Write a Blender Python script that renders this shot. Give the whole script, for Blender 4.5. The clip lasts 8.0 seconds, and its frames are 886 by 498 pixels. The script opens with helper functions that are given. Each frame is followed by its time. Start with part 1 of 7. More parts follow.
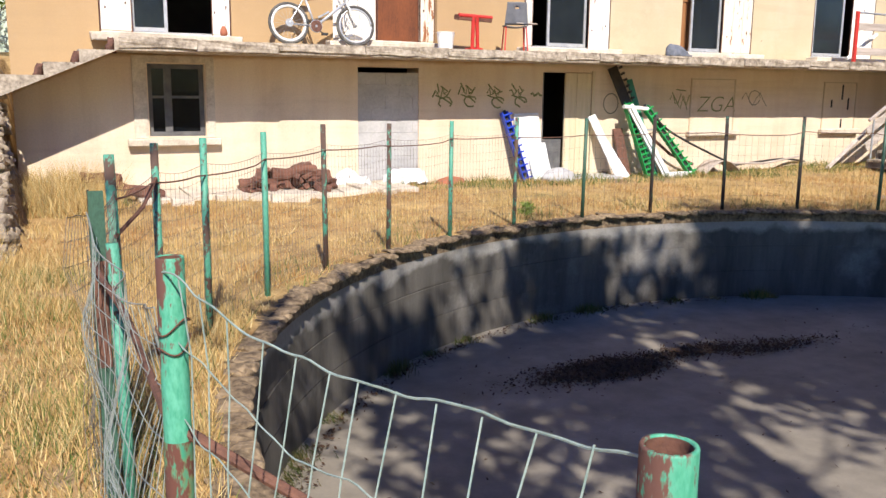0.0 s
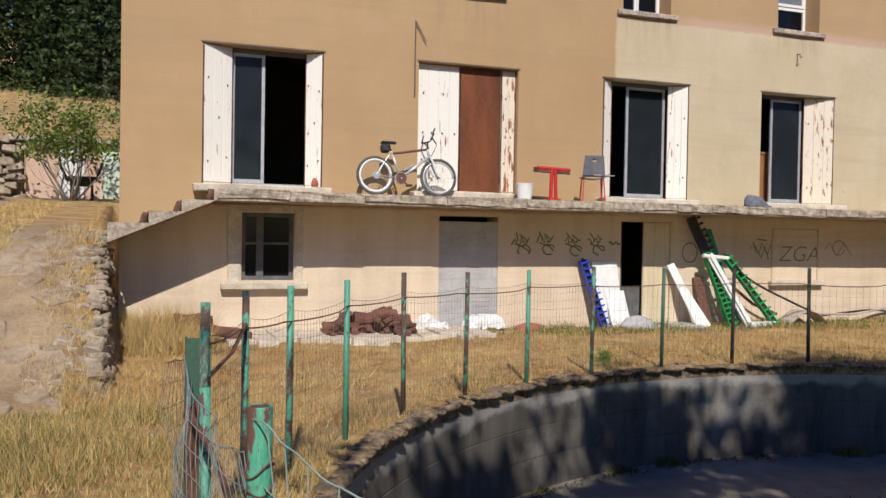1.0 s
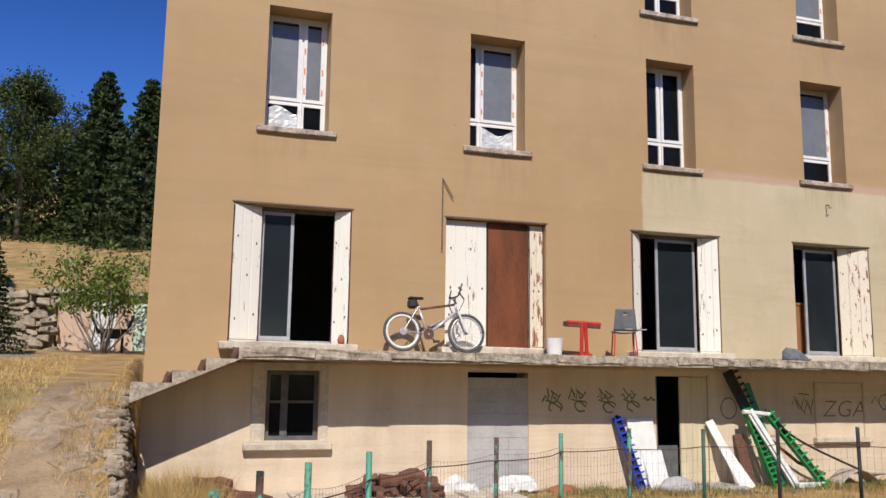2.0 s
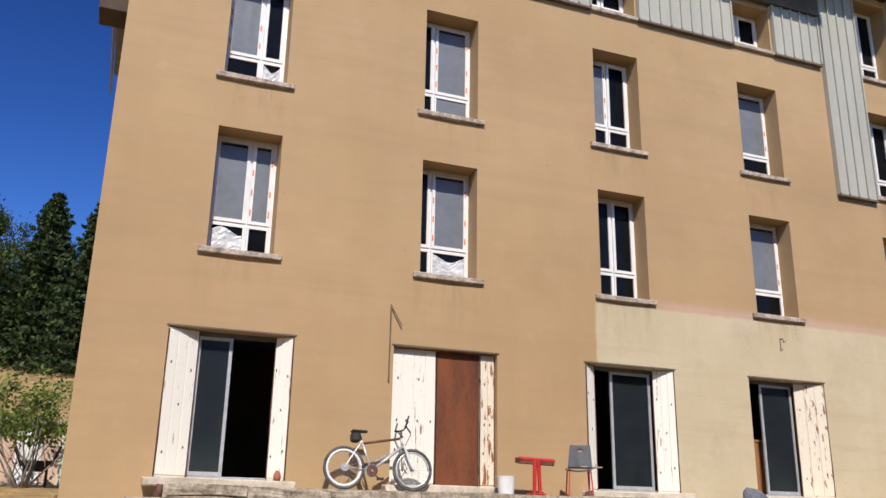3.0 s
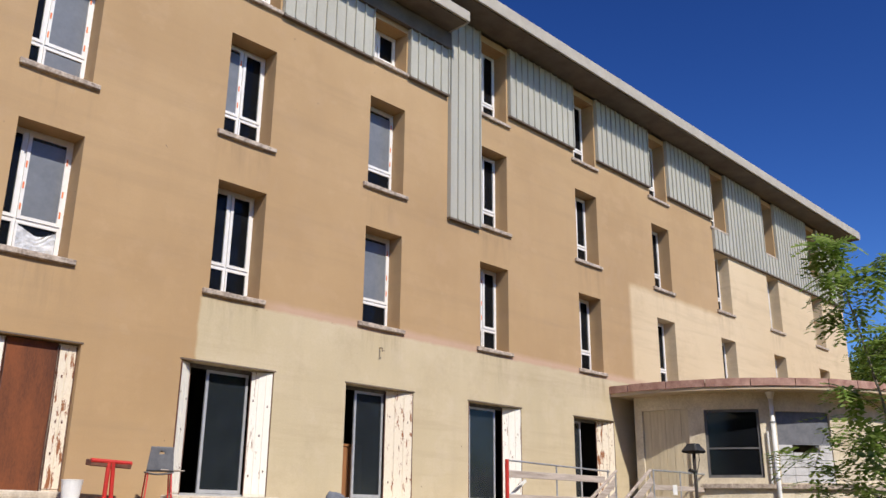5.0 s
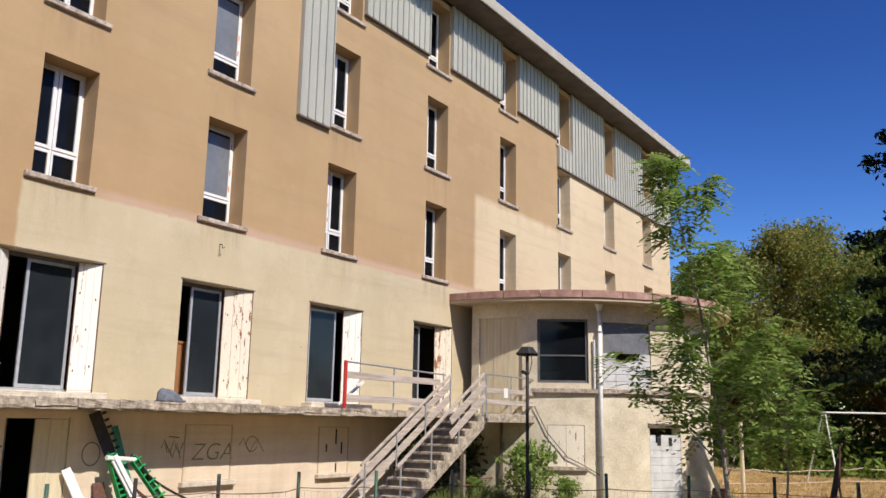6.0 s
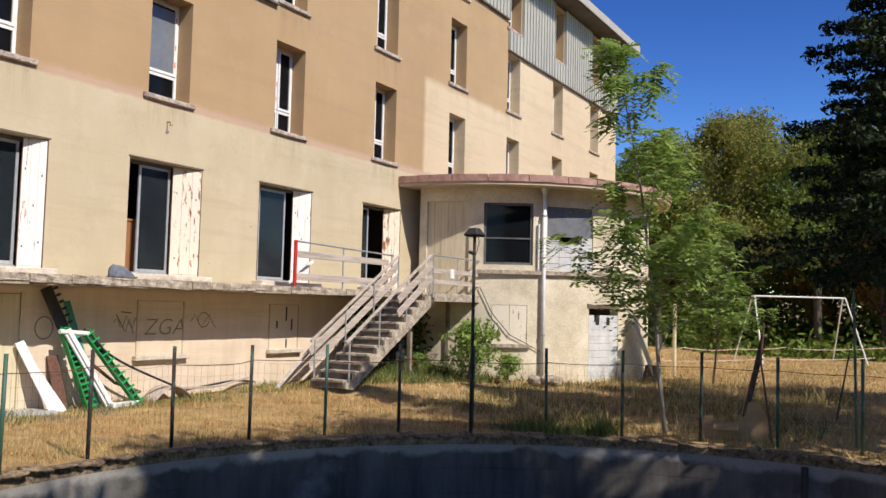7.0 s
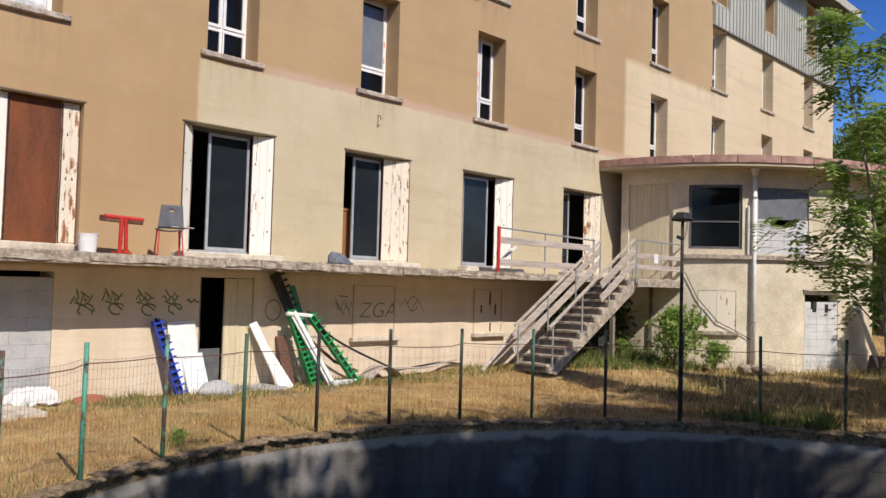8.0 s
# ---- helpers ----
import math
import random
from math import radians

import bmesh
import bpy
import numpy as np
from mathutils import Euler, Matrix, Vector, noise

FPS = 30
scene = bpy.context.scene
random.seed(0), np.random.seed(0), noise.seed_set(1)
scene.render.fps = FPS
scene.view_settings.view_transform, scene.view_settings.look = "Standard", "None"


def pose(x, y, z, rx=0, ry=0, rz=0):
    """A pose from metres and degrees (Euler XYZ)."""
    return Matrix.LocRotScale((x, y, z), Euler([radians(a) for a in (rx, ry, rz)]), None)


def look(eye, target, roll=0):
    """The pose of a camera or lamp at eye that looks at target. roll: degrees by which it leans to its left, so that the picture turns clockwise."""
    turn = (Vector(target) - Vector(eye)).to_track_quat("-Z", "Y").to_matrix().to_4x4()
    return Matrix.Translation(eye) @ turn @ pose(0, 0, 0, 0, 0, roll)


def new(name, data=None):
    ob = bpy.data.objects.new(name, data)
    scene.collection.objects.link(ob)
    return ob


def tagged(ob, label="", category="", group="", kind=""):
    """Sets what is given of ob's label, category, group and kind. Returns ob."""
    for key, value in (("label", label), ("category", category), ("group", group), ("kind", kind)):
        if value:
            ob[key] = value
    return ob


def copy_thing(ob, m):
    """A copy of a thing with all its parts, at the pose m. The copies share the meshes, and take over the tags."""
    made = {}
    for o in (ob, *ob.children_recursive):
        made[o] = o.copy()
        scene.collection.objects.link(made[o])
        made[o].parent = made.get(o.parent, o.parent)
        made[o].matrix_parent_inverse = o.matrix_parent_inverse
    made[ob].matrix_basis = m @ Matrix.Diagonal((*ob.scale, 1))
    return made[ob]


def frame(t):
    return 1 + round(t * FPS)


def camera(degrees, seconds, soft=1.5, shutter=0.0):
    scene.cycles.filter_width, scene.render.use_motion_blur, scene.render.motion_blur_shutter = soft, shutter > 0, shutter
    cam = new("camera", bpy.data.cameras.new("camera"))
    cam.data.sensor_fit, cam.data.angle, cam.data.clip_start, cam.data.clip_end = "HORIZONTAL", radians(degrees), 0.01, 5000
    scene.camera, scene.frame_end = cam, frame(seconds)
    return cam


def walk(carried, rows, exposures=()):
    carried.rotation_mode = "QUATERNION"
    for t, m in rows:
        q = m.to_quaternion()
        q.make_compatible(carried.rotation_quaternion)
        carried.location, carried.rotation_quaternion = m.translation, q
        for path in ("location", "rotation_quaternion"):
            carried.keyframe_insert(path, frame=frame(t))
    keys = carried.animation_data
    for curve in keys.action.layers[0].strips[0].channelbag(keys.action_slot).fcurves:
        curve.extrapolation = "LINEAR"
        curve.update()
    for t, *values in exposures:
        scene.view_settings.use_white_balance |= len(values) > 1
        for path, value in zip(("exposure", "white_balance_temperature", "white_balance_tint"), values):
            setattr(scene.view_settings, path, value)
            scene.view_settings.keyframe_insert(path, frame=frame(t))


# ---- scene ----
cam = camera(54.3, 8.0)
PATH = [
    (0, (-1.663, -0.812, 1.743), (-0.811, 0.961, 1.381), 0.6),
    (0.5, (-1.691, -0.929, 1.779), (-0.909, 0.904, 1.607), 0.6),
    (0.7, (-1.68, -0.95, 1.789), (-0.938, 0.904, 1.674), 1.2),
    (1, (-1.712, -1.005, 1.806), (-1.021, 0.872, 1.77), 1.0),
    (1.5, (-1.704, -0.95, 1.9), (-1.074, 0.944, 2.022), 1.2),
    (1.7, (-1.674, -0.925, 1.946), (-1.062, 0.969, 2.138), 1.1),
    (2.8, (-1.411, -0.452, 2.064), (-0.757, 1.359, 2.606), 1.2),
    (3, (-1.359, -0.377, 2.078), (-0.673, 1.408, 2.667), 1.1),
    (3.5, (-1.296, -0.322, 2.122), (-0.53, 1.396, 2.803), 1.1),
    (4, (-1.188, -0.26, 2.163), (-0.287, 1.377, 2.876), 1.1),
    (4.5, (-0.981, -0.221, 2.235), (0.177, 1.264, 2.909), 1.1),
    (5, (-0.82, -0.215, 2.252), (0.554, 1.113, 2.841), 0.6),
    (5.2, (-0.757, -0.198, 2.241), (0.676, 1.079, 2.804), 0.5),
    (6.3, (-0.662, -0.028, 2.098), (1.028, 0.995, 2.412), 0.9),
    (6.5, (-0.72, -0.061, 2.083), (0.996, 0.934, 2.342), 0.7),
    (7, (-0.917, -0.148, 2.05), (0.816, 0.842, 2.182), 1.4),
    (7.5, (-1.148, -0.167, 2.049), (0.529, 0.92, 2.139), 2.0),
    (8, (-1.154, -0.122, 2.065), (0.317, 1.231, 2.149), 1.6),
]
EXPOSURES = [(0, 0.55), (0.5, 0.0), (1, -0.16), (1.5, -0.2), (3, -0.08), (4.5, -0.08), (5.2, -0.02), (6.5, 0.08), (7, 0.10), (7.5, 0.03), (8, -0.05)]
walk(cam, [(t, look(eye, target, roll)) for t, eye, target, roll in PATH], EXPOSURES)

# ---- world, sun ----
LIGHT = Vector((0.26, 1.0, -1.0)).normalized()
world = bpy.data.worlds.new("sky")
scene.world = world
world.use_nodes = True
wn = world.node_tree.nodes
sky = wn.new("ShaderNodeTexSky")
sky.sky_type = "NISHITA"
sky.sun_disc = False
sky.sun_elevation = radians(44)
sky.sun_rotation = radians(194)
sky.altitude = 1000
sky.dust_density = 0.5
sky.air_density = 1.0
sky.ozone_density = 1.5
wn["Background"].inputs[1].default_value = 0.08
deep = wn.new("ShaderNodeHueSaturation")
deep.inputs["Saturation"].default_value = 1.22
deep.inputs["Hue"].default_value = 0.509
deep.inputs["Value"].default_value = 0.78
steep = wn.new("ShaderNodeGamma")
steep.inputs["Gamma"].default_value = 1.6
world.node_tree.links.new(sky.outputs[0], deep.inputs["Color"])
world.node_tree.links.new(deep.outputs[0], steep.inputs["Color"])
world.node_tree.links.new(steep.outputs[0], wn["Background"].inputs[0])
sun = new("sun", bpy.data.lights.new("sun", "SUN"))
sun.data.energy, sun.data.angle, sun.data.color = 5.0, radians(0.53), (1.0, 0.932, 0.85)
sun.matrix_world = look((0, 0, 40), Vector((0, 0, 40)) + LIGHT)


# ---- materials ----
class Nodes:
    """A few short cuts to wire a material."""

    def __init__(self, name, rough=0.8, metal=0.0):
        self.mat = bpy.data.materials.new(name)
        self.mat.use_nodes = True
        self.tree = self.mat.node_tree
        self.bsdf = self.tree.nodes["Principled BSDF"]
        self.bsdf.inputs["Roughness"].default_value = rough
        self.bsdf.inputs["Metallic"].default_value = metal
        self.coord = self.tree.nodes.new("ShaderNodeNewGeometry").outputs["Position"]

    def node(self, kind):
        return self.tree.nodes.new(kind)

    def link(self, a, b):
        self.tree.links.new(a, b)

    def local(self):
        self.coord = self.node("ShaderNodeTexCoord").outputs["Object"]
        return self

    def noise(self, scale, detail=4.0, rough=0.55, stretch=None, distort=0.0):
        n = self.node("ShaderNodeTexNoise")
        n.inputs["Scale"].default_value, n.inputs["Detail"].default_value = scale, detail
        n.inputs["Roughness"].default_value, n.inputs["Distortion"].default_value = rough, distort
        src = self.coord
        if stretch:
            m = self.node("ShaderNodeMapping")
            m.inputs["Scale"].default_value = stretch
            self.link(src, m.inputs["Vector"])
            src = m.outputs["Vector"]
        self.link(src, n.inputs["Vector"])
        return n.outputs["Fac"]

    def ramp(self, fac, low, high):
        """0 below low, 1 above high."""
        n = self.node("ShaderNodeMapRange")
        n.inputs["From Min"].default_value, n.inputs["From Max"].default_value = low, high
        self.link(fac, n.inputs["Value"])
        return n.outputs["Result"]

    def math(self, op, a, b=0.0, c=0.0):
        n = self.node("ShaderNodeMath")
        n.operation = op
        for s, v in zip(n.inputs, (a, b, c)):
            if isinstance(v, (int, float)):
                s.default_value = v
            else:
                self.link(v, s)
        return n.outputs[0]

    def mix(self, fac, a, b):
        n = self.node("ShaderNodeMix")
        n.data_type = "RGBA"
        for s, v in ((n.inputs[0], fac), (n.inputs[6], a), (n.inputs[7], b)):
            if isinstance(v, (int, float)):
                s.default_value = v
            elif isinstance(v, tuple):
                s.default_value = (*v, 1.0)
            else:
                self.link(v, s)
        return n.outputs[2]

    def xyz(self):
        n = self.node("ShaderNodeSeparateXYZ")
        self.link(self.coord, n.inputs[0])
        return n.outputs[0], n.outputs[1], n.outputs[2]

    def random(self):
        return self.node("ShaderNodeObjectInfo").outputs["Random"]

    def island(self):
        return self.node("ShaderNodeNewGeometry").outputs["Random Per Island"]

    def color(self, c):
        if isinstance(c, tuple):
            self.bsdf.inputs["Base Color"].default_value = (*c, 1.0)
        else:
            self.link(c, self.bsdf.inputs["Base Color"])
        return self

    def rough(self, v):
        self.link(v, self.bsdf.inputs["Roughness"])
        return self

    def bump(self, fac, strength=0.3, distance=0.02):
        n = self.node("ShaderNodeBump")
        n.inputs["Strength"].default_value, n.inputs["Distance"].default_value = strength, distance
        self.link(fac, n.inputs["Height"])
        self.link(n.outputs[0], self.bsdf.inputs["Normal"])
        return self


def plain(name, dark, light, scale=8.0, rough=0.75, metal=0.0, bump=0.15, fine=60.0, stretch=None, distance=0.01):
    """Two tones mixed by coarse and fine noise, with a fine relief."""
    n = Nodes(name, rough, metal)
    a = n.noise(scale, 5, 0.6, stretch)
    b = n.noise(fine, 3, 0.6, stretch)
    f = n.math("ADD", n.math("MULTIPLY", a, 0.65), n.math("MULTIPLY", b, 0.35))
    n.color(n.mix(n.ramp(f, 0.36, 0.64), dark, light))
    n.bump(f, bump, distance)
    return n.mat


def rusty(name, paint, worn, rust, amount=0.55, scale=6.0, rough=0.6, stretch=(1, 1, 0.35), per_thing=0.12):
    """Old paint that flakes off to rust, more on one thing than on the next."""
    n = Nodes(name, rough)
    a = n.noise(scale, 6, 0.65, stretch)
    b = n.noise(scale * 9, 3, 0.6, stretch)
    f = n.math("ADD", n.math("MULTIPLY", a, 0.8), n.math("MULTIPLY", b, 0.2))
    f = n.math("ADD", f, n.math("MULTIPLY", n.math("SUBTRACT", n.random(), 0.5), per_thing))
    tone = n.mix(n.ramp(b, 0.35, 0.65), paint, worn)
    n.color(n.mix(n.ramp(f, amount, amount + 0.03), tone, rust))
    n.rough(n.ramp(n.ramp(f, amount, amount + 0.05), -1.6, 1.2))
    n.bump(f, 0.35, 0.004)
    return n.mat


def facade_paint():
    n = Nodes("facade_paint", 0.92)
    x, y, z = n.xyz()
    wob = n.math("MULTIPLY", n.math("SUBTRACT", n.noise(3.0, 3), 0.5), 0.10)
    zz, xx = n.math("ADD", z, wob), n.math("ADD", x, wob)
    broad = n.noise(0.35, 5, 0.6)
    streak = n.noise(1.0, 5, 0.65, (2.6, 2.6, 0.22))
    fine = n.noise(38.0, 4, 0.7)
    ochre = n.mix(n.ramp(broad, 0.3, 0.7), (0.414, 0.268, 0.131), (0.487, 0.328, 0.169))
    ochre = n.mix(n.math("MULTIPLY", n.ramp(streak, 0.48, 0.70), 0.10), ochre, (0.327, 0.215, 0.123))
    ochre = n.mix(n.math("MULTIPLY", n.ramp(n.noise(1.6, 6, 0.7), 0.52, 0.66), 0.28), ochre, (0.546, 0.370, 0.214))
    cream = n.mix(n.ramp(broad, 0.3, 0.7), (0.530, 0.443, 0.280), (0.605, 0.510, 0.335))
    cream = n.mix(n.math("MULTIPLY", n.ramp(streak, 0.46, 0.70), 0.14), cream, (0.400, 0.330, 0.230))
    cream = n.mix(n.math("MULTIPLY", n.ramp(n.noise(1.4, 6, 0.7), 0.50, 0.66), 0.3), cream, (0.643, 0.550, 0.407))
    yellow = n.mix(n.ramp(broad, 0.3, 0.7), (0.629, 0.490, 0.305), (0.692, 0.550, 0.358))
    low = n.mix(n.ramp(streak, 0.4, 0.75), (0.76, 0.63, 0.475), (0.665, 0.52, 0.375))

    def under(v, edge, soft=0.03):
        return n.math("SUBTRACT", 1.0, n.ramp(v, edge - soft, edge + soft))

    c = n.mix(n.math("MULTIPLY", n.ramp(xx, 26.55, 26.65), under(zz, 11.3)), ochre, yellow)
    c = n.mix(n.math("MULTIPLY", n.ramp(xx, 20.7, 20.9), under(zz, 8.85, 0.1)), c, yellow)
    c = n.mix(n.math("MULTIPLY", n.ramp(xx, 7.6, 8.6), n.math("MULTIPLY", n.ramp(zz, 5.78, 5.86), under(zz, 6.02, 0.06))), c, (0.536, 0.360, 0.251))
    c = n.mix(n.math("MULTIPLY", n.ramp(xx, 6.76, 6.82), under(zz, 5.86)), c, cream)
    drop = n.math("MULTIPLY", n.math("MAXIMUM", n.math("SUBTRACT", -0.46, x), 0.0), 0.42)
    c = n.mix(under(n.math("ADD", zz, drop), 2.2), c, low)
    # plaster patches, a scatter of chips and rain stains below the sills
    spot = n.noise(2.3, 2, 0.5)
    c = n.mix(n.math("MULTIPLY", n.ramp(spot, 0.70, 0.74), 0.07), c, (0.643, 0.520, 0.385))
    chip = n.noise(9.0, 2, 0.5)
    c = n.mix(n.ramp(chip, 0.765, 0.775), c, (0.20, 0.14, 0.095))
    course = n.noise(1.0, 5, 0.7, (0.18, 0.18, 2.6))
    c = n.mix(n.math("MULTIPLY", n.ramp(course, 0.50, 0.68), 0.20), c, (0.30, 0.205, 0.115))
    blotch = n.noise(0.8, 6, 0.75)
    c = n.mix(n.math("MULTIPLY", n.ramp(blotch, 0.54, 0.72), 0.22), c, (0.28, 0.195, 0.115))
    drip = n.ramp(n.noise(1.7, 5, 0.7, (2.4, 2.4, 0.30)), 0.46, 0.66)
    below = n.math("MAXIMUM", n.math("MULTIPLY", n.ramp(z, 4.9, 5.85), under(z, 5.93, 0.02)), n.math("MULTIPLY", n.ramp(z, 8.0, 8.9), under(z, 8.97, 0.02)))
    later = n.ramp(x, 12.6, 12.61)
    near = n.math("ADD", n.math("MULTIPLY", n.math("PINGPONG", n.math("SUBTRACT", x, 0.345), 1.78), n.math("SUBTRACT", 1.0, later)), n.math("MULTIPLY", n.math("PINGPONG", n.math("SUBTRACT", x, 14.665), 2.06), later))
    below = n.math("MULTIPLY", below, n.math("SUBTRACT", 1.0, n.ramp(near, 0.40, 0.85)))
    c = n.mix(n.math("MULTIPLY", n.math("MULTIPLY", below, drip), 0.36), c, (0.19, 0.135, 0.085))
    c = n.mix(n.math("MULTIPLY", n.ramp(fine, 0.35, 0.75), 0.22), c, (0.292, 0.210, 0.128))
    n.color(c)
    n.bump(n.math("ADD", n.math("MULTIPLY", fine, 0.6), n.math("MULTIPLY", broad, 1.5)), 0.28, 0.012)
    return n.mat


def dry_ground():
    n = Nodes("dry_ground", 0.95)
    broad, mid, fine = n.noise(0.22, 4, 0.6), n.noise(1.7, 5, 0.65), n.noise(26.0, 4, 0.7)
    f = n.math("ADD", n.math("MULTIPLY", mid, 0.6), n.math("MULTIPLY", fine, 0.4))
    straw = n.mix(n.ramp(f, 0.38, 0.62), (0.20, 0.115, 0.042), (0.54, 0.37, 0.155))
    straw = n.mix(n.math("MULTIPLY", n.ramp(n.noise(0.9, 5, 0.7), 0.5, 0.62), 0.55), straw, (0.34, 0.185, 0.065))
    green = n.mix(n.ramp(fine, 0.3, 0.7), (0.10, 0.11, 0.03), (0.26, 0.24, 0.08))
    c = n.mix(n.math("MULTIPLY", n.ramp(broad, 0.52, 0.66), 0.5), straw, green)
    earth = n.mix(n.ramp(fine, 0.3, 0.7), (0.17, 0.12, 0.075), (0.33, 0.24, 0.155))
    c = n.mix(n.ramp(n.noise(0.8, 4), 0.60, 0.68), c, earth)
    px, py, _ = n.xyz()
    worn = n.math("SUBTRACT", 1.0, n.ramp(n.math("ABSOLUTE", n.math("ADD", n.math("ADD", px, 2.75), n.math("MULTIPLY", n.math("SUBTRACT", n.noise(0.9, 4), 0.5), 1.1))), 0.25, 0.6))
    worn = n.math("MULTIPLY", worn, n.math("MULTIPLY", n.ramp(py, 7.6, 8.8), n.math("SUBTRACT", 1.0, n.ramp(py, 14.5, 17.0))))
    c = n.mix(n.math("MULTIPLY", worn, 0.85), c, n.mix(n.ramp(f, 0.35, 0.65), (0.20, 0.135, 0.08), (0.40, 0.30, 0.19)))
    n.color(c)
    n.bump(f, 0.8, 0.05)
    return n.mat


def straw_blades(name, colours):
    n = Nodes(name, 0.8)
    r = n.node("ShaderNodeValToRGB")
    n.link(n.island(), r.inputs[0])
    e = r.color_ramp.elements
    e[0].color, e[1].color = (*colours[0], 1), (*colours[-1], 1)
    for i, c in enumerate(colours[1:-1], 1):
        e.new(i / (len(colours) - 1)).color = (*c, 1)
    n.color(r.outputs[0])
    n.bsdf.inputs["Specular IOR Level"].default_value = 0.2
    return n.mat


def leaf_paint(name, colours, through_light=0.25):
    mat = straw_blades(name, colours)
    mat.node_tree.nodes["Principled BSDF"].inputs["Transmission Weight"].default_value = 0.0
    t = mat.node_tree
    b = t.nodes["Principled BSDF"]
    tr = t.nodes.new("ShaderNodeBsdfTranslucent")
    mx = t.nodes.new("ShaderNodeMixShader")
    mx.inputs[0].default_value = through_light
    t.links.new(b.inputs["Base Color"].links[0].from_socket, tr.inputs[0])
    t.links.new(b.outputs[0], mx.inputs[1])
    t.links.new(tr.outputs[0], mx.inputs[2])
    t.links.new(mx.outputs[0], t.nodes["Material Output"].inputs[0])
    b.inputs["Roughness"].default_value = 0.55
    return mat


def pool_concrete(name, dark, light, pale):
    n = Nodes(name, 0.9)
    x, y, z = n.xyz()
    broad = n.noise(0.5, 6, 0.65)
    streak = n.noise(1.3, 5, 0.65, (1.5, 1.5, 0.25))
    fine = n.noise(30, 4, 0.7)
    c = n.mix(n.ramp(streak, 0.34, 0.66), dark, light)
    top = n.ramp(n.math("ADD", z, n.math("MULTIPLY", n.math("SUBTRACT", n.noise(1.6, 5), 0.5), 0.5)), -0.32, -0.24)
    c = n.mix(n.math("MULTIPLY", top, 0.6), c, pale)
    c = n.mix(n.math("MULTIPLY", n.ramp(broad, 0.55, 0.7), 0.45), c, pale)
    c = n.mix(n.math("MULTIPLY", n.ramp(fine, 0.4, 0.7), 0.25), c, dark)
    n.color(c)
    n.bump(n.math("ADD", fine, broad), 0.3, 0.015)
    return n.mat


def glass_pane(name, tint, rough=0.04, clear_tone=0.74):
    n = Nodes(name, rough)
    n.color(tint)
    n.bsdf.inputs["Specular IOR Level"].default_value = 0.6 if clear_tone > 0.3 else 0.25
    n.bsdf.inputs["Transmission Weight"].default_value = 0.0
    dirt = n.noise(3.0, 5, 0.7)
    n.rough(n.math("ADD", n.math("MULTIPLY", dirt, 0.16), rough))
    t = n.tree
    clear = n.node("ShaderNodeBsdfTransparent")
    clear.inputs[0].default_value = (clear_tone * 0.95, clear_tone, clear_tone * 1.03, 1)
    mx = n.node("ShaderNodeMixShader")
    n.link(n.math("ADD", n.math("MULTIPLY", n.ramp(dirt, 0.35, 0.8), 0.3), 0.42), mx.inputs[0])
    n.link(clear.outputs[0], mx.inputs[1])
    n.link(n.bsdf.outputs[0], mx.inputs[2])
    n.link(mx.outputs[0], t.nodes["Material Output"].inputs[0])
    return n.mat


M = {}
M["facade"] = facade_paint()
M["ground"] = dry_ground()
M["straw"] = straw_blades("straw", [(0.28, 0.165, 0.06), (0.56, 0.375, 0.145), (0.68, 0.50, 0.225), (0.46, 0.29, 0.105), (0.24, 0.20, 0.07), (0.73, 0.58, 0.31)])
M["straw_red"] = straw_blades("rust_straw", [(0.26, 0.13, 0.045), (0.42, 0.225, 0.085), (0.34, 0.185, 0.07), (0.50, 0.30, 0.12)])
M["weed"] = straw_blades("weed", [(0.05, 0.08, 0.015), (0.09, 0.13, 0.03), (0.16, 0.19, 0.05), (0.22, 0.21, 0.07)])
# wall tones lie below the floor's to carry the shade on the basin wall
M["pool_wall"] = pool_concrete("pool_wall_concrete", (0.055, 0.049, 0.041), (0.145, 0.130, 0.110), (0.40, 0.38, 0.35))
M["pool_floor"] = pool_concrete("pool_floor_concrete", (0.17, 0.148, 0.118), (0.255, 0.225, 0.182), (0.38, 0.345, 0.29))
M["rim"] = plain("rim_stone", (0.06, 0.04, 0.024), (0.31, 0.225, 0.135), 6, 0.95, bump=0.6, fine=24, distance=0.03)
M["slab"] = plain("weathered_concrete", (0.15, 0.118, 0.085), (0.56, 0.475, 0.37), 7, 0.92, bump=0.5, fine=22, distance=0.02)
M["soffit"] = plain("soffit_plaster", (0.46, 0.37, 0.25), (0.58, 0.47, 0.33), 1.5, 0.92)
M["sill"] = plain("sill_stone", (0.20, 0.155, 0.12), (0.62, 0.52, 0.42), 9, 0.92, bump=0.4, fine=30)
M["sill_pale"] = plain("pale_sill_stone", (0.42, 0.35, 0.27), (0.70, 0.62, 0.50), 5, 0.9, bump=0.4, fine=30)
M["shutter"] = rusty("shutter_paint", (0.87, 0.845, 0.76), (0.80, 0.76, 0.66), (0.26, 0.125, 0.065), 0.63, 9.0, stretch=(2.6, 2.6, 0.25))
M["shutter_rusty"] = rusty("rusty_shutter_paint", (0.82, 0.75, 0.61), (0.70, 0.60, 0.46), (0.28, 0.11, 0.045), 0.56, 7.0, stretch=(1.8, 1.8, 0.4))
M["rust_panel"] = plain("rust_sheet", (0.085, 0.026, 0.009), (0.215, 0.062, 0.017), 1.6, 0.75, bump=0.2, fine=45, stretch=(1.5, 1.5, 0.4))
M["white_frame"] = plain("white_window_paint", (0.72, 0.71, 0.69), (0.84, 0.83, 0.80), 6, 0.5, bump=0.1)
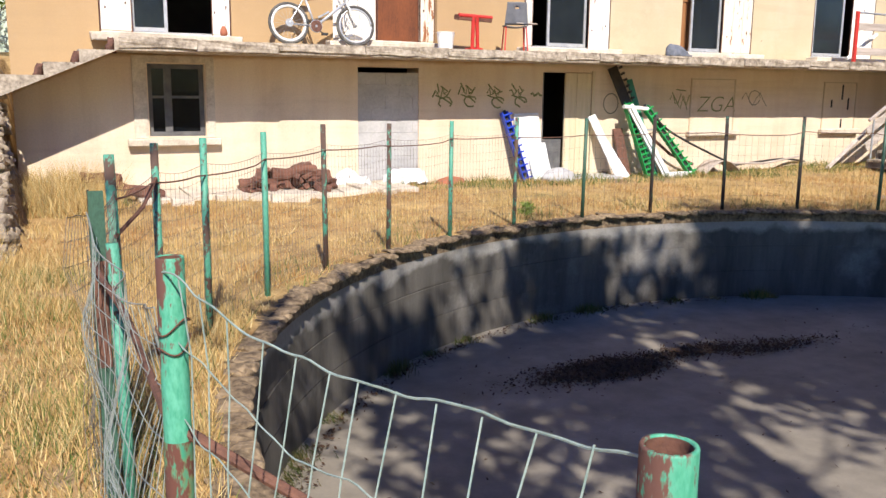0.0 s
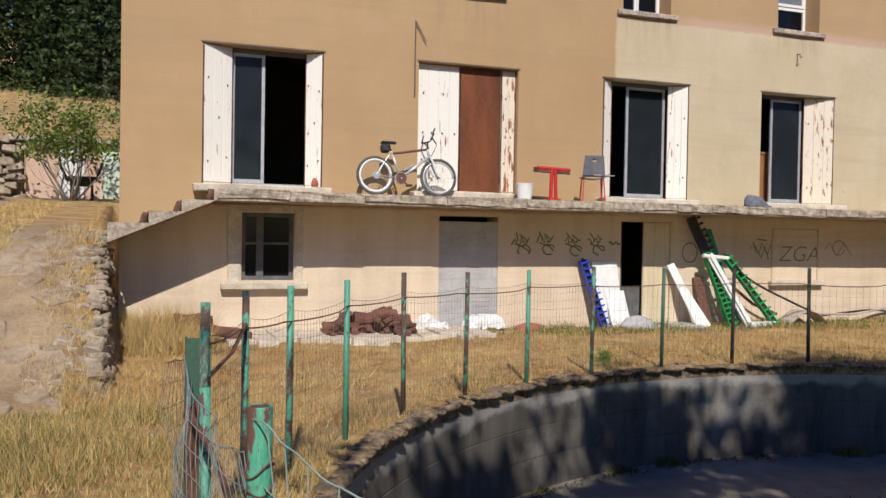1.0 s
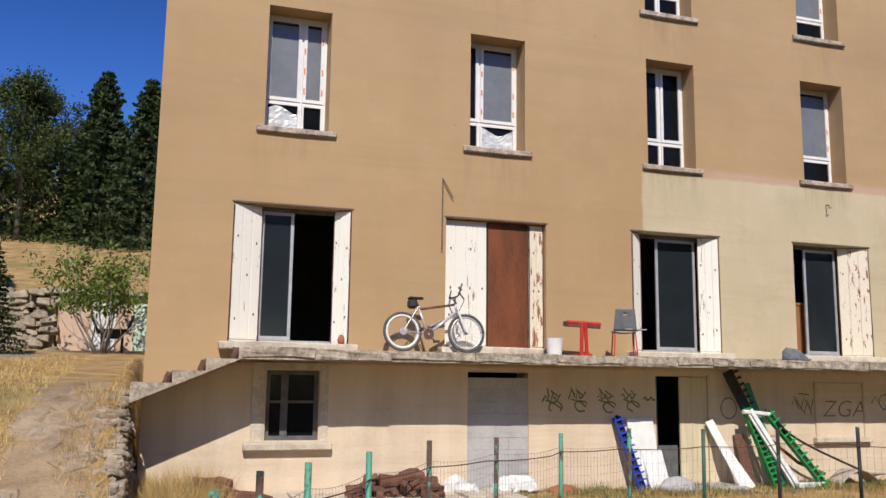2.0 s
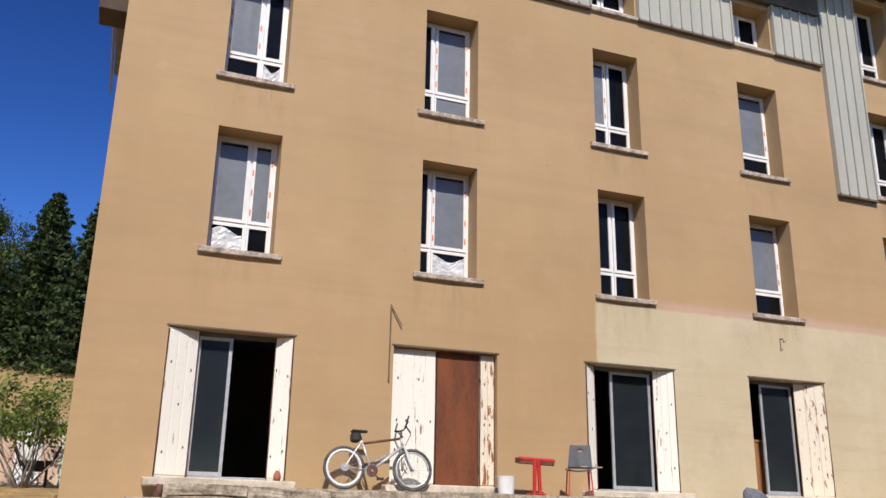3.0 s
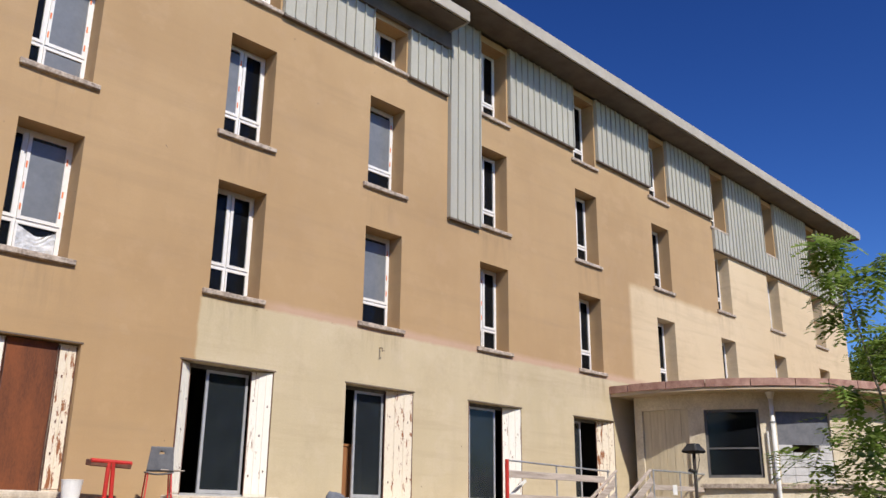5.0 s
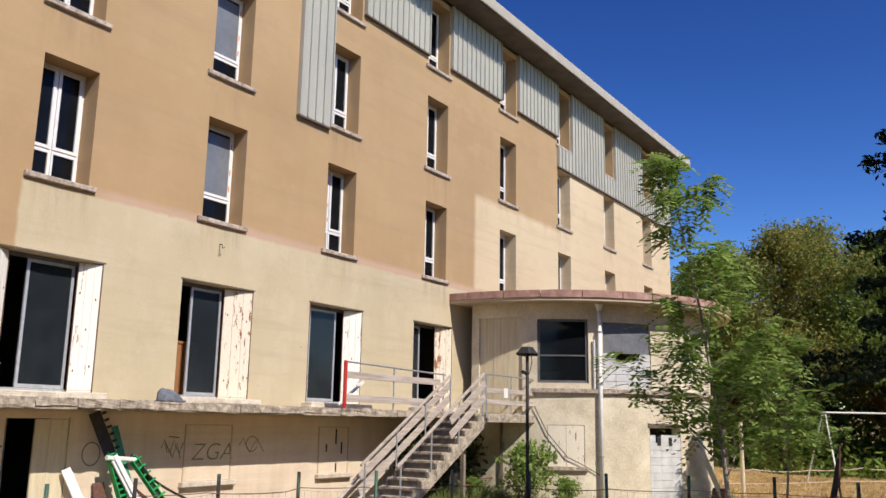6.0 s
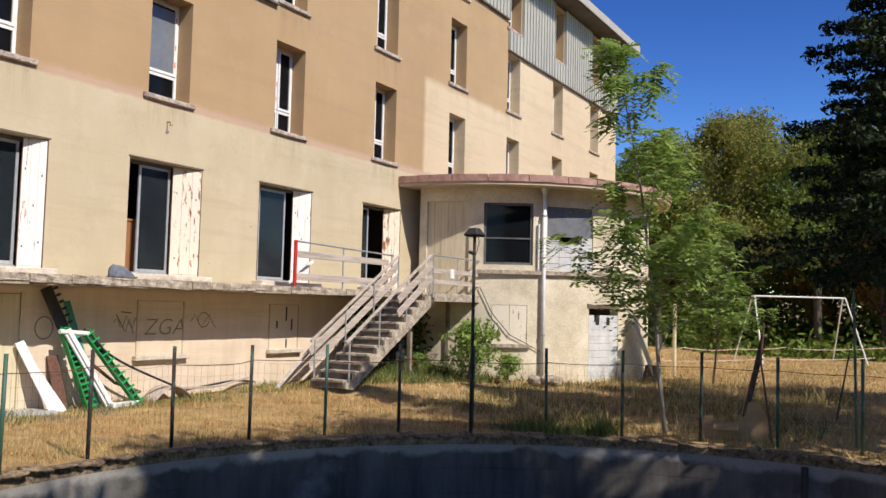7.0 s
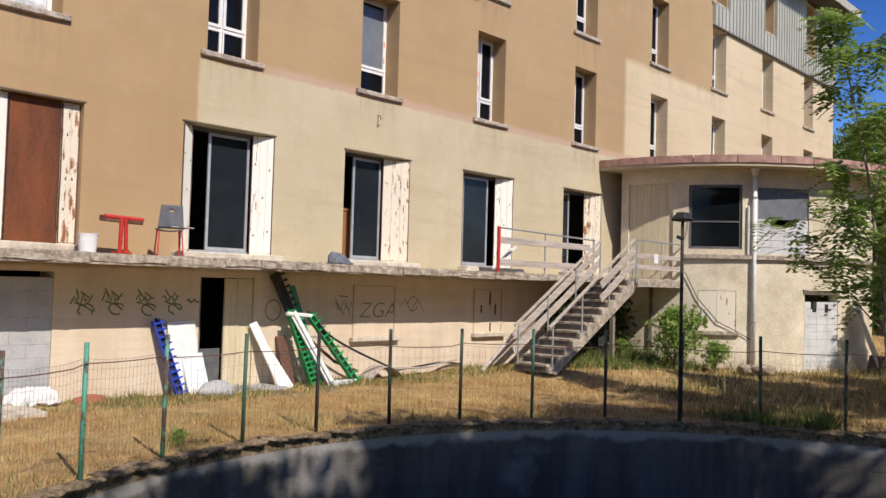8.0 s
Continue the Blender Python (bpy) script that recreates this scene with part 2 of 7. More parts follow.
M["alu"] = plain("aluminium", (0.42, 0.43, 0.45), (0.60, 0.61, 0.62), 8, 0.4, 0.35, bump=0.05)
M["dark_frame"] = plain("old_grey_wood", (0.075, 0.075, 0.08), (0.16, 0.155, 0.15), 7, 0.8, bump=0.3)
M["glass"] = glass_pane("window_glass", (0.075, 0.09, 0.105))
M["glass_dark"] = glass_pane("dark_glass", (0.013, 0.015, 0.019), 0.04, 0.26)
M["glass_mid"] = glass_pane("hazy_glass", (0.032, 0.040, 0.048), 0.04, 0.5)
M["film"] = plain("plastic_film", (0.155, 0.168, 0.182), (0.20, 0.214, 0.23), 1.5, 0.25, bump=0.25, fine=9, distance=0.03)
M["white_film"] = plain("white_plastic_film", (0.42, 0.445, 0.47), (0.72, 0.74, 0.76), 7, 0.2, bump=0.5, fine=16, distance=0.04)
M["tape"] = plain("orange_tape", (0.72, 0.16, 0.04), (0.85, 0.27, 0.09), 10, 0.5)
# room surfaces are coloured dark so that the openings look unlit
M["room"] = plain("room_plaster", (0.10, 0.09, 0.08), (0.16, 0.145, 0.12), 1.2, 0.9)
M["cladding"] = plain("cladding_sheet", (0.355, 0.345, 0.295), (0.445, 0.435, 0.375), 1.2, 0.75, 0.0, bump=0.05, stretch=(1, 1, 0.3))
M["clad_dark"] = plain("cladding_trim", (0.10, 0.075, 0.055), (0.16, 0.12, 0.09), 4, 0.7)
M["eave"] = plain("eave_paint", (0.36, 0.325, 0.265), (0.46, 0.425, 0.355), 2, 0.7)
# soffit and eave board coloured darker to deepen the shade under the eaves
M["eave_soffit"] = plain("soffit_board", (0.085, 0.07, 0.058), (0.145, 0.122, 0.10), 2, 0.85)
M["eave_dark"] = plain("brown_soffit", (0.05, 0.033, 0.022), (0.10, 0.066, 0.044), 2, 0.85)
M["roof"] = plain("roof_sheet", (0.16, 0.15, 0.14), (0.26, 0.24, 0.22), 2, 0.8)
M["block"] = plain("grey_render", (0.36, 0.35, 0.345), (0.50, 0.485, 0.475), 2.2, 0.92, bump=0.4, fine=28)
M["rotunda"] = plain("rotunda_plaster", (0.49, 0.41, 0.28), (0.78, 0.69, 0.525), 1.2, 0.92, bump=0.4, fine=20)
M["cream_board"] = plain("cream_board", (0.55, 0.46, 0.30), (0.70, 0.60, 0.41), 4, 0.75, stretch=(3, 3, 0.3))
M["white_board"] = plain("white_board", (0.66, 0.66, 0.63), (0.82, 0.82, 0.80), 4, 0.7)
M["pale_block"] = plain("pale_block", (0.46, 0.455, 0.445), (0.66, 0.65, 0.63), 3, 0.92, bump=0.4, fine=28)
M["mossy"] = straw_blades("moss", [(0.03, 0.05, 0.012), (0.06, 0.085, 0.02), (0.12, 0.12, 0.035), (0.16, 0.11, 0.04)])
M["copper"] = plain("red_roof_edge", (0.24, 0.115, 0.085), (0.52, 0.32, 0.25), 4, 0.75, bump=0.3)
M["wood_grey"] = plain("grey_wood", (0.30, 0.245, 0.20), (0.57, 0.49, 0.425), 3, 0.85, bump=0.4, fine=40, stretch=(0.4, 6, 6))
M["wood_dark"] = plain("step_wood", (0.16, 0.13, 0.10), (0.34, 0.285, 0.235), 4, 0.85, bump=0.4, fine=40)
# riser concrete, darker than the treads to carry the shade on upright faces
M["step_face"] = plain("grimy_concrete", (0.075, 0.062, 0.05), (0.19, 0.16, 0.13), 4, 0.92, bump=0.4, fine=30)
M["galv"] = plain("galvanised_steel", (0.36, 0.37, 0.38), (0.55, 0.56, 0.57), 12, 0.45, 0.6, bump=0.05)
M["red"] = plain("red_paint", (0.42, 0.02, 0.015), (0.62, 0.04, 0.03), 6, 0.5)
M["post"] = rusty("green_post_paint", (0.055, 0.25, 0.165), (0.11, 0.35, 0.245), (0.10, 0.06, 0.045), 0.515, 13.0, stretch=(1, 1, 0.5), per_thing=0.14)
M["post_dark"] = rusty("dark_post_paint", (0.035, 0.085, 0.055), (0.05, 0.12, 0.08), (0.035, 0.026, 0.022), 0.50, 12.0, stretch=(1, 1, 0.5), per_thing=0.24)
M["post_near"] = rusty("near_post_paint", (0.05, 0.29, 0.175), (0.11, 0.40, 0.27), (0.13, 0.06, 0.045), 0.515, 11.0, per_thing=0.05)
M["post_low"] = rusty("rusted_post_paint", (0.05, 0.26, 0.16), (0.20, 0.17, 0.06), (0.13, 0.05, 0.035), 0.45, 9.0, per_thing=0.0)
M["rust"] = plain("rusted_steel", (0.07, 0.032, 0.022), (0.19, 0.085, 0.055), 14, 0.85, bump=0.4, fine=80)
M["wire"] = plain("fence_wire", (0.20, 0.23, 0.22), (0.38, 0.42, 0.40), 10, 0.5, 0.3)
M["wire_far"] = plain("old_fence_wire", (0.10, 0.085, 0.07), (0.20, 0.17, 0.14), 10, 0.7)
M["wire_green"] = plain("green_fence_wire", (0.20, 0.28, 0.25), (0.38, 0.46, 0.42), 14, 0.45, 0.1)
M["black"] = plain("black_rubber", (0.012, 0.012, 0.012), (0.035, 0.033, 0.03), 10, 0.6)
M["tyre"] = plain("dusty_rubber", (0.045, 0.043, 0.04), (0.13, 0.12, 0.105), 9, 0.8)
M["shed_wall"] = plain("pink_render", (0.52, 0.36, 0.265), (0.66, 0.48, 0.36), 1.5, 0.92, bump=0.3)
M["mint"] = plain("mint_paint", (0.46, 0.56, 0.44), (0.60, 0.69, 0.56), 2.0, 0.7)
M["stone"] = plain("field_stone", (0.15, 0.118, 0.082), (0.47, 0.385, 0.285), 3, 0.95, bump=0.6, fine=18, distance=0.03)
M["path"] = plain("path_earth", (0.20, 0.145, 0.09), (0.42, 0.325, 0.22), 2, 0.95, bump=0.5, fine=18)
M["asphalt"] = plain("asphalt", (0.16, 0.155, 0.15), (0.24, 0.235, 0.225), 3, 0.9)
M["bark"] = plain("bark", (0.05, 0.04, 0.03), (0.15, 0.12, 0.09), 6, 0.95, bump=0.6, fine=30, stretch=(3, 3, 0.5))
M["bark_pale"] = plain("pale_bark", (0.14, 0.125, 0.10), (0.34, 0.30, 0.25), 5, 0.95, bump=0.5, fine=30, stretch=(3, 3, 0.5))
M["leaf_bright"] = leaf_paint("bright_leaf", [(0.13, 0.22, 0.04), (0.25, 0.36, 0.075), (0.38, 0.48, 0.15), (0.18, 0.28, 0.05)], 0.5)
M["leaf_mid"] = leaf_paint("woodland_leaf", [(0.078, 0.137, 0.022), (0.150, 0.221, 0.039), (0.234, 0.286, 0.058), (0.104, 0.176, 0.031)], 0.35)
M["leaf_olive"] = leaf_paint("dry_leaf", [(0.143, 0.182, 0.033), (0.247, 0.260, 0.052), (0.338, 0.273, 0.078), (0.182, 0.221, 0.042)], 0.35)
M["leaf_rust"] = leaf_paint("rust_leaf", [(0.130, 0.104, 0.026), (0.273, 0.156, 0.046), (0.364, 0.169, 0.065), (0.156, 0.143, 0.039)], 0.35)
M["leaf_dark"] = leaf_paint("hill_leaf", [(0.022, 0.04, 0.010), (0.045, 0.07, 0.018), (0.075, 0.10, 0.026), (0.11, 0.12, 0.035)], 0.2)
M["needle"] = leaf_paint("needle", [(0.010, 0.020, 0.008), (0.02, 0.036, 0.014), (0.03, 0.05, 0.02)], 0.08)
M["needle_far"] = leaf_paint("far_needle", [(0.018, 0.034, 0.012), (0.032, 0.055, 0.018), (0.05, 0.075, 0.025), (0.075, 0.09, 0.03)], 0.1)
M["blue"] = plain("blue_plastic", (0.008, 0.03, 0.34), (0.015, 0.06, 0.50), 6, 0.45)
M["green"] = plain("green_plastic", (0.006, 0.22, 0.045), (0.012, 0.34, 0.08), 6, 0.45)
M["green_dull"] = plain("dull_green_plastic", (0.03, 0.20, 0.12), (0.06, 0.29, 0.18), 6, 0.5)
M["dark_plastic"] = plain("dark_plastic", (0.016, 0.013, 0.011), (0.045, 0.034, 0.028), 8, 0.5)
M["grey_plastic"] = plain("grey_plastic", (0.11, 0.115, 0.13), (0.18, 0.185, 0.20), 6, 0.5)
M["scrap"] = plain("scrap_wood", (0.075, 0.032, 0.022), (0.22, 0.095, 0.06), 6, 0.9, bump=0.5)
M["pale_rag"] = plain("white_sacking", (0.60, 0.59, 0.57), (0.82, 0.81, 0.79), 6, 0.9, bump=0.5)
M["grey_cloth"] = plain("grey_cloth", (0.08, 0.09, 0.11), (0.18, 0.19, 0.22), 9, 0.9, bump=0.5)
M["tape_cloth"] = plain("barrier_tape", (0.42, 0.16, 0.12), (0.62, 0.52, 0.46), 3.0, 0.7)
M["bike_paint"] = plain("bike_paint", (0.22, 0.22, 0.225), (0.40, 0.40, 0.41), 14, 0.35, 0.3)
M["silver"] = plain("silver_paint", (0.50, 0.51, 0.52), (0.68, 0.68, 0.69), 14, 0.35, 0.4)
M["tan"] = plain("cardboard_tan", (0.34, 0.22, 0.11), (0.46, 0.31, 0.16), 6, 0.85)
M["graffiti"] = plain("green_spray_paint", (0.12, 0.14, 0.045), (0.26, 0.265, 0.12), 12, 0.8)
M["graffiti_grey"] = plain("grey_spray_paint", (0.17, 0.155, 0.12), (0.30, 0.26, 0.19), 12, 0.8)
M["debris"] = plain("leaf_litter", (0.035, 0.018, 0.010), (0.085, 0.045, 0.025), 9, 0.95, bump=0.7, fine=50)
M["terracotta"] = plain("terracotta", (0.28, 0.09, 0.045), (0.42, 0.15, 0.08), 8, 0.85)
M["orange_wood"] = plain("orange_wood", (0.22, 0.09, 0.03), (0.36, 0.16, 0.06), 5, 0.7, stretch=(6, 6, 0.4))


# ---- building blocks ----
def part(name, bm, material, parent=None, label="", smooth=False):
    """Link a bmesh as one mesh object, under a thing or part if one is given."""
    me = bpy.data.meshes.new(name)
    bmesh.ops.recalc_face_normals(bm, faces=bm.faces)
    bm.to_mesh(me)
    bm.free()
    me.materials.append(M[material])
    if smooth:
        me.shade_smooth()
    ob = new(name, me)
    if parent:
        ob.parent = parent
    if label:
        ob["label"] = label
    return ob


def thing(name, label, category, at=(0, 0, 0), turn=0.0, group="", kind=""):
    ob = new(name)
    ob.empty_display_size = 0.1
    ob.matrix_world = pose(*at, 0, 0, turn)
    return tagged(ob, label, category, group, kind)


def box(bm, x0, x1, y0, y1, z0, z1, bevel=0.0, m=None):
    r = bmesh.ops.create_cube(bm, size=1.0)
    t = Matrix.Translation(((x0 + x1) / 2, (y0 + y1) / 2, (z0 + z1) / 2)) @ Matrix.Diagonal((abs(x1 - x0), abs(y1 - y0), abs(z1 - z0), 1))
    bmesh.ops.transform(bm, matrix=(m @ t) if m else t, verts=r["verts"])
    if bevel:
        edges = {e for v in r["verts"] for e in v.link_edges}
        bmesh.ops.bevel(bm, geom=list(edges), offset=bevel, segments=1, affect="EDGES")
    return bm


def bx(x0, x1, y0, y1, z0, z1, bevel=0.0, m=None):
    return box(bmesh.new(), x0, x1, y0, y1, z0, z1, bevel, m)


def rod(bm, a, b, r0, r1=None, sides=8, caps=True):
    """A round bar from a to b."""
    a, b = Vector(a), Vector(b)
    d = b - a
    r = bmesh.ops.create_cone(bm, cap_ends=caps, segments=sides, radius1=r0, radius2=r0 if r1 is None else r1, depth=d.length)
    bmesh.ops.transform(bm, matrix=Matrix.Translation((a + b) / 2) @ d.to_track_quat("Z", "Y").to_matrix().to_4x4(), verts=r["verts"])
    return bm


def rods(pairs, r, sides=6):
    bm = bmesh.new()
    for a, b in pairs:
        rod(bm, a, b, r, None, sides)
    return bm


def tube_path(bm, pts, r, sides=6):
    """A round bar bent along points; r may be one radius or one for each."""
    pts = [Vector(p) for p in pts]
    rs = [r] * len(pts) if isinstance(r, (int, float)) else r
    loops = []
    for i, p in enumerate(pts):
        d = (pts[min(i + 1, len(pts) - 1)] - pts[max(i - 1, 0)]).normalized()
        u = d.orthogonal().normalized() if i == 0 else (u - d * u.dot(d)).normalized()
        w = d.cross(u)
        loops.append([bm.verts.new(p + rs[i] * (math.cos(2 * math.pi * k / sides) * u + math.sin(2 * math.pi * k / sides) * w)) for k in range(sides)])
    for a, b in zip(loops, loops[1:]):
        for k in range(sides):
            bm.faces.new((a[k], a[(k + 1) % sides], b[(k + 1) % sides], b[k]))
    bm.faces.new(list(reversed(loops[0])))
    bm.faces.new(loops[-1])
    return bm


def lathe(profile, sides=24, centre=(0, 0)):
    """A turned shape from (radius, z) pairs."""
    bm = bmesh.new()
    rings = [[bm.verts.new((centre[0] + r * math.cos(2 * math.pi * k / sides), centre[1] + r * math.sin(2 * math.pi * k / sides), z)) for k in range(sides)] for r, z in profile]
    for a, b in zip(rings, rings[1:]):
        for k in range(sides):
            bm.faces.new((a[k], a[(k + 1) % sides], b[(k + 1) % sides], b[k]))
    return bm


def rough_up(bm, amount, scale=3.0, cuts=0):
    """Uneven, worn surface."""
    if cuts:
        bmesh.ops.subdivide_edges(bm, edges=bm.edges[:], cuts=cuts, use_grid_fill=True)
    for v in bm.verts:
        v.co += amount * noise.noise_vector(v.co * scale)
    return bm


def pierced(us, vs, holes, y0, y1, place):
    """A wall slab between two depths with rectangular holes through it. place maps (u, depth, v) to a point."""
    eps = 1e-6
    U = sorted(set(us) | {h[i] for h in holes for i in (0, 1)})
    V = sorted(set(vs) | {h[i] for h in holes for i in (2, 3)})
    solid = lambda i, j: 0 <= i < len(U) - 1 and 0 <= j < len(V) - 1 and not any(
        h[0] - eps <= U[i] and U[i + 1] <= h[1] + eps and h[2] - eps <= V[j] and V[j + 1] <= h[3] + eps for h in holes)
    bm, made = bmesh.new(), {}

    def vert(i, j, k):
        if (i, j, k) not in made:
            made[i, j, k] = bm.verts.new(place(U[i], (y0, y1)[k], V[j]))
        return made[i, j, k]

    for i in range(len(U) - 1):
        for j in range(len(V) - 1):
            if not solid(i, j):
                continue
            for k in (0, 1):
                bm.faces.new([vert(i, j, k), vert(i + 1, j, k), vert(i + 1, j + 1, k), vert(i, j + 1, k)])
            for di, dj, a, b in ((-1, 0, (0, 0), (0, 1)), (1, 0, (1, 0), (1, 1)), (0, -1, (0, 0), (1, 0)), (0, 1, (0, 1), (1, 1))):
                if not solid(i + di, j + dj):
                    p, q = (i + a[0], j + a[1]), (i + b[0], j + b[1])
                    bm.faces.new([vert(*p, 0), vert(*q, 0), vert(*q, 1), vert(*p, 1)])
    return bm


def setting(name, bm, material, label, category="", smooth=False, kind="structure"):
    return tagged(part(name, bm, material, None, "", smooth), label, category or name, kind=kind)


# ---- ground ----
PX, PY, PR = 6.05, 2.20, 6.95      # the round basin


def step(v, a, b):
    t = np.clip((np.asarray(v, float) - a) / (b - a), 0, 1)
    return t * t * (3 - 2 * t)


def height(x, y):
    """Height of the ground: flat lawn, a bank with a terrace on one side, and a hill behind the house."""
    x, y = np.asarray(x, float), np.asarray(y, float)
    low = 0.14 * step(y, 9.6, 12.6) + 0.12 * step(x, 12.5, 17) * step(y, 8, 12)
    low = low + 0.10 * step(-x, 0.5, 1.7) * step(y, 11, 13)
    high = 1.72 * step(y, 7.6, 13.2) + 0.06 * np.clip(y - 13, 0, 18) + 0.275 * np.clip(y - 31, 0, 90)
    side = np.maximum(step(-x, 1.84, 2.04) * step(y, 5, 8), step(y, 23, 26) * step(-x, -60, -40))
    h = low + (high - low) * side
    h = h + 0.18 * np.clip(y - 45, 0, 200) * (1 - side)
    far = np.hypot(x - PX, y - PY)
    bumps = 0.025 * np.sin(1.7 * x + 0.6 * y) * np.sin(1.3 * y - 0.4 * x) + 0.012 * np.sin(4.1 * x) * np.sin(3.7 * y + 1)
    return h + bumps * step(far, 7.4, 9)


def ground_mesh():
    seg = 512
    rs = [PR + 0.065]
    while rs[-1] < 40:
        rs.append(rs[-1] + 0.12 + 0.012 * (rs[-1] - PR))
    while rs[-1] < 3000:
        rs.append(rs[-1] * 1.09)
    a = np.linspace(0, 2 * np.pi, seg, endpoint=False)
    R, A = np.meshgrid(np.array(rs), a, indexing="ij")
    X, Y = PX + R * np.cos(A), PY + R * np.sin(A)
    Z = height(X, Y)
    co = np.stack([X, Y, Z], -1).reshape(-1, 3)
    i, j = np.meshgrid(np.arange(len(rs) - 1), np.arange(seg), indexing="ij")
    k = (j + 1) % seg
    quads = np.stack([i * seg + j, (i + 1) * seg + j, (i + 1) * seg + k, i * seg + k], -1).reshape(-1, 4)
    me = bpy.data.meshes.new("ground")
    me.from_pydata(co.tolist(), [], quads.tolist())
    me.materials.append(M["ground"])
    me.shade_smooth()
    return tagged(new("ground", me), "sunburnt dry lawn and bank round the basin", "ground", kind="structure")


ground_mesh()

# ---- round basin ----
DEPTH = -1.32
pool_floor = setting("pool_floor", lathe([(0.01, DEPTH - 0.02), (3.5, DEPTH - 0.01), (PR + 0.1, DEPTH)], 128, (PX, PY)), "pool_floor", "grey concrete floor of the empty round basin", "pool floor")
lifts = []
for z, d in ((DEPTH - 0.05, 0.0), (-0.925, 0.0), (-0.922, 0.006), (-0.910, 0.006), (-0.907, -0.004), (-0.545, -0.004), (-0.542, 0.006), (-0.530, 0.006), (-0.527, 0.0), (-0.02, 0.0)):
    lifts.append((PR + d, z))
bm = lathe(lifts + [(PR + 0.28, -0.02), (PR + 0.28, DEPTH - 0.05)], 192, (PX, PY))
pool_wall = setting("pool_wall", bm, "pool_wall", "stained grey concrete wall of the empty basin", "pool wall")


# ---- the house ----
FY = 13.0                          # the plane of the front
END = 38.4
COL = [-0.18, 3.37, 6.93, 10.50, 14.14, 18.20, 22.30, 26.45, 30.62, 34.90]
WIDE = 1.05
ROW2, ROW3 = (6.02, 8.10), (9.06, 11.15)
FRENCH = [(-0.60, 1.31), (2.95, 4.82), (6.54, 8.43), (10.14, 12.00), (13.73, 15.62), (17.77, 19.63)]
F0, F1 = 2.52, 4.73
BASE = [(0.03, 0.87, 1.0, 2.09), (3.37, 4.48, 0.0, 2.11), (6.98, 8.06, 0.1, 2.09)]
holes = [(x, x + WIDE, *ROW2) for x in COL] + [(x, x + WIDE, *ROW3) for x in COL]
holes += [(a, b, F0, F1) for a, b in FRENCH] + BASE
low_top = [(x, x + WIDE, 12.1, 13.15) for x in COL[:4]]
high_top = [(x, x + WIDE, 12.06, 14.12) for x in COL[4:]]
holes += low_top + high_top
straight = lambda u, d, v: (u, d, v)
wall_front = setting("wall_front", pierced([-1.8, 12.95, END], [-0.4, 14.3], holes + [(-1.8, 12.95, 13.72, 14.3)], FY, FY + 0.52, straight), "facade", "ochre and cream rendered front wall, stained and patched", "wall")
setting("wall_side", bx(-1.8, -1.44, FY + 0.522, 24, -0.4, 13.72), "facade", "ochre rendered gable wall of the house", "wall")
setting("wall_end", bx(END - 0.36, END, FY + 0.522, 24, -0.4, 14.3), "facade", "cream rendered end wall of the house", "wall")
setting("wall_back", bx(-1.44, END - 0.36, 23.7, 24, -0.4, 13.72), "facade", "rear wall of the house", "wall")
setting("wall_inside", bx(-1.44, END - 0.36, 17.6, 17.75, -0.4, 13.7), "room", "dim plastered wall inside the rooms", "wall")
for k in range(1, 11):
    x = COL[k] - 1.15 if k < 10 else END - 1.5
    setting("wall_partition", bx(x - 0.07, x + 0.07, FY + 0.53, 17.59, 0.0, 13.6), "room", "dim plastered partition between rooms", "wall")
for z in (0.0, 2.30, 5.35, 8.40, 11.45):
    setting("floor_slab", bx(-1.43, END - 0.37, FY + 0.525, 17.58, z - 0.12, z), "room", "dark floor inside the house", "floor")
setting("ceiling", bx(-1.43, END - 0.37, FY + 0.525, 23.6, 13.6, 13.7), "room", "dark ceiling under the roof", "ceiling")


def roof(name, x0, x1, eave, zb, zt, label):
    ob = thing(name, label, "roof", kind="structure")
    bm = bmesh.new()
    vs = [bm.verts.new(p) for p in ((x0, eave, zt - 0.04), (x1, eave, zt - 0.04), (x1, 24.6, zt + 0.9), (x0, 24.6, zt + 0.9), (x0, eave, zb + 0.03), (x1, eave, zb + 0.03), (x1, 24.6, zb + 0.6), (x0, 24.6, zb + 0.6))]
    for f in ((0, 1, 2, 3), (4, 5, 6, 7), (0, 1, 5, 4), (1, 2, 6, 5), (2, 3, 7, 6), (3, 0, 4, 7)):
        bm.faces.new([vs[i] for i in f])
    part("roof_deck", bm, "roof", ob)
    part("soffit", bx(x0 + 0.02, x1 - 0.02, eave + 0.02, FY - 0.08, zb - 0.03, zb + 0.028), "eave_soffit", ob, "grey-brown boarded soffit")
    part("fascia", bx(x0 - 0.03, x1 + 0.03, eave - 0.06, eave - 0.002, zb - 0.02, zt, 0.012), "eave", ob, "grey-beige eaves fascia")
    part("verge", bx(x1 + 0.002, x1 + 0.05, eave, 24.6, zb - 0.02, zt), "eave", ob)
    part("verge", bx(x0 - 0.05, x0 - 0.002, eave, 24.6, zb - 0.02, zt), "eave", ob)
    return ob


roof("roof_low", -2.3, 12.86, 12.25, 13.76, 14.02, "flat roof edge with a projecting beige eave")
roof("roof_high", 12.05, END + 0.6, 12.1, 14.36, 14.70, "higher roof edge with a projecting beige eave")
box_side = thing("side_bay", "dark brown boarded bay on the gable wall", "bay", kind="structure")
part("shell", bx(-2.28, -1.802, 13.75, 14.35, 10.22, 13.6, 0.02), "eave_dark", box_side)


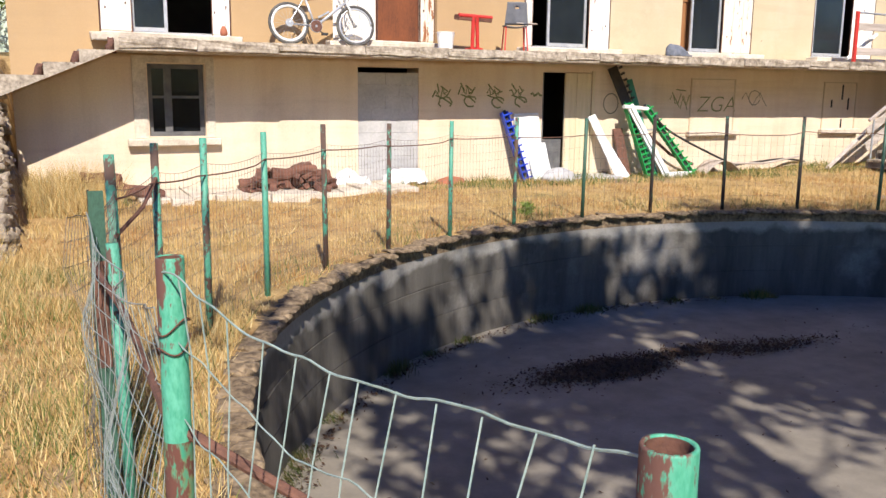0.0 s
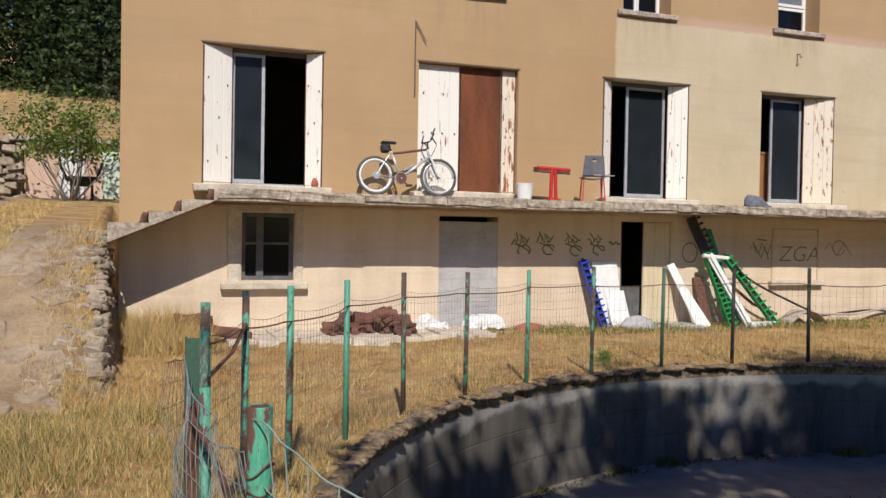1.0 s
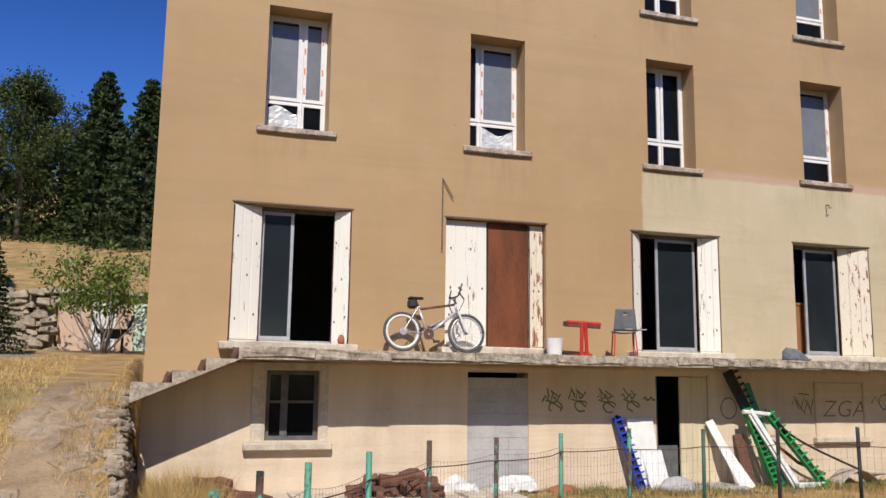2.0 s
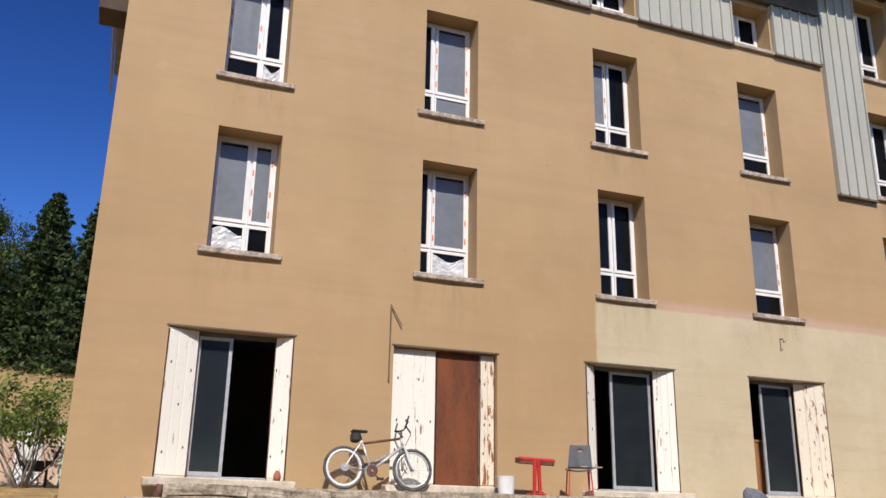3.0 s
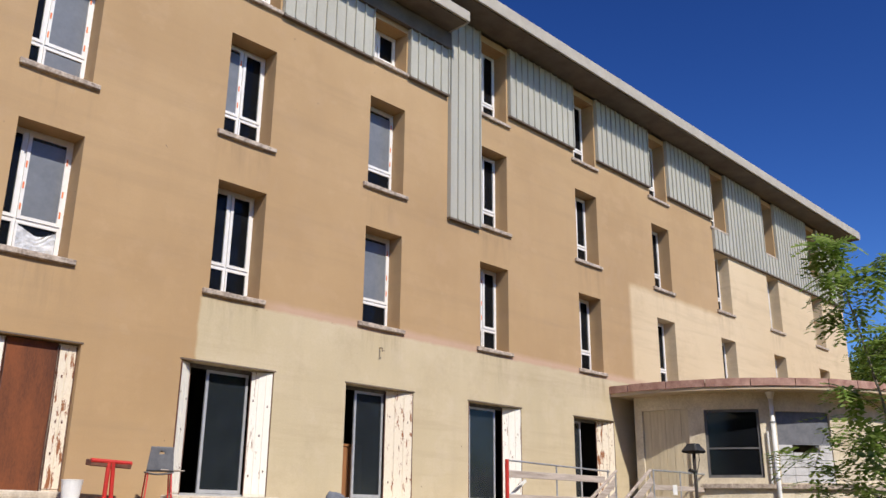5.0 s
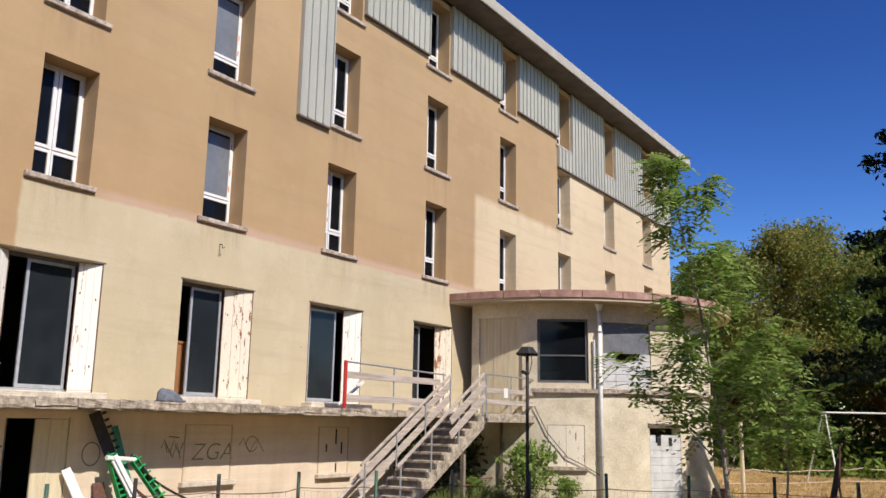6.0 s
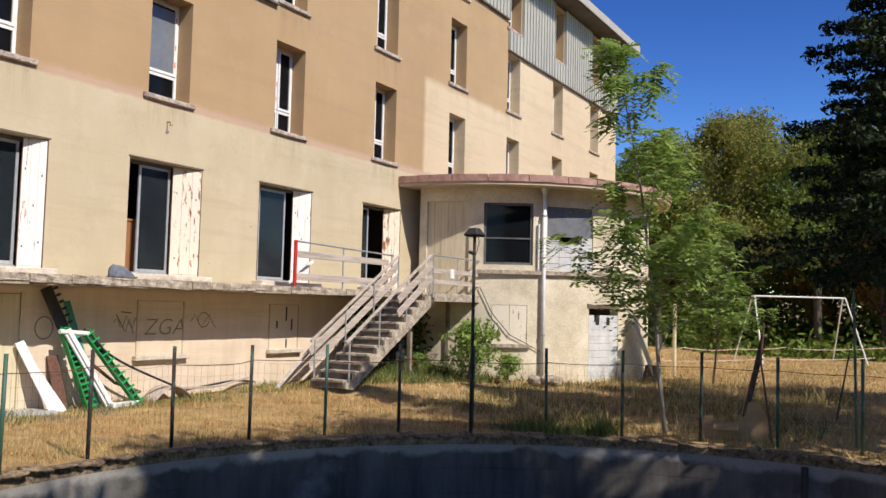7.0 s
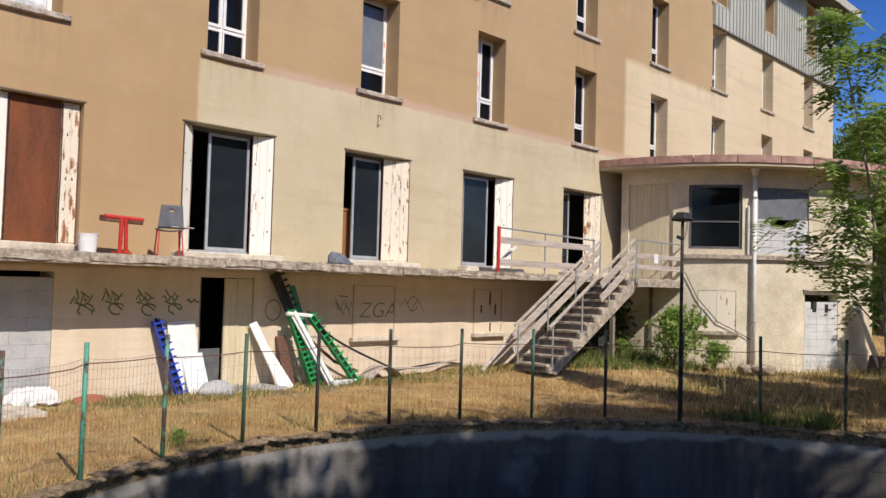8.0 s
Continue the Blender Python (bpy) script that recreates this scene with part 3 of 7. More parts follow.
# ---- sheet metal cladding ----
def cladding(x0, x1, z0, z1):
    ob = thing("cladding_panel", "grey-green ribbed sheet metal cladding below the eaves", "cladding", group="cladding on the top storey", kind="structure")
    part("sheet", bx(x0, x1, FY - 0.075, FY - 0.003, z0, z1), "cladding", ob)
    n = max(1, round((x1 - x0) / 0.27))
    for k in range(n + 1):
        x = x0 + 0.02 + (x1 - x0 - 0.04) * k / n
        part("rib", bx(x - 0.017, x + 0.017, FY - 0.118, FY - 0.076, z0 + 0.01, z1), "cladding", ob)
    part("drip_edge", bx(x0, x1, FY - 0.10, FY - 0.004, z0 - 0.045, z0 - 0.002), "clad_dark", ob, "brown drip edge")


edges = [-1.8] + [v for x in COL[:4] for v in (x, x + WIDE)] + [12.96]
for a, b in zip(edges[::2], edges[1::2]):
    cladding(a + (0.0 if a < -1 else 0.04), b - 0.04, 12.04, 13.27)
cladding(12.97, COL[4] - 0.06, 8.92, 14.3)
for a, b in zip([x + WIDE for x in COL[4:7]], COL[5:8]):
    cladding(a + 0.06, b - 0.06, 12.33, 14.3)
for a, b in zip([x + WIDE for x in COL[7:]], COL[8:] + [END + 0.06]):
    cladding(a + 0.06, b - 0.06, 11.22, 14.3)
for x in COL[7:]:
    cladding(x - 0.05, x + WIDE + 0.05, 11.22, 11.95)


eave_board = thing("eave_board", "dark grey board between the cladding and the low eave", "board", kind="structure")
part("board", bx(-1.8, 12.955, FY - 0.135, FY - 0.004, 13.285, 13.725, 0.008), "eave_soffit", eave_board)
part("flashing", bx(-1.8, 12.955, FY - 0.150, FY - 0.138, 13.272, 13.31), "clad_dark", eave_board, "dark flashing strip")


# ---- storey windows ----
def storey_window(name, w, h, split, cover, label):
    """One or two sashes over low lights in a white frame, set deep in the wall, with a stone sill.
    cover, low light then sash: d dark glass, g glass, f film, T film and tape, w crumpled film."""
    ob = thing(name, label, "window", group="storey windows", kind="structure")
    y, f, st = 0.40, 0.045, 0.058
    low = h * 0.27
    fr = part("window_frame", pierced([0.002, w - 0.002], [0.002, h - 0.002], [(f, w - f, f, h - f)], y, y + 0.07, straight), "white_frame", ob)
    cells = [(f, w - f)]
    if split:
        m = w * split
        part("mullion", bx(m - 0.016, m + 0.016, y + 0.012, y + 0.06, f + 0.001, h - f - 0.001), "white_frame", fr)
        cells = [(f, m - 0.017), (m + 0.017, w - f)]
    k = 0
    for a, b in cells:
        part("transom", bx(a + 0.001, b - 0.001, y + 0.004, y + 0.06, low - 0.02, low + 0.02), "white_frame", fr)
        for c, d in ((f, low - 0.021), (low + 0.021, h - f)):
            kind, tall = cover[k], d - c > 0.7
            e = st if tall else 0.034
            e2 = min(e, (b - a) * 0.28)
            sash = part("sash", pierced([a + 0.002, b - 0.002], [c + 0.002, d - 0.002], [(a + e2, b - e2, c + e, d - e)], y - 0.016, y + 0.04, straight), "white_frame", ob)
            part("pane", bx(a + e2 + 0.001, b - e2 - 0.001, y + 0.014, y + 0.02, c + e + 0.001, d - e - 0.001), "glass_dark" if kind in "dw" else "glass", sash)
            if kind in "fTw":
                bm = bmesh.new()
                nu, nv = (7, 14) if tall else (9, 8)
                bmesh.ops.create_grid(bm, x_segments=nu, y_segments=nv, size=0.5)
                crush = 0.030 if kind == "w" else 0.008
                for v in bm.verts:
                    u, t = v.co.x + 0.5, v.co.y + 0.5
                    q = Vector((u * (7 if kind == "w" else 5) + k * 3, t * (6 if kind == "w" else 1.6), w * 9 + split * 20))
                    v.co = Vector((a + e2 + 0.004 + u * (b - a - 2 * e2 - 0.008), y + 0.004 - crush * abs(noise.noise(q)), c + e + 0.004 + t * (d - c - 2 * e - 0.008) * (0.96 if kind != "w" else 0.82 + 0.16 * math.sin(5 * u + k))))
                part("plastic_sheet", bm, "white_film" if kind == "w" else "film", sash, "crumpled plastic film", kind != "w")
            if kind == "T":
                for q in range(4):
                    for side, x in enumerate((a + 0.012, b - 0.042)):
                        zc = c + (d - c) * (0.10 + 0.21 * q) + 0.05 * ((q * 7 + 3 * side + k) % 3)
                        if (q + side) % 4 != 3:
                            part("tape", bx(x, x + 0.026, y - 0.021, y - 0.0165, zc, zc + 0.11), "tape", sash, "orange tape")
            k += 1
    bm = bx(-0.13, w + 0.13, -0.07, y - 0.002, -0.10, -0.004, 0.012)
    part("window_sill", rough_up(bm, 0.012, 9, 1), "sill", ob, "weathered stone sill")
    return ob


kinds = {
    "a": storey_window("window_1", WIDE, 2.08, 0.60, "wfdT", "white window covered with plastic film and orange tape"),
    "A": storey_window("window_6", WIDE, 2.08, 0.60, "dTwd", "white window with a taped film sheet and crumpled film below"),
    "b": storey_window("window_2", WIDE, 2.08, 0.30, "ddwT", "white window with taped film and a crumpled low sheet"),
    "B": storey_window("window_7", WIDE, 2.08, 0.30, "ddfT", "white window with taped film over its wide light"),
    "c": storey_window("window_3", WIDE, 2.08, 0.50, "dddd", "white two-light window with dark panes in a deep reveal"),
    "C": storey_window("window_8", WIDE, 2.08, 0.50, "dTdd", "white two-light window with one filmed pane and tape"),
    "d": storey_window("window_4", WIDE, 2.08, 0, "dT", "white window with one wide light behind film"),
    "e": storey_window("window_5", WIDE, 1.05, 0.45, "dddd", "low white top-storey window between metal cladding"),
}
at = lambda x, z: pose(x, FY, z)
plan = [(i, ROW2[0], k) for i, k in enumerate("abcdCccCcc")] + [(i, ROW3[0], k) for i, k in enumerate("ABCdCccCcd")]
plan += [(i, 12.1, "e") for i in range(4)] + [(i, 12.06, "cccccc"[i - 4]) for i in range(4, 10)]
used = set()
for i, z, k in plan:
    m = at(COL[i], z)
    if k in used:
        copy_thing(kinds[k], m)
    else:
        kinds[k].matrix_basis = m
        used.add(k)


# ---- balcony slab ----
SY, ST, SB = 12.0, 2.40, 2.235
balcony = thing("balcony_slab", "long crumbling concrete balcony slab with stained edge", "balcony", kind="structure")
bm = bmesh.new()
prof = [(19.78, ST), (-0.50, ST), (-0.50, 2.235), (-0.95, 2.235), (-0.95, 2.06), (-1.40, 2.06), (-1.40, 1.885), (-1.95, 1.885), (-1.95, 1.60), (-0.46, SB), (19.78, SB)]
fr = [bm.verts.new((x, SY, z)) for x, z in prof]
bk = [bm.verts.new((x, FY - 0.003, z)) for x, z in prof]
bm.faces.new(fr)
bm.faces.new(list(reversed(bk)))
for i in range(len(prof)):
    j = (i + 1) % len(prof)
    bm.faces.new((fr[i], fr[j], bk[j], bk[i]))
part("slab", bm, "slab", balcony)
rng = random.Random(5)
x = -0.45
while x < 19.4:
    w = rng.uniform(0.5, 1.4)
    b = min(x + w, 19.7)
    bm = bx(x, b - 0.012, SY - rng.uniform(0.015, 0.04), SY - 0.002, SB + rng.uniform(0.01, 0.05), ST + rng.uniform(-0.03, 0.012))
    part("edge_block", rough_up(bm, 0.026, 13, 3), "slab", balcony)
    x = b
for k, (a, b) in enumerate(FRENCH):
    bm = bx(a - 0.14, b + 0.10, FY - 0.30, FY + 0.34, ST + 0.003, F0 - 0.003, 0.015)
    part("threshold", rough_up(bm, 0.028, 8, 2), "sill_pale", balcony, "worn pale threshold")
for x, z in ((-0.55, 2.24), (-1.0, 2.065), (-1.46, 1.89)):
    bm = rod(bmesh.new(), (x, SY + 0.06, z - 0.02), (x + 0.02, SY + 0.06, z + 0.15), 0.065, 0.045, 12)
    part("rust_stub", rough_up(bm, 0.035, 13, 2), "rust", balcony, "rusted rail stub", True)


# ---- French windows with folded metal shutters ----
def leaf(parent, x0, y0, x1, y1, mat, boards=3, label=""):
    """A shutter leaf of pressed boards from one edge to the other, upright."""
    a, b = Vector((x0, y0, 0)), Vector((x1, y1, 0))
    d = (b - a)
    L = d.length
    m = Matrix.Translation((x0, y0, F0 + 0.01)) @ Matrix.Rotation(math.atan2(d.y, d.x), 4, "Z")
    p = part("shutter", bx(0, L, 0, 0.022, 0, F1 - F0 - 0.03, 0, m), mat, parent, label)
    for k in range(boards):
        u, v = L * k / boards, L * (k + 1) / boards
        part("board", bx(u + 0.006, v - 0.006, -0.012, -0.001, 0.03, F1 - F0 - 0.07, 0.004, m), mat, p)
    for u in (-0.006, L - 0.006):
        part("hinge_edge", rough_up(bx(u, u + 0.012, -0.018, 0.024, 0.01, F1 - F0 - 0.04, 0, m), 0.010, 6, 3), "rust", p, "rusted edge")
    for k in range(boards):
        for q in range(k % 2, 3, 2):
            u, z = L * (k + 0.5) / boards + 0.015 * math.sin(k * 5 + q * 3), 0.35 + 0.62 * q + 0.08 * math.sin(7 * k + q)
            part("fixing", bx(u - 0.011, u + 0.011, -0.017, -0.0125, z - 0.02, z + 0.02, 0.004, m), "rust", p, "rusted fixing")
    return p


def french(i, name, label, left, right, slider, glazed, mat="shutter", mat_r=None):
    """left, right: widths of the folded leaves; slider: (x0, x1) of the glass; glazed: dark or clear."""
    a, b = FRENCH[i]
    ob = thing(name, label, "window", kind="structure", group="French windows on the balcony")
    y = FY + 0.26
    part("track_head", bx(a + 0.002, b - 0.002, y - 0.02, y + 0.09, F1 - 0.07, F1 - 0.003), "dark_frame", ob)
    part("track_foot", bx(a + 0.002, b - 0.002, y - 0.02, y + 0.09, F0 + 0.001, F0 + 0.045), "alu", ob)
    part("lintel_strip", bx(a - 0.03, b + 0.03, FY - 0.014, FY - 0.003, F1 + 0.002, F1 + 0.024), "clad_dark", ob)
    if left:
        leaf(ob, a + 0.012, FY + 0.012, a + left, FY + 0.19, mat, 3, "peeling cream metal shutter")
    if right:
        leaf(ob, b - right, FY + 0.19, b - 0.012, FY + 0.012, mat_r or mat, 3, "peeling cream metal shutter")
    s0, s1 = slider
    z0, z1 = F0 + 0.05, F1 - 0.075
    for u, v in ((s0, s0 + 0.05), (s1 - 0.05, s1)):
        part("stile", bx(u, v, y + 0.0, y + 0.035, z0, z1), "alu", ob)
    for u, v in ((z0, z0 + 0.06), (z1 - 0.05, z1)):
        part("rail", bx(s0 + 0.051, s1 - 0.051, y + 0.002, y + 0.033, u, v), "alu", ob)
    part("pane", bx(s0 + 0.051, s1 - 0.051, y + 0.014, y + 0.02, z0 + 0.061, z1 - 0.051), glazed, ob)
    for u in (a + 0.004, b - 0.054):
        part("jamb", bx(u, u + 0.05, y + 0.04, y + 0.085, z0, z1), "alu", ob)
    return ob


french(0, "window_11", "tall sliding window half open between peeling shutters", 0.47, 0.25, (-0.13, 0.40), "glass_mid")
french(2, "window_12", "tall sliding window half open between folded shutters", 0.28, 0.36, (7.20, 8.06), "glass_mid")
french(3, "window_13", "tall sliding window beside a rust-streaked shutter", 0.0, 0.63, (10.60, 11.38), "glass_mid", "shutter", "shutter_rusty")
french(4, "window_14", "tall sliding window between narrow peeling shutters", 0.20, 0.50, (14.02, 14.95), "glass_mid", "shutter", "shutter")
french(5, "window_15", "sliding window half open beside a rusty shutter", 0.0, 0.62, (17.80, 18.42), "glass_mid", "shutter", "shutter_rusty")

a, b = FRENCH[1]
door = thing("door_1", "closed folding metal door, cream boards and a rusted brown leaf", "door", kind="structure")
for x0, x1, n, mat, lab in ((a + 0.01, 3.74, 4, "shutter", "peeling cream boards"), (3.76, 4.52, 1, "rust_panel", "rust-brown steel leaf"), (4.54, b - 0.01, 2, "shutter_rusty", "rusty cream boards")):
    p = part("leaf", bx(x0, x1, FY + 0.12, FY + 0.15, F0 + 0.01, F1 - 0.02), mat, door, lab)
    if n > 1:
        for k in range(n):
            u, v = x0 + (x1 - x0) * k / n, x0 + (x1 - x0) * (k + 1) / n
            part("board", bx(u + 0.006, v - 0.006, FY + 0.106, FY + 0.119, F0 + 0.04, F1 - 0.06, 0.004), mat, p)
            for q, z in enumerate((0.55, 1.02, 1.70)[k % 2:: 1 + k % 2]):
                xm = (u + v) / 2 + 0.02 * math.sin(5 * k + q)
                part("fixing", bx(xm - 0.012, xm + 0.012, FY + 0.100, FY + 0.1055, F0 + z - 0.025, F0 + z + 0.02, 0.004), "rust", p, "rusted fixing")
    for xe in (x0, x1 - 0.012):
        part("leaf_edge", rough_up(bx(xe, xe + 0.012, FY + 0.098, FY + 0.118, F0 + 0.02, F1 - 0.04), 0.010, 6, 3), "rust", p, "rusted edge")
part("lintel_strip", bx(a - 0.03, b + 0.03, FY - 0.014, FY - 0.003, F1 + 0.002, F1 + 0.024), "clad_dark", door)

# ---- basement openings ----
cellar = thing("window_16", "dark timber cellar window with four black panes", "window", kind="structure")
x0, x1, z0, z1 = BASE[0]
y = FY + 0.10
fr = part("window_frame", bx(x0 + 0.002, x0 + 0.07, y, y + 0.06, z0, z1), "dark_frame", cellar)
part("frame_jamb", bx(x1 - 0.07, x1 - 0.002, y, y + 0.06, z0, z1), "dark_frame", fr)
part("frame_head", bx(x0 + 0.071, x1 - 0.071, y, y + 0.06, z1 - 0.07, z1 - 0.002), "dark_frame", fr)
part("frame_foot", bx(x0 + 0.071, x1 - 0.071, y, y + 0.06, z0 + 0.002, z0 + 0.07), "dark_frame", fr)
mx = x0 + 0.30
part("mullion", bx(mx - 0.055, mx + 0.055, y - 0.01, y + 0.058, z0 + 0.071, z1 - 0.071), "dark_frame", fr)
zm = (z0 + z1) / 2 + 0.05
for u, v in ((x0 + 0.071, mx - 0.056), (mx + 0.056, x1 - 0.071)):
    part("glazing_bar", bx(u, v, y, y + 0.05, zm - 0.02, zm + 0.02), "dark_frame", fr)
    for c, d in ((z0 + 0.071, zm - 0.021), (zm + 0.021, z1 - 0.071)):
        part("pane", bx(u, v, y + 0.02, y + 0.026, c, d), "glass_dark", cellar)
part("window_surround", pierced([x0 - 0.22, x1 + 0.14], [z0 - 0.02, SB - 0.03], [(x0 - 0.02, x1 + 0.02, z0 - 0.02, z1 + 0.02)], FY - 0.03, FY - 0.003, straight), "sill_pale", cellar, "raised cream surround")
part("window_sill", rough_up(bx(-0.30, 1.07, FY - 0.14, FY - 0.003, 0.86, 0.975, 0.015), 0.01, 5), "sill_pale", cellar, "pale stone sill")

x0, x1, z0, z1 = BASE[1]
walled = thing("door_2", "doorway walled up with grey rendered blocks", "door", kind="structure")
rng = random.Random(8)
zz = 0.02
while zz < 1.98:
    u = x0 + 0.002
    first = True
    while u < x1 - 0.05:
        v = min(u + (0.5 if not first or int(zz * 5) % 2 else 0.25), x1 - 0.002)
        part("block", bx(u, v - 0.0025, FY + 0.015 + rng.uniform(0, 0.003), FY + 0.2, zz, min(zz + 0.1975, 2.03), 0.002), "block", walled)
        u, first = v, False
    zz += 0.2

x0, x1, z0, z1 = BASE[2]
cellar_door = thing("door_3", "cream cellar door standing open on a dark room", "door", kind="structure")
part("frame_jamb", bx(x0 + 0.002, x0 + 0.05, FY + 0.04, FY + 0.16, z0, z1), "dark_frame", cellar_door)
part("door_leaf", bx(7.47, x1 - 0.01, FY - 0.01, FY + 0.035, z0 + 0.02, z1 - 0.01, 0.006), "cream_board", cellar_door, "cream boarded leaf")
part("door_stile", bx(7.72, 7.75, FY - 0.022, FY - 0.011, z0 + 0.05, z1 - 0.04), "cream_board", cellar_door)
part("lower_panel", bx(x0 + 0.06, 7.46, FY + 0.08, FY + 0.11, z0, z0 + 0.75), "dark_frame", cellar_door)
part("frame_strip", bx(x1 + 0.0, x1 + 0.06, FY - 0.03, FY - 0.003, z0, z1 + 0.03), "cream_board", cellar_door)


def blind_window(x0, x1, z0, z1, name, slits):
    ob = thing(name, "walled-up cellar window with a worn pale sill", "window", kind="structure")
    part("infill", bx(x0, x1, FY - 0.012, FY - 0.003, z0, z1), "facade", ob)
    part("infill_edge", bx(x0 - 0.03, x0 - 0.002, FY - 0.022, FY - 0.003, z0, z1 + 0.05), "soffit", ob)
    part("infill_edge", bx(x1 + 0.002, x1 + 0.03, FY - 0.022, FY - 0.003, z0, z1 + 0.05), "soffit", ob)
    part("infill_head", bx(x0 - 0.03, x1 + 0.03, FY - 0.022, FY - 0.003, z1 + 0.052, z1 + 0.075), "soffit", ob)
    part("window_sill", rough_up(bx(x0 - 0.10, x1 + 0.12, FY - 0.12, FY - 0.003, z0 - 0.10, z0 - 0.002, 0.012), 0.012, 5), "sill_pale", ob, "worn pale sill")
    for x, za, zb in slits:
        part("slit", bx(x, x + 0.05, FY - 0.016, FY - 0.0125, za, zb), "black", ob, "dark slit")


blind_window(10.50, 11.62, 0.98, 1.95, "window_17", ())
blind_window(14.24, 15.22, 0.98, 1.93, "window_18", ((14.46, 1.45, 1.62), (14.78, 1.62, 1.95), (14.80, 1.0, 1.2), (14.98, 1.40, 1.66)))

# ---- rotunda ----
RX, RY, RR = 25.0, 12.5, 4.85
ring = lambda u, d, v: (RX + d * math.cos(radians(u)), RY + d * math.sin(radians(u)), v)
turns = [float(v) for v in range(178, 368, 4)]
rot = [(196.0 - 15.2, 196.0, 2.42, 5.02), (200.8, 217.2, 3.24, 4.97), (222.0, 239.4, 3.12, 4.91), (204.0, 215.6, 1.05, 2.13), (238.0, 252.0, 0.1, 2.08)]
wall_round = setting("wall_round", pierced(turns, [-0.2, 5.45], rot, RR, RR - 0.3, ring), "rotunda", "curved cream plaster wall of the round annex", "wall")


def curved(u0, u1, z0, z1, r0, r1, n=6):
    return pierced([u0 + (u1 - u0) * k / n for k in range(n + 1)], [z0, z1], [], r0, r1, ring)


def disc(r0, r1, z0, z1, n=96, a0=170, a1=370):
    us = [a0 + (a1 - a0) * k / n for k in range(n + 1)]
    return pierced(us, [z0, z1], [], r0, r1, ring)


round_roof = thing("round_roof", "flat round roof with a flaking red edge", "roof", kind="structure")
part("deck", disc(5.42, 0.05, 5.48, 5.60), "roof", round_roof)
part("soffit", disc(5.36, 4.4, 5.40, 5.475), "soffit", round_roof, "cream soffit")
rng = random.Random(3)
u = 171.0
while u < 366:
    v = u + rng.uniform(9, 13)
    part("edge_tile", rough_up(curved(u + 0.12, v - 0.12, 5.475, 5.67, 5.56, 5.42, 4), 0.012, 4), "copper", round_roof, "flaking red edge capping")
    u = v
part("tar_sheet", rough_up(bx(20.1, 21.6, 11.6, 12.9, 5.605, 5.74), 0.06, 3, 2), "clad_dark", round_roof, "crumpled tar sheet")
part("drip", disc(5.52, 5.43, 5.39, 5.47), "soffit", round_roof)
part("sill_band", curved(199, 360, 2.98, 3.09, RR + 0.10, RR + 0.004, 60), "sill", round_roof, "stone sill band")

big = thing("window_19", "large dark window of the round annex with torn film", "window", kind="structure")
u0, u1, z0, z1 = rot[1]
for a, b in ((u0 + 0.05, u0 + 0.8), (u1 - 0.8, u1 - 0.05)):
    part("frame_jamb", curved(a, b, z0 + 0.002, z1 - 0.002, RR - 0.05, RR - 0.12, 1), "dark_frame", big)
for a, b in ((z0 + 0.002, z0 + 0.07), (z1 - 0.07, z1 - 0.002), (z0 + 0.72, z0 + 0.76)):
    part("frame_rail", curved(u0 + 0.85, u1 - 0.85, a, b, RR - 0.055, RR - 0.115, 5), "dark_frame", big)
part("pane", curved(u0 + 0.85, u1 - 0.85, z0 + 0.07, z1 - 0.07, RR - 0.08, RR - 0.086, 5), "glass_dark", big)
bm = bmesh.new()
g = bmesh.ops.create_grid(bm, x_segments=12, y_segments=6, size=0.5)
for v in bm.verts:
    s, t = v.co.x + 0.5, v.co.y + 0.5
    v.co = Vector(ring(u0 + 2.2 + s * (u1 - u0 - 3.6), RR - 0.10 + 0.03 * noise.noise(Vector((s * 6, t * 3, 1))) - 0.1, z0 + 0.08 + t * (0.22 + 0.35 * s * s)))
part("plastic_sheet", bm, "film", big, "torn pale plastic film", True)

block_win = thing("window_20", "window bricked up with white blocks", "window", kind="structure")
u0, u1, z0, z1 = rot[2]
part("board", curved(u0 + 0.1, u1 - 0.1, z0 + 0.95, z1 - 0.004, RR - 0.06, RR - 0.10, 5), "grey_plastic", block_win, "grey board")
rng = random.Random(4)
for r in range(5):
    z = z0 + 0.19 * r
    n = 4
    for k in range(n):
        a = u0 + 0.1 + (u1 - u0 - 0.2) * k / n
        b = u0 + 0.1 + (u1 - u0 - 0.2) * (k + 1) / n
        if r == 4 and k in (1, 2):
            continue
        part("block", curved(a + 0.06, b - 0.06, z + 0.004, z + 0.184, RR - 0.02 - rng.uniform(0, 0.01), RR - 0.2, 2), "pale_block", block_win)

hatch = thing("window_21", "cellar hatch with rust-stained cream boards", "window", kind="structure")
u0, u1, z0, z1 = rot[3]
for k in range(2):
    a = u0 + 0.1 + (u1 - u0 - 0.2) * k / 2
    part("board", curved(a + 0.05, a + (u1 - u0) / 2 - 0.15, z0 + 0.004, z1 - 0.004, RR - 0.01, RR - 0.06, 3), "shutter_rusty", hatch)
part("window_sill", curved(u0 - 1, u1 + 1, z0 - 0.09, z0 - 0.003, RR + 0.10, RR + 0.004, 4), "sill", hatch)

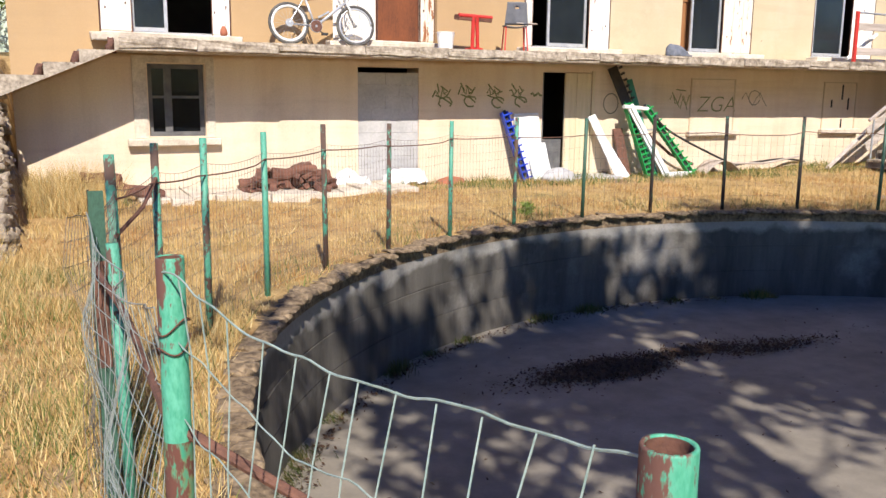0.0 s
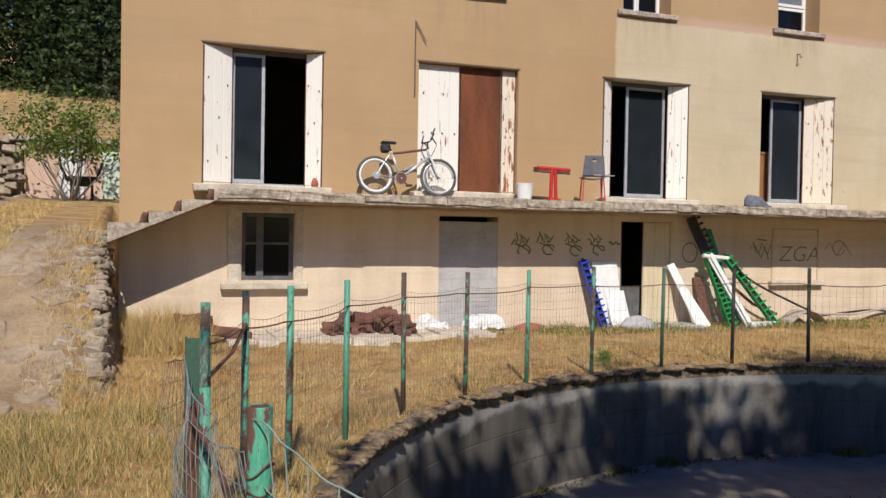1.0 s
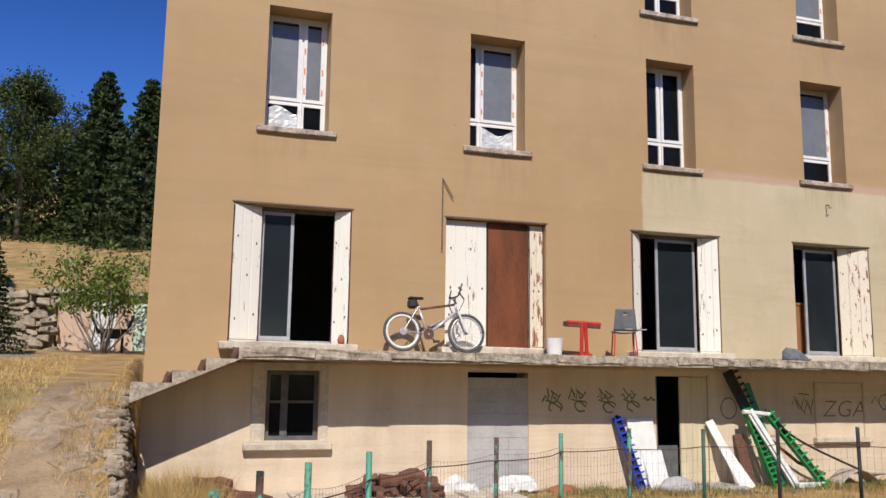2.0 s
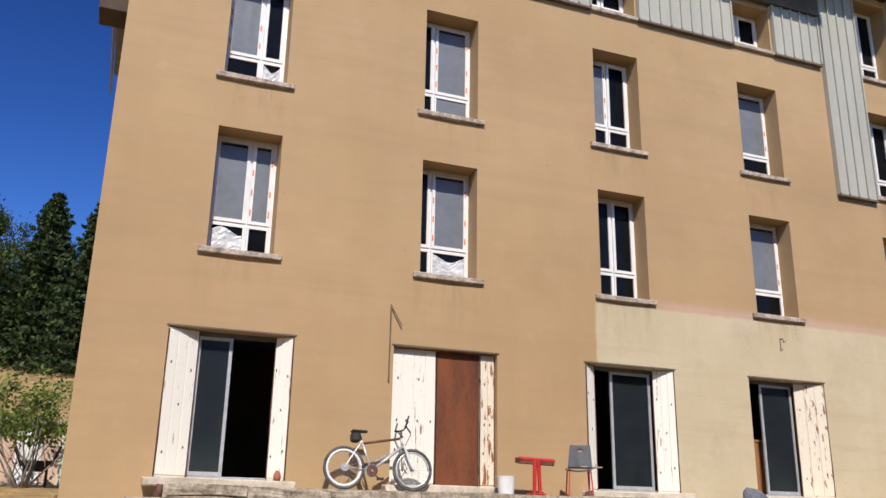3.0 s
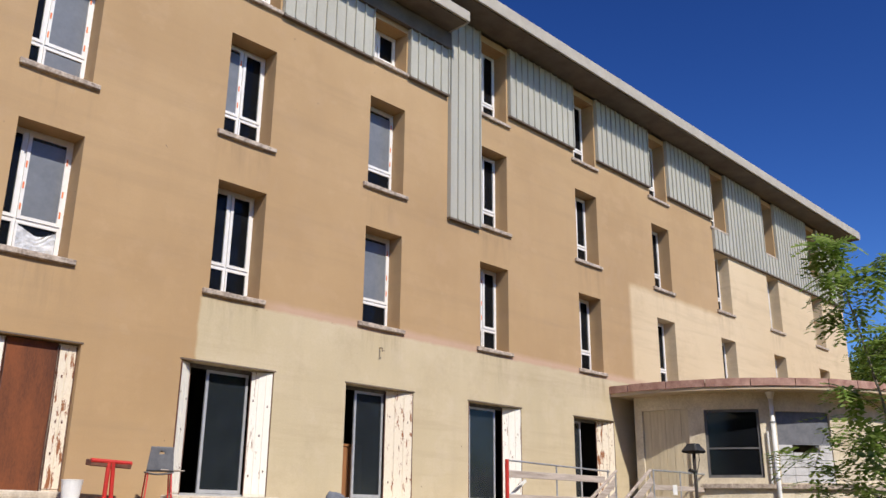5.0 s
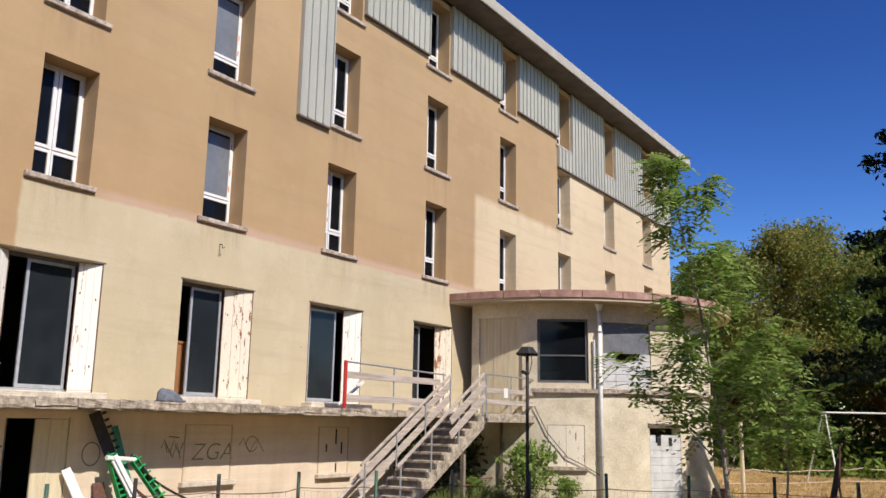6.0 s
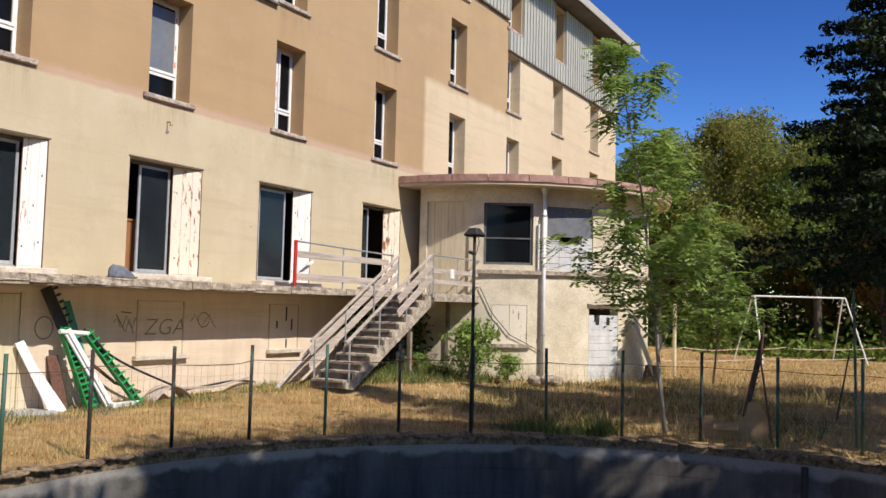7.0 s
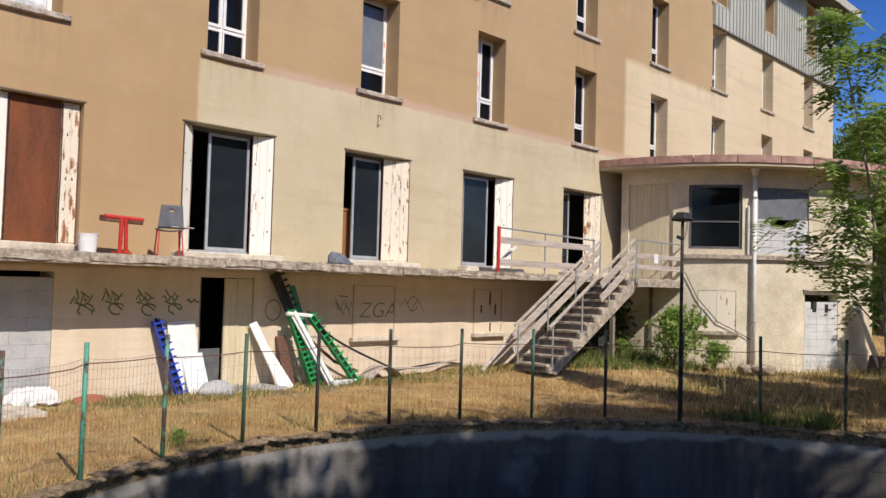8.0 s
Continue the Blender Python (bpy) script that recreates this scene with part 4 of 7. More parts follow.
walled_2 = thing("door_4", "doorway of the annex walled up with white blocks", "door", kind="structure")
u0, u1, z0, z1 = rot[4]
for r in range(9):
    z = z0 + 0.2 * r
    for k in range(3):
        a = u0 + 0.1 + (u1 - u0 - 0.2) * k / 3
        b = u0 + 0.1 + (u1 - u0 - 0.2) * (k + 1) / 3
        if r == 8 and k == 0:
            b = a + (b - a) * 0.5
        part("block", curved(a + 0.03, b - 0.03, z + 0.003, z + 0.197, RR - 0.005, RR - 0.15, 2), "pale_block", walled_2)
part("vent_hole", curved(u0 + 3, u0 + 4.5, 1.62, 1.84, RR + 0.002, RR - 0.003, 1), "black", walled_2)
part("vent_hole", curved(u0 + 8, u0 + 9.5, 1.62, 1.84, RR + 0.002, RR - 0.003, 1), "black", walled_2)
part("lintel", rough_up(curved(u0 - 0.6, u1 + 0.6, 2.09, 2.2, RR + 0.03, RR + 0.004, 6), 0.02, 5), "clad_dark", walled_2, "broken dark lintel")

porch_door = thing("door_5", "closed cream boarded double door of the annex", "door", kind="structure")
u0, u1, z0, z1 = rot[0]
n = 6
for k in range(n):
    a = u0 + (u1 - u0) * k / n
    part("board", curved(a + 0.04, a + (u1 - u0) / n - 0.04, z0 + 0.01, z1 - 0.004, RR - 0.06 - 0.006 * (k % 2), RR - 0.10, 2), "cream_board", porch_door)

pipe = thing("downpipe", "white rainwater downpipe on the curved wall", "pipe")
bm = bmesh.new()
p = ring(220.6, RR + 0.10, 0)
rod(bm, (p[0], p[1], 0.1), (p[0], p[1], 5.25), 0.055, None, 12)
part("pipe", bm, "white_board", pipe, "", True)
bm = bmesh.new()
rod(bm, (p[0], p[1], 5.2), (p[0], p[1], 5.39), 0.06, 0.12, 12)
part("hopper", bm, "white_board", pipe)
for z in (1.3, 3.2, 4.6):
    part("clip", lathe([(0.056, z), (0.072, z), (0.072, z + 0.04), (0.056, z + 0.04)], 12, p[:2]), "galv", pipe)
thin = thing("thin_pipe", "thin white pipe beside the downpipe", "pipe")
p = ring(218.9, RR + 0.06, 0)
part("pipe", rod(bmesh.new(), (p[0], p[1], 3.1), (p[0], p[1], 4.4), 0.028), "white_board", thin)


# ---- coping of the basin ----
pool_rim = thing("pool_rim", "ring of crumbling dark stone coping round the basin", "coping", kind="structure")
rng = random.Random(21)
part("mortar_bed", pierced([k * 3.0 for k in range(121)], [-0.16, -0.012], [], PR - 0.003, PR + 0.2, lambda u, d, v: (PX + d * math.cos(radians(u)), PY + d * math.sin(radians(u)), v)), "rim", pool_rim)
stone_kinds = []
for k in range(6):
    bm = bx(-0.105, 0.105, -0.045, 0.20, -0.040, 0.004, 0.012)
    rough_up(bm, 0.028, 9.0 + 2 * k, 2)
    ob = part("coping_stone", bm, "rim", pool_rim)
    stone_kinds.append(ob)
u, k = 0.0, 0
while u < 359.0:
    w = rng.uniform(0.5, 1.8)
    a = radians(u + w * 0.107 / PR * 57.3)
    m = pose(PX + (PR - 0.05) * math.cos(a), PY + (PR - 0.05) * math.sin(a), rng.uniform(-0.02, 0.018), rng.uniform(-6, 6), rng.uniform(-5, 5), u - 90 + rng.uniform(-6, 6)) @ Matrix.Diagonal((w, rng.uniform(0.75, 1.15), rng.uniform(0.8, 1.3), 1))
    if k < 6:
        ob = stone_kinds[k]
    else:
        ob = stone_kinds[k % 6].copy()
        scene.collection.objects.link(ob)
    ob.matrix_basis = m
    k += 1
    u += w * 0.222 / PR * 57.3


# ---- fence round the basin ----
def fence_post(at_, h, r, mat, label, lean=(0, 0)):
    ob = thing("fence_post", label, "post", at=(at_[0], at_[1], 0), group="fence posts round the basin")
    bm = bmesh.new()
    rod(bm, (0, 0, -0.1), (lean[0], lean[1], h), r, None, 10)
    part("tube", bm, mat, ob, "", True)
    return ob


def open_post(at_, h, r, label, foot=-0.1):
    """A cut-off tube, open at the top."""
    ob = thing("fence_post", label, "post", at=(at_[0], at_[1], 0), group="fence posts round the basin")
    bm = lathe([(r, foot), (r, h - 0.003), (r - 0.001, h), (r - 0.005, h), (r - 0.006, h - 0.003), (r - 0.006, h - 0.35)], 28)
    part("tube", bm, "post_near", ob, "", True)
    part("inner_face", lathe([(r - 0.0065, h - 0.002), (r - 0.0065, h - 0.34), (0.001, h - 0.34)], 28), "rust", ob, "rusted inside of the tube", True)
    return ob


POSTS = [(-0.95, 4.86), (-0.56, 5.36), (0.10, 6.30), (0.90, 7.16), (1.84, 7.86), (2.90, 8.50), (4.06, 8.95), (5.30, 9.18), (6.55, 9.25), (7.80, 9.10),
         (8.98, 8.75), (10.04, 8.16), (11.02, 7.42), (11.86, 6.52), (12.52, 5.48), (12.98, 4.34), (13.25, 3.14), (13.42, 2.00), (13.40, 0.82), (13.2, -0.4)]
rng = random.Random(11)
for k, p in enumerate(POSTS):
    far = k > 6
    fence_post(p, 1.40 + rng.uniform(-0.02, 0.02), 0.026, "post_dark" if far else "post", "thin dark fence post at the basin rim" if far else "thin green fence post with flaking paint", (rng.uniform(-0.02, 0.02), rng.uniform(-0.02, 0.02)))
fence_post((-1.27, 3.93), 1.40, 0.028, "post", "thin green fence post with flaking paint", (-0.02, 0.01))
old = thing("fence_post", "old rusted angle-iron post tied to the fence", "post", at=(-1.43, 2.82, 0), group="fence posts round the basin")
part("flange", bx(-0.034, 0.024, -0.004, 0.004, -0.1, 1.34), "post_dark", old)
part("flange", bx(-0.034, -0.026, 0.005, 0.05, -0.1, 1.34), "post_dark", old)
part("strap", bx(-0.03, 0.02, -0.012, -0.0045, 0.62, 1.06), "rust", old, "rusted strap")
fence_post((-1.38, 2.60), 1.16, 0.024, "post", "thin green fence post with flaking paint", (-0.02, 0.03))
near_post = open_post((-1.40, 1.11), 1.38, 0.031, "cut-off green steel tube, paint flaking to rust")
part("rusted_skin", lathe([(0.0318, 0.30), (0.0328, 0.31), (0.0328, 0.93), (0.0318, 0.96)], 24), "post_low", near_post, "rust-eaten lower length", True)
tie = thing("tie_wire", "dark wire wound round the cut-off tube", "wire", at=(-1.40, 1.11, 0))
part("coil", tube_path(bmesh.new(), [(0.036 * math.cos(a), 0.036 * math.sin(a), 1.14 + 0.008 * a + 0.012 * math.sin(2.3 * a)) for a in np.linspace(0, 15, 70)], 0.0021, 5), "rust", tie, "", True)
open_post((-1.085, -0.155), 1.385, 0.031, "short cut-off green tube with rusted open end")


def wire_mesh(name, pts, z0, z1, dx, dz, r, mat, label, sag=0.0, wave=0.0, single=False):
    """Welded wire hung from point to point; every wire has its thickness."""
    bm = bmesh.new()
    ob = thing(name, label, "fence") if single else None
    for (ax, ay), (bx_, by) in zip(pts, pts[1:]):
        L = math.hypot(bx_ - ax, by - ay)
        n = max(2, round(L / dx))

        def spot(s, z):
            d = sag * 4 * s * (1 - s)
            f = (z - z0) / (z1 - z0)
            q = Vector((ax + (bx_ - ax) * s, ay + (by - ay) * s, z - d * f))
            side = Vector((by - ay, ax - bx_, 0)).normalized()
            return q + side * wave * noise.noise(Vector((q.x * 2.1, q.y * 2.1, z * 2.3))) + Vector((0, 0, wave * 0.5 * noise.noise(Vector((q.x * 3, q.y * 3, z * 2 + 7)))))

        rows = max(2, round((z1 - z0) / dz))
        steps = 4 if wave == 0 else n * (4 if single else 1)
        for k in range(rows + 1):
            z = z0 + (z1 - z0) * k / rows
            way = [spot(s / steps, z) for s in range(steps + 1)]
            if single:
                part("line_wire", tube_path(bmesh.new(), [p + Vector((0, 0, 0.016 * noise.noise(p * 11))) for q, p in enumerate(way)], r * (1.3 if k == rows else 1), 5), mat, ob)
            else:
                tube_path(bm, way, r * (1.5 if k == rows else 1), 4)
        for k in range(n + 1):
            way = [spot(k / n + (0.25 / n * noise.noise(Vector((k * 3.1, j * 0.7, 2))) if single else 0), z0 + (z1 - z0) * j / 6) for j in range(7)] if wave else [spot(k / n, z0), spot(k / n, z1)]
            if single:
                part("stay_wire", tube_path(bmesh.new(), way, r, 5), mat, ob)
            else:
                tube_path(bm, way, r, 4)
    if single:
        return ob
    me = bpy.data.meshes.new(name)
    bm.to_mesh(me)
    bm.free()
    me.materials.append(M[mat])
    return tagged(new(name, me), label, "fence", kind="stuff")


ringp = [(-1.47, 2.82), (-1.27, 3.93)] + POSTS
wire_mesh("wire_fence", ringp[:9], 0.06, 1.22, 0.06, 0.11, 0.0014, "wire_far", "thin welded wire fence strung between the posts", 0.04, 0.012)
wire_mesh("wire_fence", ringp[8:], 0.06, 1.15, 0.10, 0.16, 0.0014, "wire_far", "thin welded wire fence strung between the posts", 0.04, 0.012)
wire_mesh("sagging_wire", [(-1.40, 1.11), (-1.10, -0.13)], 0.35, 1.345, 0.10, 0.16, 0.0017, "wire_green", "loose pale green wire netting between the cut-off tubes", 0.05, 0.09, True)
wire_mesh("sagging_wire", [(-1.49, 2.80), (-1.43, 1.12)], 0.06, 1.25, 0.06, 0.11, 0.0016, "wire", "crumpled wire netting between old posts", 0.10, 0.10)
wire_mesh("sagging_wire", [(-1.53, 2.86), (-1.30, 3.95)], 0.06, 1.22, 0.06, 0.10, 0.0017, "wire_far", "crumpled wire netting between old posts", 0.04, 0.10)
cable = thing("fence_cable", "dark twisted tension cable along the fence", "cable")
bm = bmesh.new()
line = []
for (ax, ay), (bx_, by) in zip(ringp[1:], ringp[2:]):
    zz = 1.16
    for s in range(6):
        q = s / 6
        line.append((ax + (bx_ - ax) * q, ay + (by - ay) * q - 0.03, zz - 0.07 * q * (1 - q) + 0.02 * math.sin(ax * 3)))
part("strand", tube_path(bm, line, 0.006, 5), "rust", cable)
brace = thing("fence_brace", "rusted steel brace bar slanting down into the basin", "bar")
part("bar", rod(bmesh.new(), (-1.385, 1.10, 0.98), (-0.62, 0.55, 0.50), 0.014, None, 8), "rust", brace)
rail = thing("fence_brace", "bent rusted rail tied between old posts", "bar")
part("bar", tube_path(bmesh.new(), [(-1.46, 2.80, 1.05), (-1.40, 2.2, 0.98), (-1.395, 1.15, 0.93)], 0.012, 7), "rust", rail)
rail = thing("fence_brace", "bent rusted rail tied between posts", "bar")
part("bar", tube_path(bmesh.new(), [(-1.28, 3.90, 0.98), (-1.08, 4.45, 1.05), (-0.95, 4.84, 1.18)], 0.012, 7), "rust", rail)

# ---- wooden stair to the annex ----
stair = thing("outdoor_stair", "weathered concrete stair with grey board railings", "stair")
X0, X1, YN, YF, Z0, Z1 = 14.35, 17.90, 10.90, 11.90, 0.22, 2.36
n = 12
for k in range(n):
    x = X0 + (X1 - X0) * k / n
    z = Z0 + (Z1 - Z0) * (k + 1) / n
    part("tread", bx(x - 0.02, x + 0.29, YN + 0.07, YF - 0.07, z - 0.055, z, 0.008), "slab", stair)
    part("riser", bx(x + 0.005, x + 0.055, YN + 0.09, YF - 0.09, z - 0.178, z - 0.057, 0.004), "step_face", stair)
for y in (YN, YF - 0.05):
    yc = y + (0.015 if y < 11.5 else -0.015)
    bm = bmesh.new()
    dz = (Z1 - Z0) / (X1 - X0)
    pr = [(X0 + 0.30, Z0 - 0.05)]
    for k in range(12):
        sx, sz = X0 + (X1 - X0) * k / 12, Z0 + (Z1 - Z0) * k / 12
        pr += [(sx + 0.02, sz), (sx + 0.02, sz + 0.118)]
    pr += [(X1, Z1 - 0.06), (X1, Z1 - 0.34)]
    a = [bm.verts.new((x, yc, z)) for x, z in pr]
    b = [bm.verts.new((x, yc + 0.05, z)) for x, z in pr]
    bm.faces.new(a)
    bm.faces.new(list(reversed(b)))
    for i in range(len(pr)):
        j = (i + 1) % len(pr)
        bm.faces.new((a[i], a[j], b[j], b[i]))
    part("stringer", bm, "slab", stair, "stepped concrete side")
    slope = lambda s, h: (X0 + (X1 - X0) * s, y + 0.025, Z0 + (Z1 - Z0) * s + h)
    ang = -math.degrees(math.atan(dz))
    L = math.hypot(X1 - X0, Z1 - Z0)
    for h, hh in ((0.98, 0.03), (0.74, 0.09), (0.42, 0.09)):
        m = pose(*slope(0.5, h), 0, ang, 0)
        yy = -0.03 if y < 11.5 else 0.03
        if h > 0.9:
            part("handrail", bx(-L / 2, L / 2, -0.03, 0.03, -0.028, 0.028, 0.006, m), "wood_grey", stair, "pale timber handrail")
        else:
            part("rail_board", bx(0.06 * L if y < 11.5 else -L / 2, L / 2, yy - 0.014, yy + 0.014, -hh, hh, 0.005, m), "wood_grey", stair)
    for s in (0.04, 0.36, 0.68, 0.985):
        part("post", rod(bmesh.new(), slope(s, -0.05), slope(s, 0.98), 0.02, None, 8), "galv", stair)
landing = thing("stair_landing", "concrete landing with a grey board railing before the annex", "landing")
part("slab", bx(X1 + 0.03, 20.42, YN - 0.002, SY - 0.006, Z1 - 0.16, Z1, 0.012), "slab", landing)
part("edge_beam", bx(X1 + 0.05, 20.6, YN - 0.05, YN - 0.006, Z1 - 0.20, Z1 + 0.01, 0.01), "slab", landing)
for z in (0.30, 0.58):
    part("rail_board", bx(X1 + 0.05, 20.5, YN - 0.034, YN - 0.006, Z1 + z - 0.06, Z1 + z + 0.06, 0.005), "wood_grey", landing)
part("handrail", rod(bmesh.new(), (X1, YN - 0.02, Z1 + 0.97), (20.52, YN - 0.02, Z1 + 0.97), 0.022), "galv", landing)
for x in (X1 + 0.04, 19.2, 20.5):
    part("post", rod(bmesh.new(), (x, YN - 0.02, Z1 - 0.1), (x, YN - 0.02, Z1 + 0.97), 0.02), "galv", landing)
for x in (18.2, 20.2):
    part("support", bx(x - 0.05, x + 0.05, YN + 0.75, YN + 0.85, 0.1, Z1 - 0.05), "wood_dark", landing)
part("notice", bx(18.78, 18.98, YN - 0.045, YN - 0.036, Z1 + 0.42, Z1 + 0.66), "white_board", landing, "small white board")
guard = thing("balcony_railing", "grey board railing with a red end post on the balcony edge", "railing")
part("end_post", bx(13.87, 13.94, SY + 0.01, SY + 0.07, ST, 3.42, 0.006), "red", guard, "red painted end post")
for z in (2.62, 3.12):
    part("rail_board", bx(13.95, 17.6, SY + 0.02, SY + 0.05, z - 0.075, z + 0.075, 0.005), "wood_grey", guard)
part("handrail", rod(bmesh.new(), (13.9, SY + 0.035, 3.40), (17.85, SY + 0.035, 3.32), 0.02), "galv", guard)
for x in (15.7, 17.8):
    part("post", rod(bmesh.new(), (x, SY + 0.06, ST), (x, SY + 0.06, 3.36), 0.02), "galv", guard)
part("stay", bx(-0.5, 0.5, -0.02, 0.02, -0.03, 0.03, 0, pose(14.5, SY + 0.35, 2.75, 0, -32, 0)), "white_board", guard, "slanting white stay")

lean = thing("plank", "grey plank leaning at the foot of the stair", "plank")
part("board", rod(bmesh.new(), (13.55, 12.2, 0.14), (14.75, 12.15, 1.05), 0.055, None, 4), "wood_grey", lean)

# ---- on the balcony ----
def bicycle():
    ob = thing("bicycle", "old silver mountain bike leaning on the wall", "bicycle", at=(2.66, 12.60, ST + 0.012))
    ob.matrix_world = pose(2.66, 12.60, ST + 0.012, -7, 0, 0)
    R = 0.325
    for x, nm in ((-0.545, "rear_wheel"), (0.545, "front_wheel")):
        bm = bmesh.new()
        pts = [(x + (R - 0.024) * math.cos(a), 0, R + (R - 0.024) * math.sin(a)) for a in np.linspace(0, 2 * math.pi, 33)]
        w = part(nm, tube_path(bm, pts, 0.024, 7), "tyre", ob, "dusty dark tyre", True)
        bm = bmesh.new()
        pts = [(x + (R - 0.062) * math.cos(a), 0, R + (R - 0.062) * math.sin(a)) for a in np.linspace(0, 2 * math.pi, 33)]
        part("rim", tube_path(bm, pts, 0.024 if x < 0 else 0.017, 6), "white_board" if x < 0 else "silver", w, "pale alloy rim", True)
        part("spokes", rods([((x, 0.02 * (-1) ** k, R), (x + (R - 0.07) * math.cos(k * math.pi / 9), 0, R + (R - 0.07) * math.sin(k * math.pi / 9))) for k in range(18)], 0.0022, 4), "galv", w)
        part("hub", rod(bmesh.new(), (x, -0.045, R), (x, 0.045, R), 0.022), "galv", w)
    bb, seat, head, low = (-0.12, 0, 0.29), (-0.27, 0, 0.74), (0.36, 0, 0.80), (0.39, 0, 0.68)
    fr = bmesh.new()
    for a, b, r in ((bb, seat, 0.018), (bb, low, 0.024), (head, low, 0.024)):
        rod(fr, a, b, r)
    part("frame", fr, "silver", ob, "pale metal frame", True)
    part("top_tube", rod(bmesh.new(), (-0.25, 0, 0.70), head, 0.020), "scrap", ob, "brown wrapped top tube", True)
    part("bottle_cage", rods([((-0.08, -0.04, 0.42), (0.10, -0.04, 0.52)), ((-0.05, 0.04, 0.37), (0.14, 0.04, 0.47))], 0.018), "galv", ob)
    for x, z in ((-0.545, 0.325), (-0.12, 0.29)):
        part("sprocket", rod(bmesh.new(), (x, -0.055, z), (x, -0.035, z), 0.062 if x < -0.3 else 0.10, None, 16), "galv", ob, "dull sprocket")
    for y in (-0.2, 0.2):
        part("brake_lever", rod(bmesh.new(), (0.38, y, 0.95), (0.46, y * 0.9, 0.86), 0.012), "black", ob, "black brake lever")
    part("shifter", rod(bmesh.new(), (0.40, -0.08, 0.97), (0.47, -0.05, 1.06), 0.012), "black", ob)
    part("brake_cable", tube_path(bmesh.new(), [(0.42, -0.12, 0.96), (0.50, -0.08, 0.86), (0.44, -0.03, 0.72), (0.41, 0, 0.66)], 0.006, 5), "black", ob)
    st = bmesh.new()
    for y in (-0.05, 0.05):
        rod(st, (bb[0], y * 0.4, bb[2]), (-0.545, y, R), 0.009)
        rod(st, (seat[0], y * 0.4, seat[2]), (-0.545, y, R), 0.008)
    part("rear_stays", st, "bike_paint", ob)
    fk = bmesh.new()
    for y in (-0.055, 0.055):
        rod(fk, (0.40, y, 0.66), (0.545, y, R), 0.020)
    rod(fk, (0.40, -0.06, 0.66), (0.40, 0.06, 0.66), 0.016)
    part("fork", fk, "white_board", ob, "pale suspension fork")
    part("seat_post", rod(bmesh.new(), seat, (-0.31, 0, 0.86), 0.013), "black", ob)
    bm = bx(-0.44, -0.18, -0.065, 0.065, 0.86, 0.90, 0.015)
    for v in bm.verts:
        v.co.y *= 1.0 - 0.65 * max(0, (v.co.x + 0.36) / 0.18)
    part("saddle", bm, "black", ob, "black saddle")
    part("saddle_bag", bx(-0.45, -0.30, -0.065, 0.065, 0.71, 0.855, 0.03), "black", ob)
    part("stem", rod(bmesh.new(), head, (0.37, 0, 0.93), 0.016), "black", ob)
    part("handlebar", tube_path(bmesh.new(), [(0.36, -0.28, 0.97), (0.39, -0.15, 0.95), (0.41, 0, 0.94), (0.39, 0.15, 0.95), (0.36, 0.28, 0.97)], 0.013), "black", ob, "black handlebar")
    for y in (-0.27, 0.27):
        part("bar_end", rod(bmesh.new(), (0.36, y, 0.97), (0.40, y * 1.04, 1.10), 0.012), "black", ob)
    chain_ring = part("chain_ring", lathe([(0.02, -0.004), (0.09, -0.004), (0.09, 0.004), (0.02, 0.004)], 20), "rust", ob)
    chain_ring.matrix_local = pose(bb[0], -0.06, bb[2], 90, 0, 0)
    part("crank", rods([(bb, (-0.02, -0.09, 0.16)), (bb, (-0.22, 0.09, 0.42))], 0.011), "black", ob)
    part("pedal", bx(-0.06, 0.03, -0.17, -0.09, 0.14, 0.17), "black", ob)
    return ob


bicycle()
bucket = thing("bucket", "white plastic bucket standing on the balcony", "bucket", at=(4.70, 12.42, ST + 0.01))
part("shell", lathe([(0.001, 0), (0.12, 0), (0.145, 0.26), (0.15, 0.26), (0.15, 0.275), (0.138, 0.275), (0.115, 0.01), (0.001, 0.01)], 24), "white_frame", bucket)
part("handle", tube_path(bmesh.new(), [(0.15 * math.cos(a), -0.03 - 0.02 * math.sin(a), 0.25 - 0.10 * math.sin(a)) for a in np.linspace(0, math.pi, 9)], 0.004, 5), "galv", bucket)
desk = thing("broken_table", "red steel table leg with a broken board top", "table", at=(5.22, 12.45, ST + 0.01))
part("board", bx(-0.33, 0.30, -0.05, 0.14, 0.47, 0.56, 0.012, pose(0, 0, 0, 6, 2, 0)), "scrap", desk, "brown broken board")
part("top_bar", rod(bmesh.new(), (-0.31, -0.09, 0.555), (0.32, -0.08, 0.535), 0.032, None, 8), "red", desk, "red steel bar")
for x in (-0.035, 0.03):
    part("leg", rod(bmesh.new(), (x, -0.09, 0.55), (x * 1.6 + 0.02, -0.06, 0.0), 0.034, 0.032, 8), "red", desk, "red steel leg")
part("foot", bx(-0.10, 0.12, -0.16, 0.10, 0.0, 0.03, 0.008), "red", desk)

chair = thing("school_chair", "grey plastic school chair with red steel legs", "chair", at=(6.02, 12.42, ST + 0.01), turn=158)
bm = bmesh.new()
bmesh.ops.create_grid(bm, x_segments=10, y_segments=10, size=0.5)
gone = [f for f in bm.faces if (f.calc_center_median().x) ** 2 + (f.calc_center_median().y - 0.25) ** 2 < 0.012]
bmesh.ops.delete(bm, geom=gone, context="FACES")
for v in bm.verts:
    s, t = v.co.x, v.co.y + 0.5
    v.co = Vector((s * (0.40 - 0.07 * t), 0.17 + 0.05 * t - 0.10 * s * s, 0.44 + 0.36 * t))
bmesh.ops.solidify(bm, geom=bm.faces[:], thickness=0.012)
part("backrest", bm, "grey_plastic", chair, "grey shell with a grip hole", True)
bm = bmesh.new()
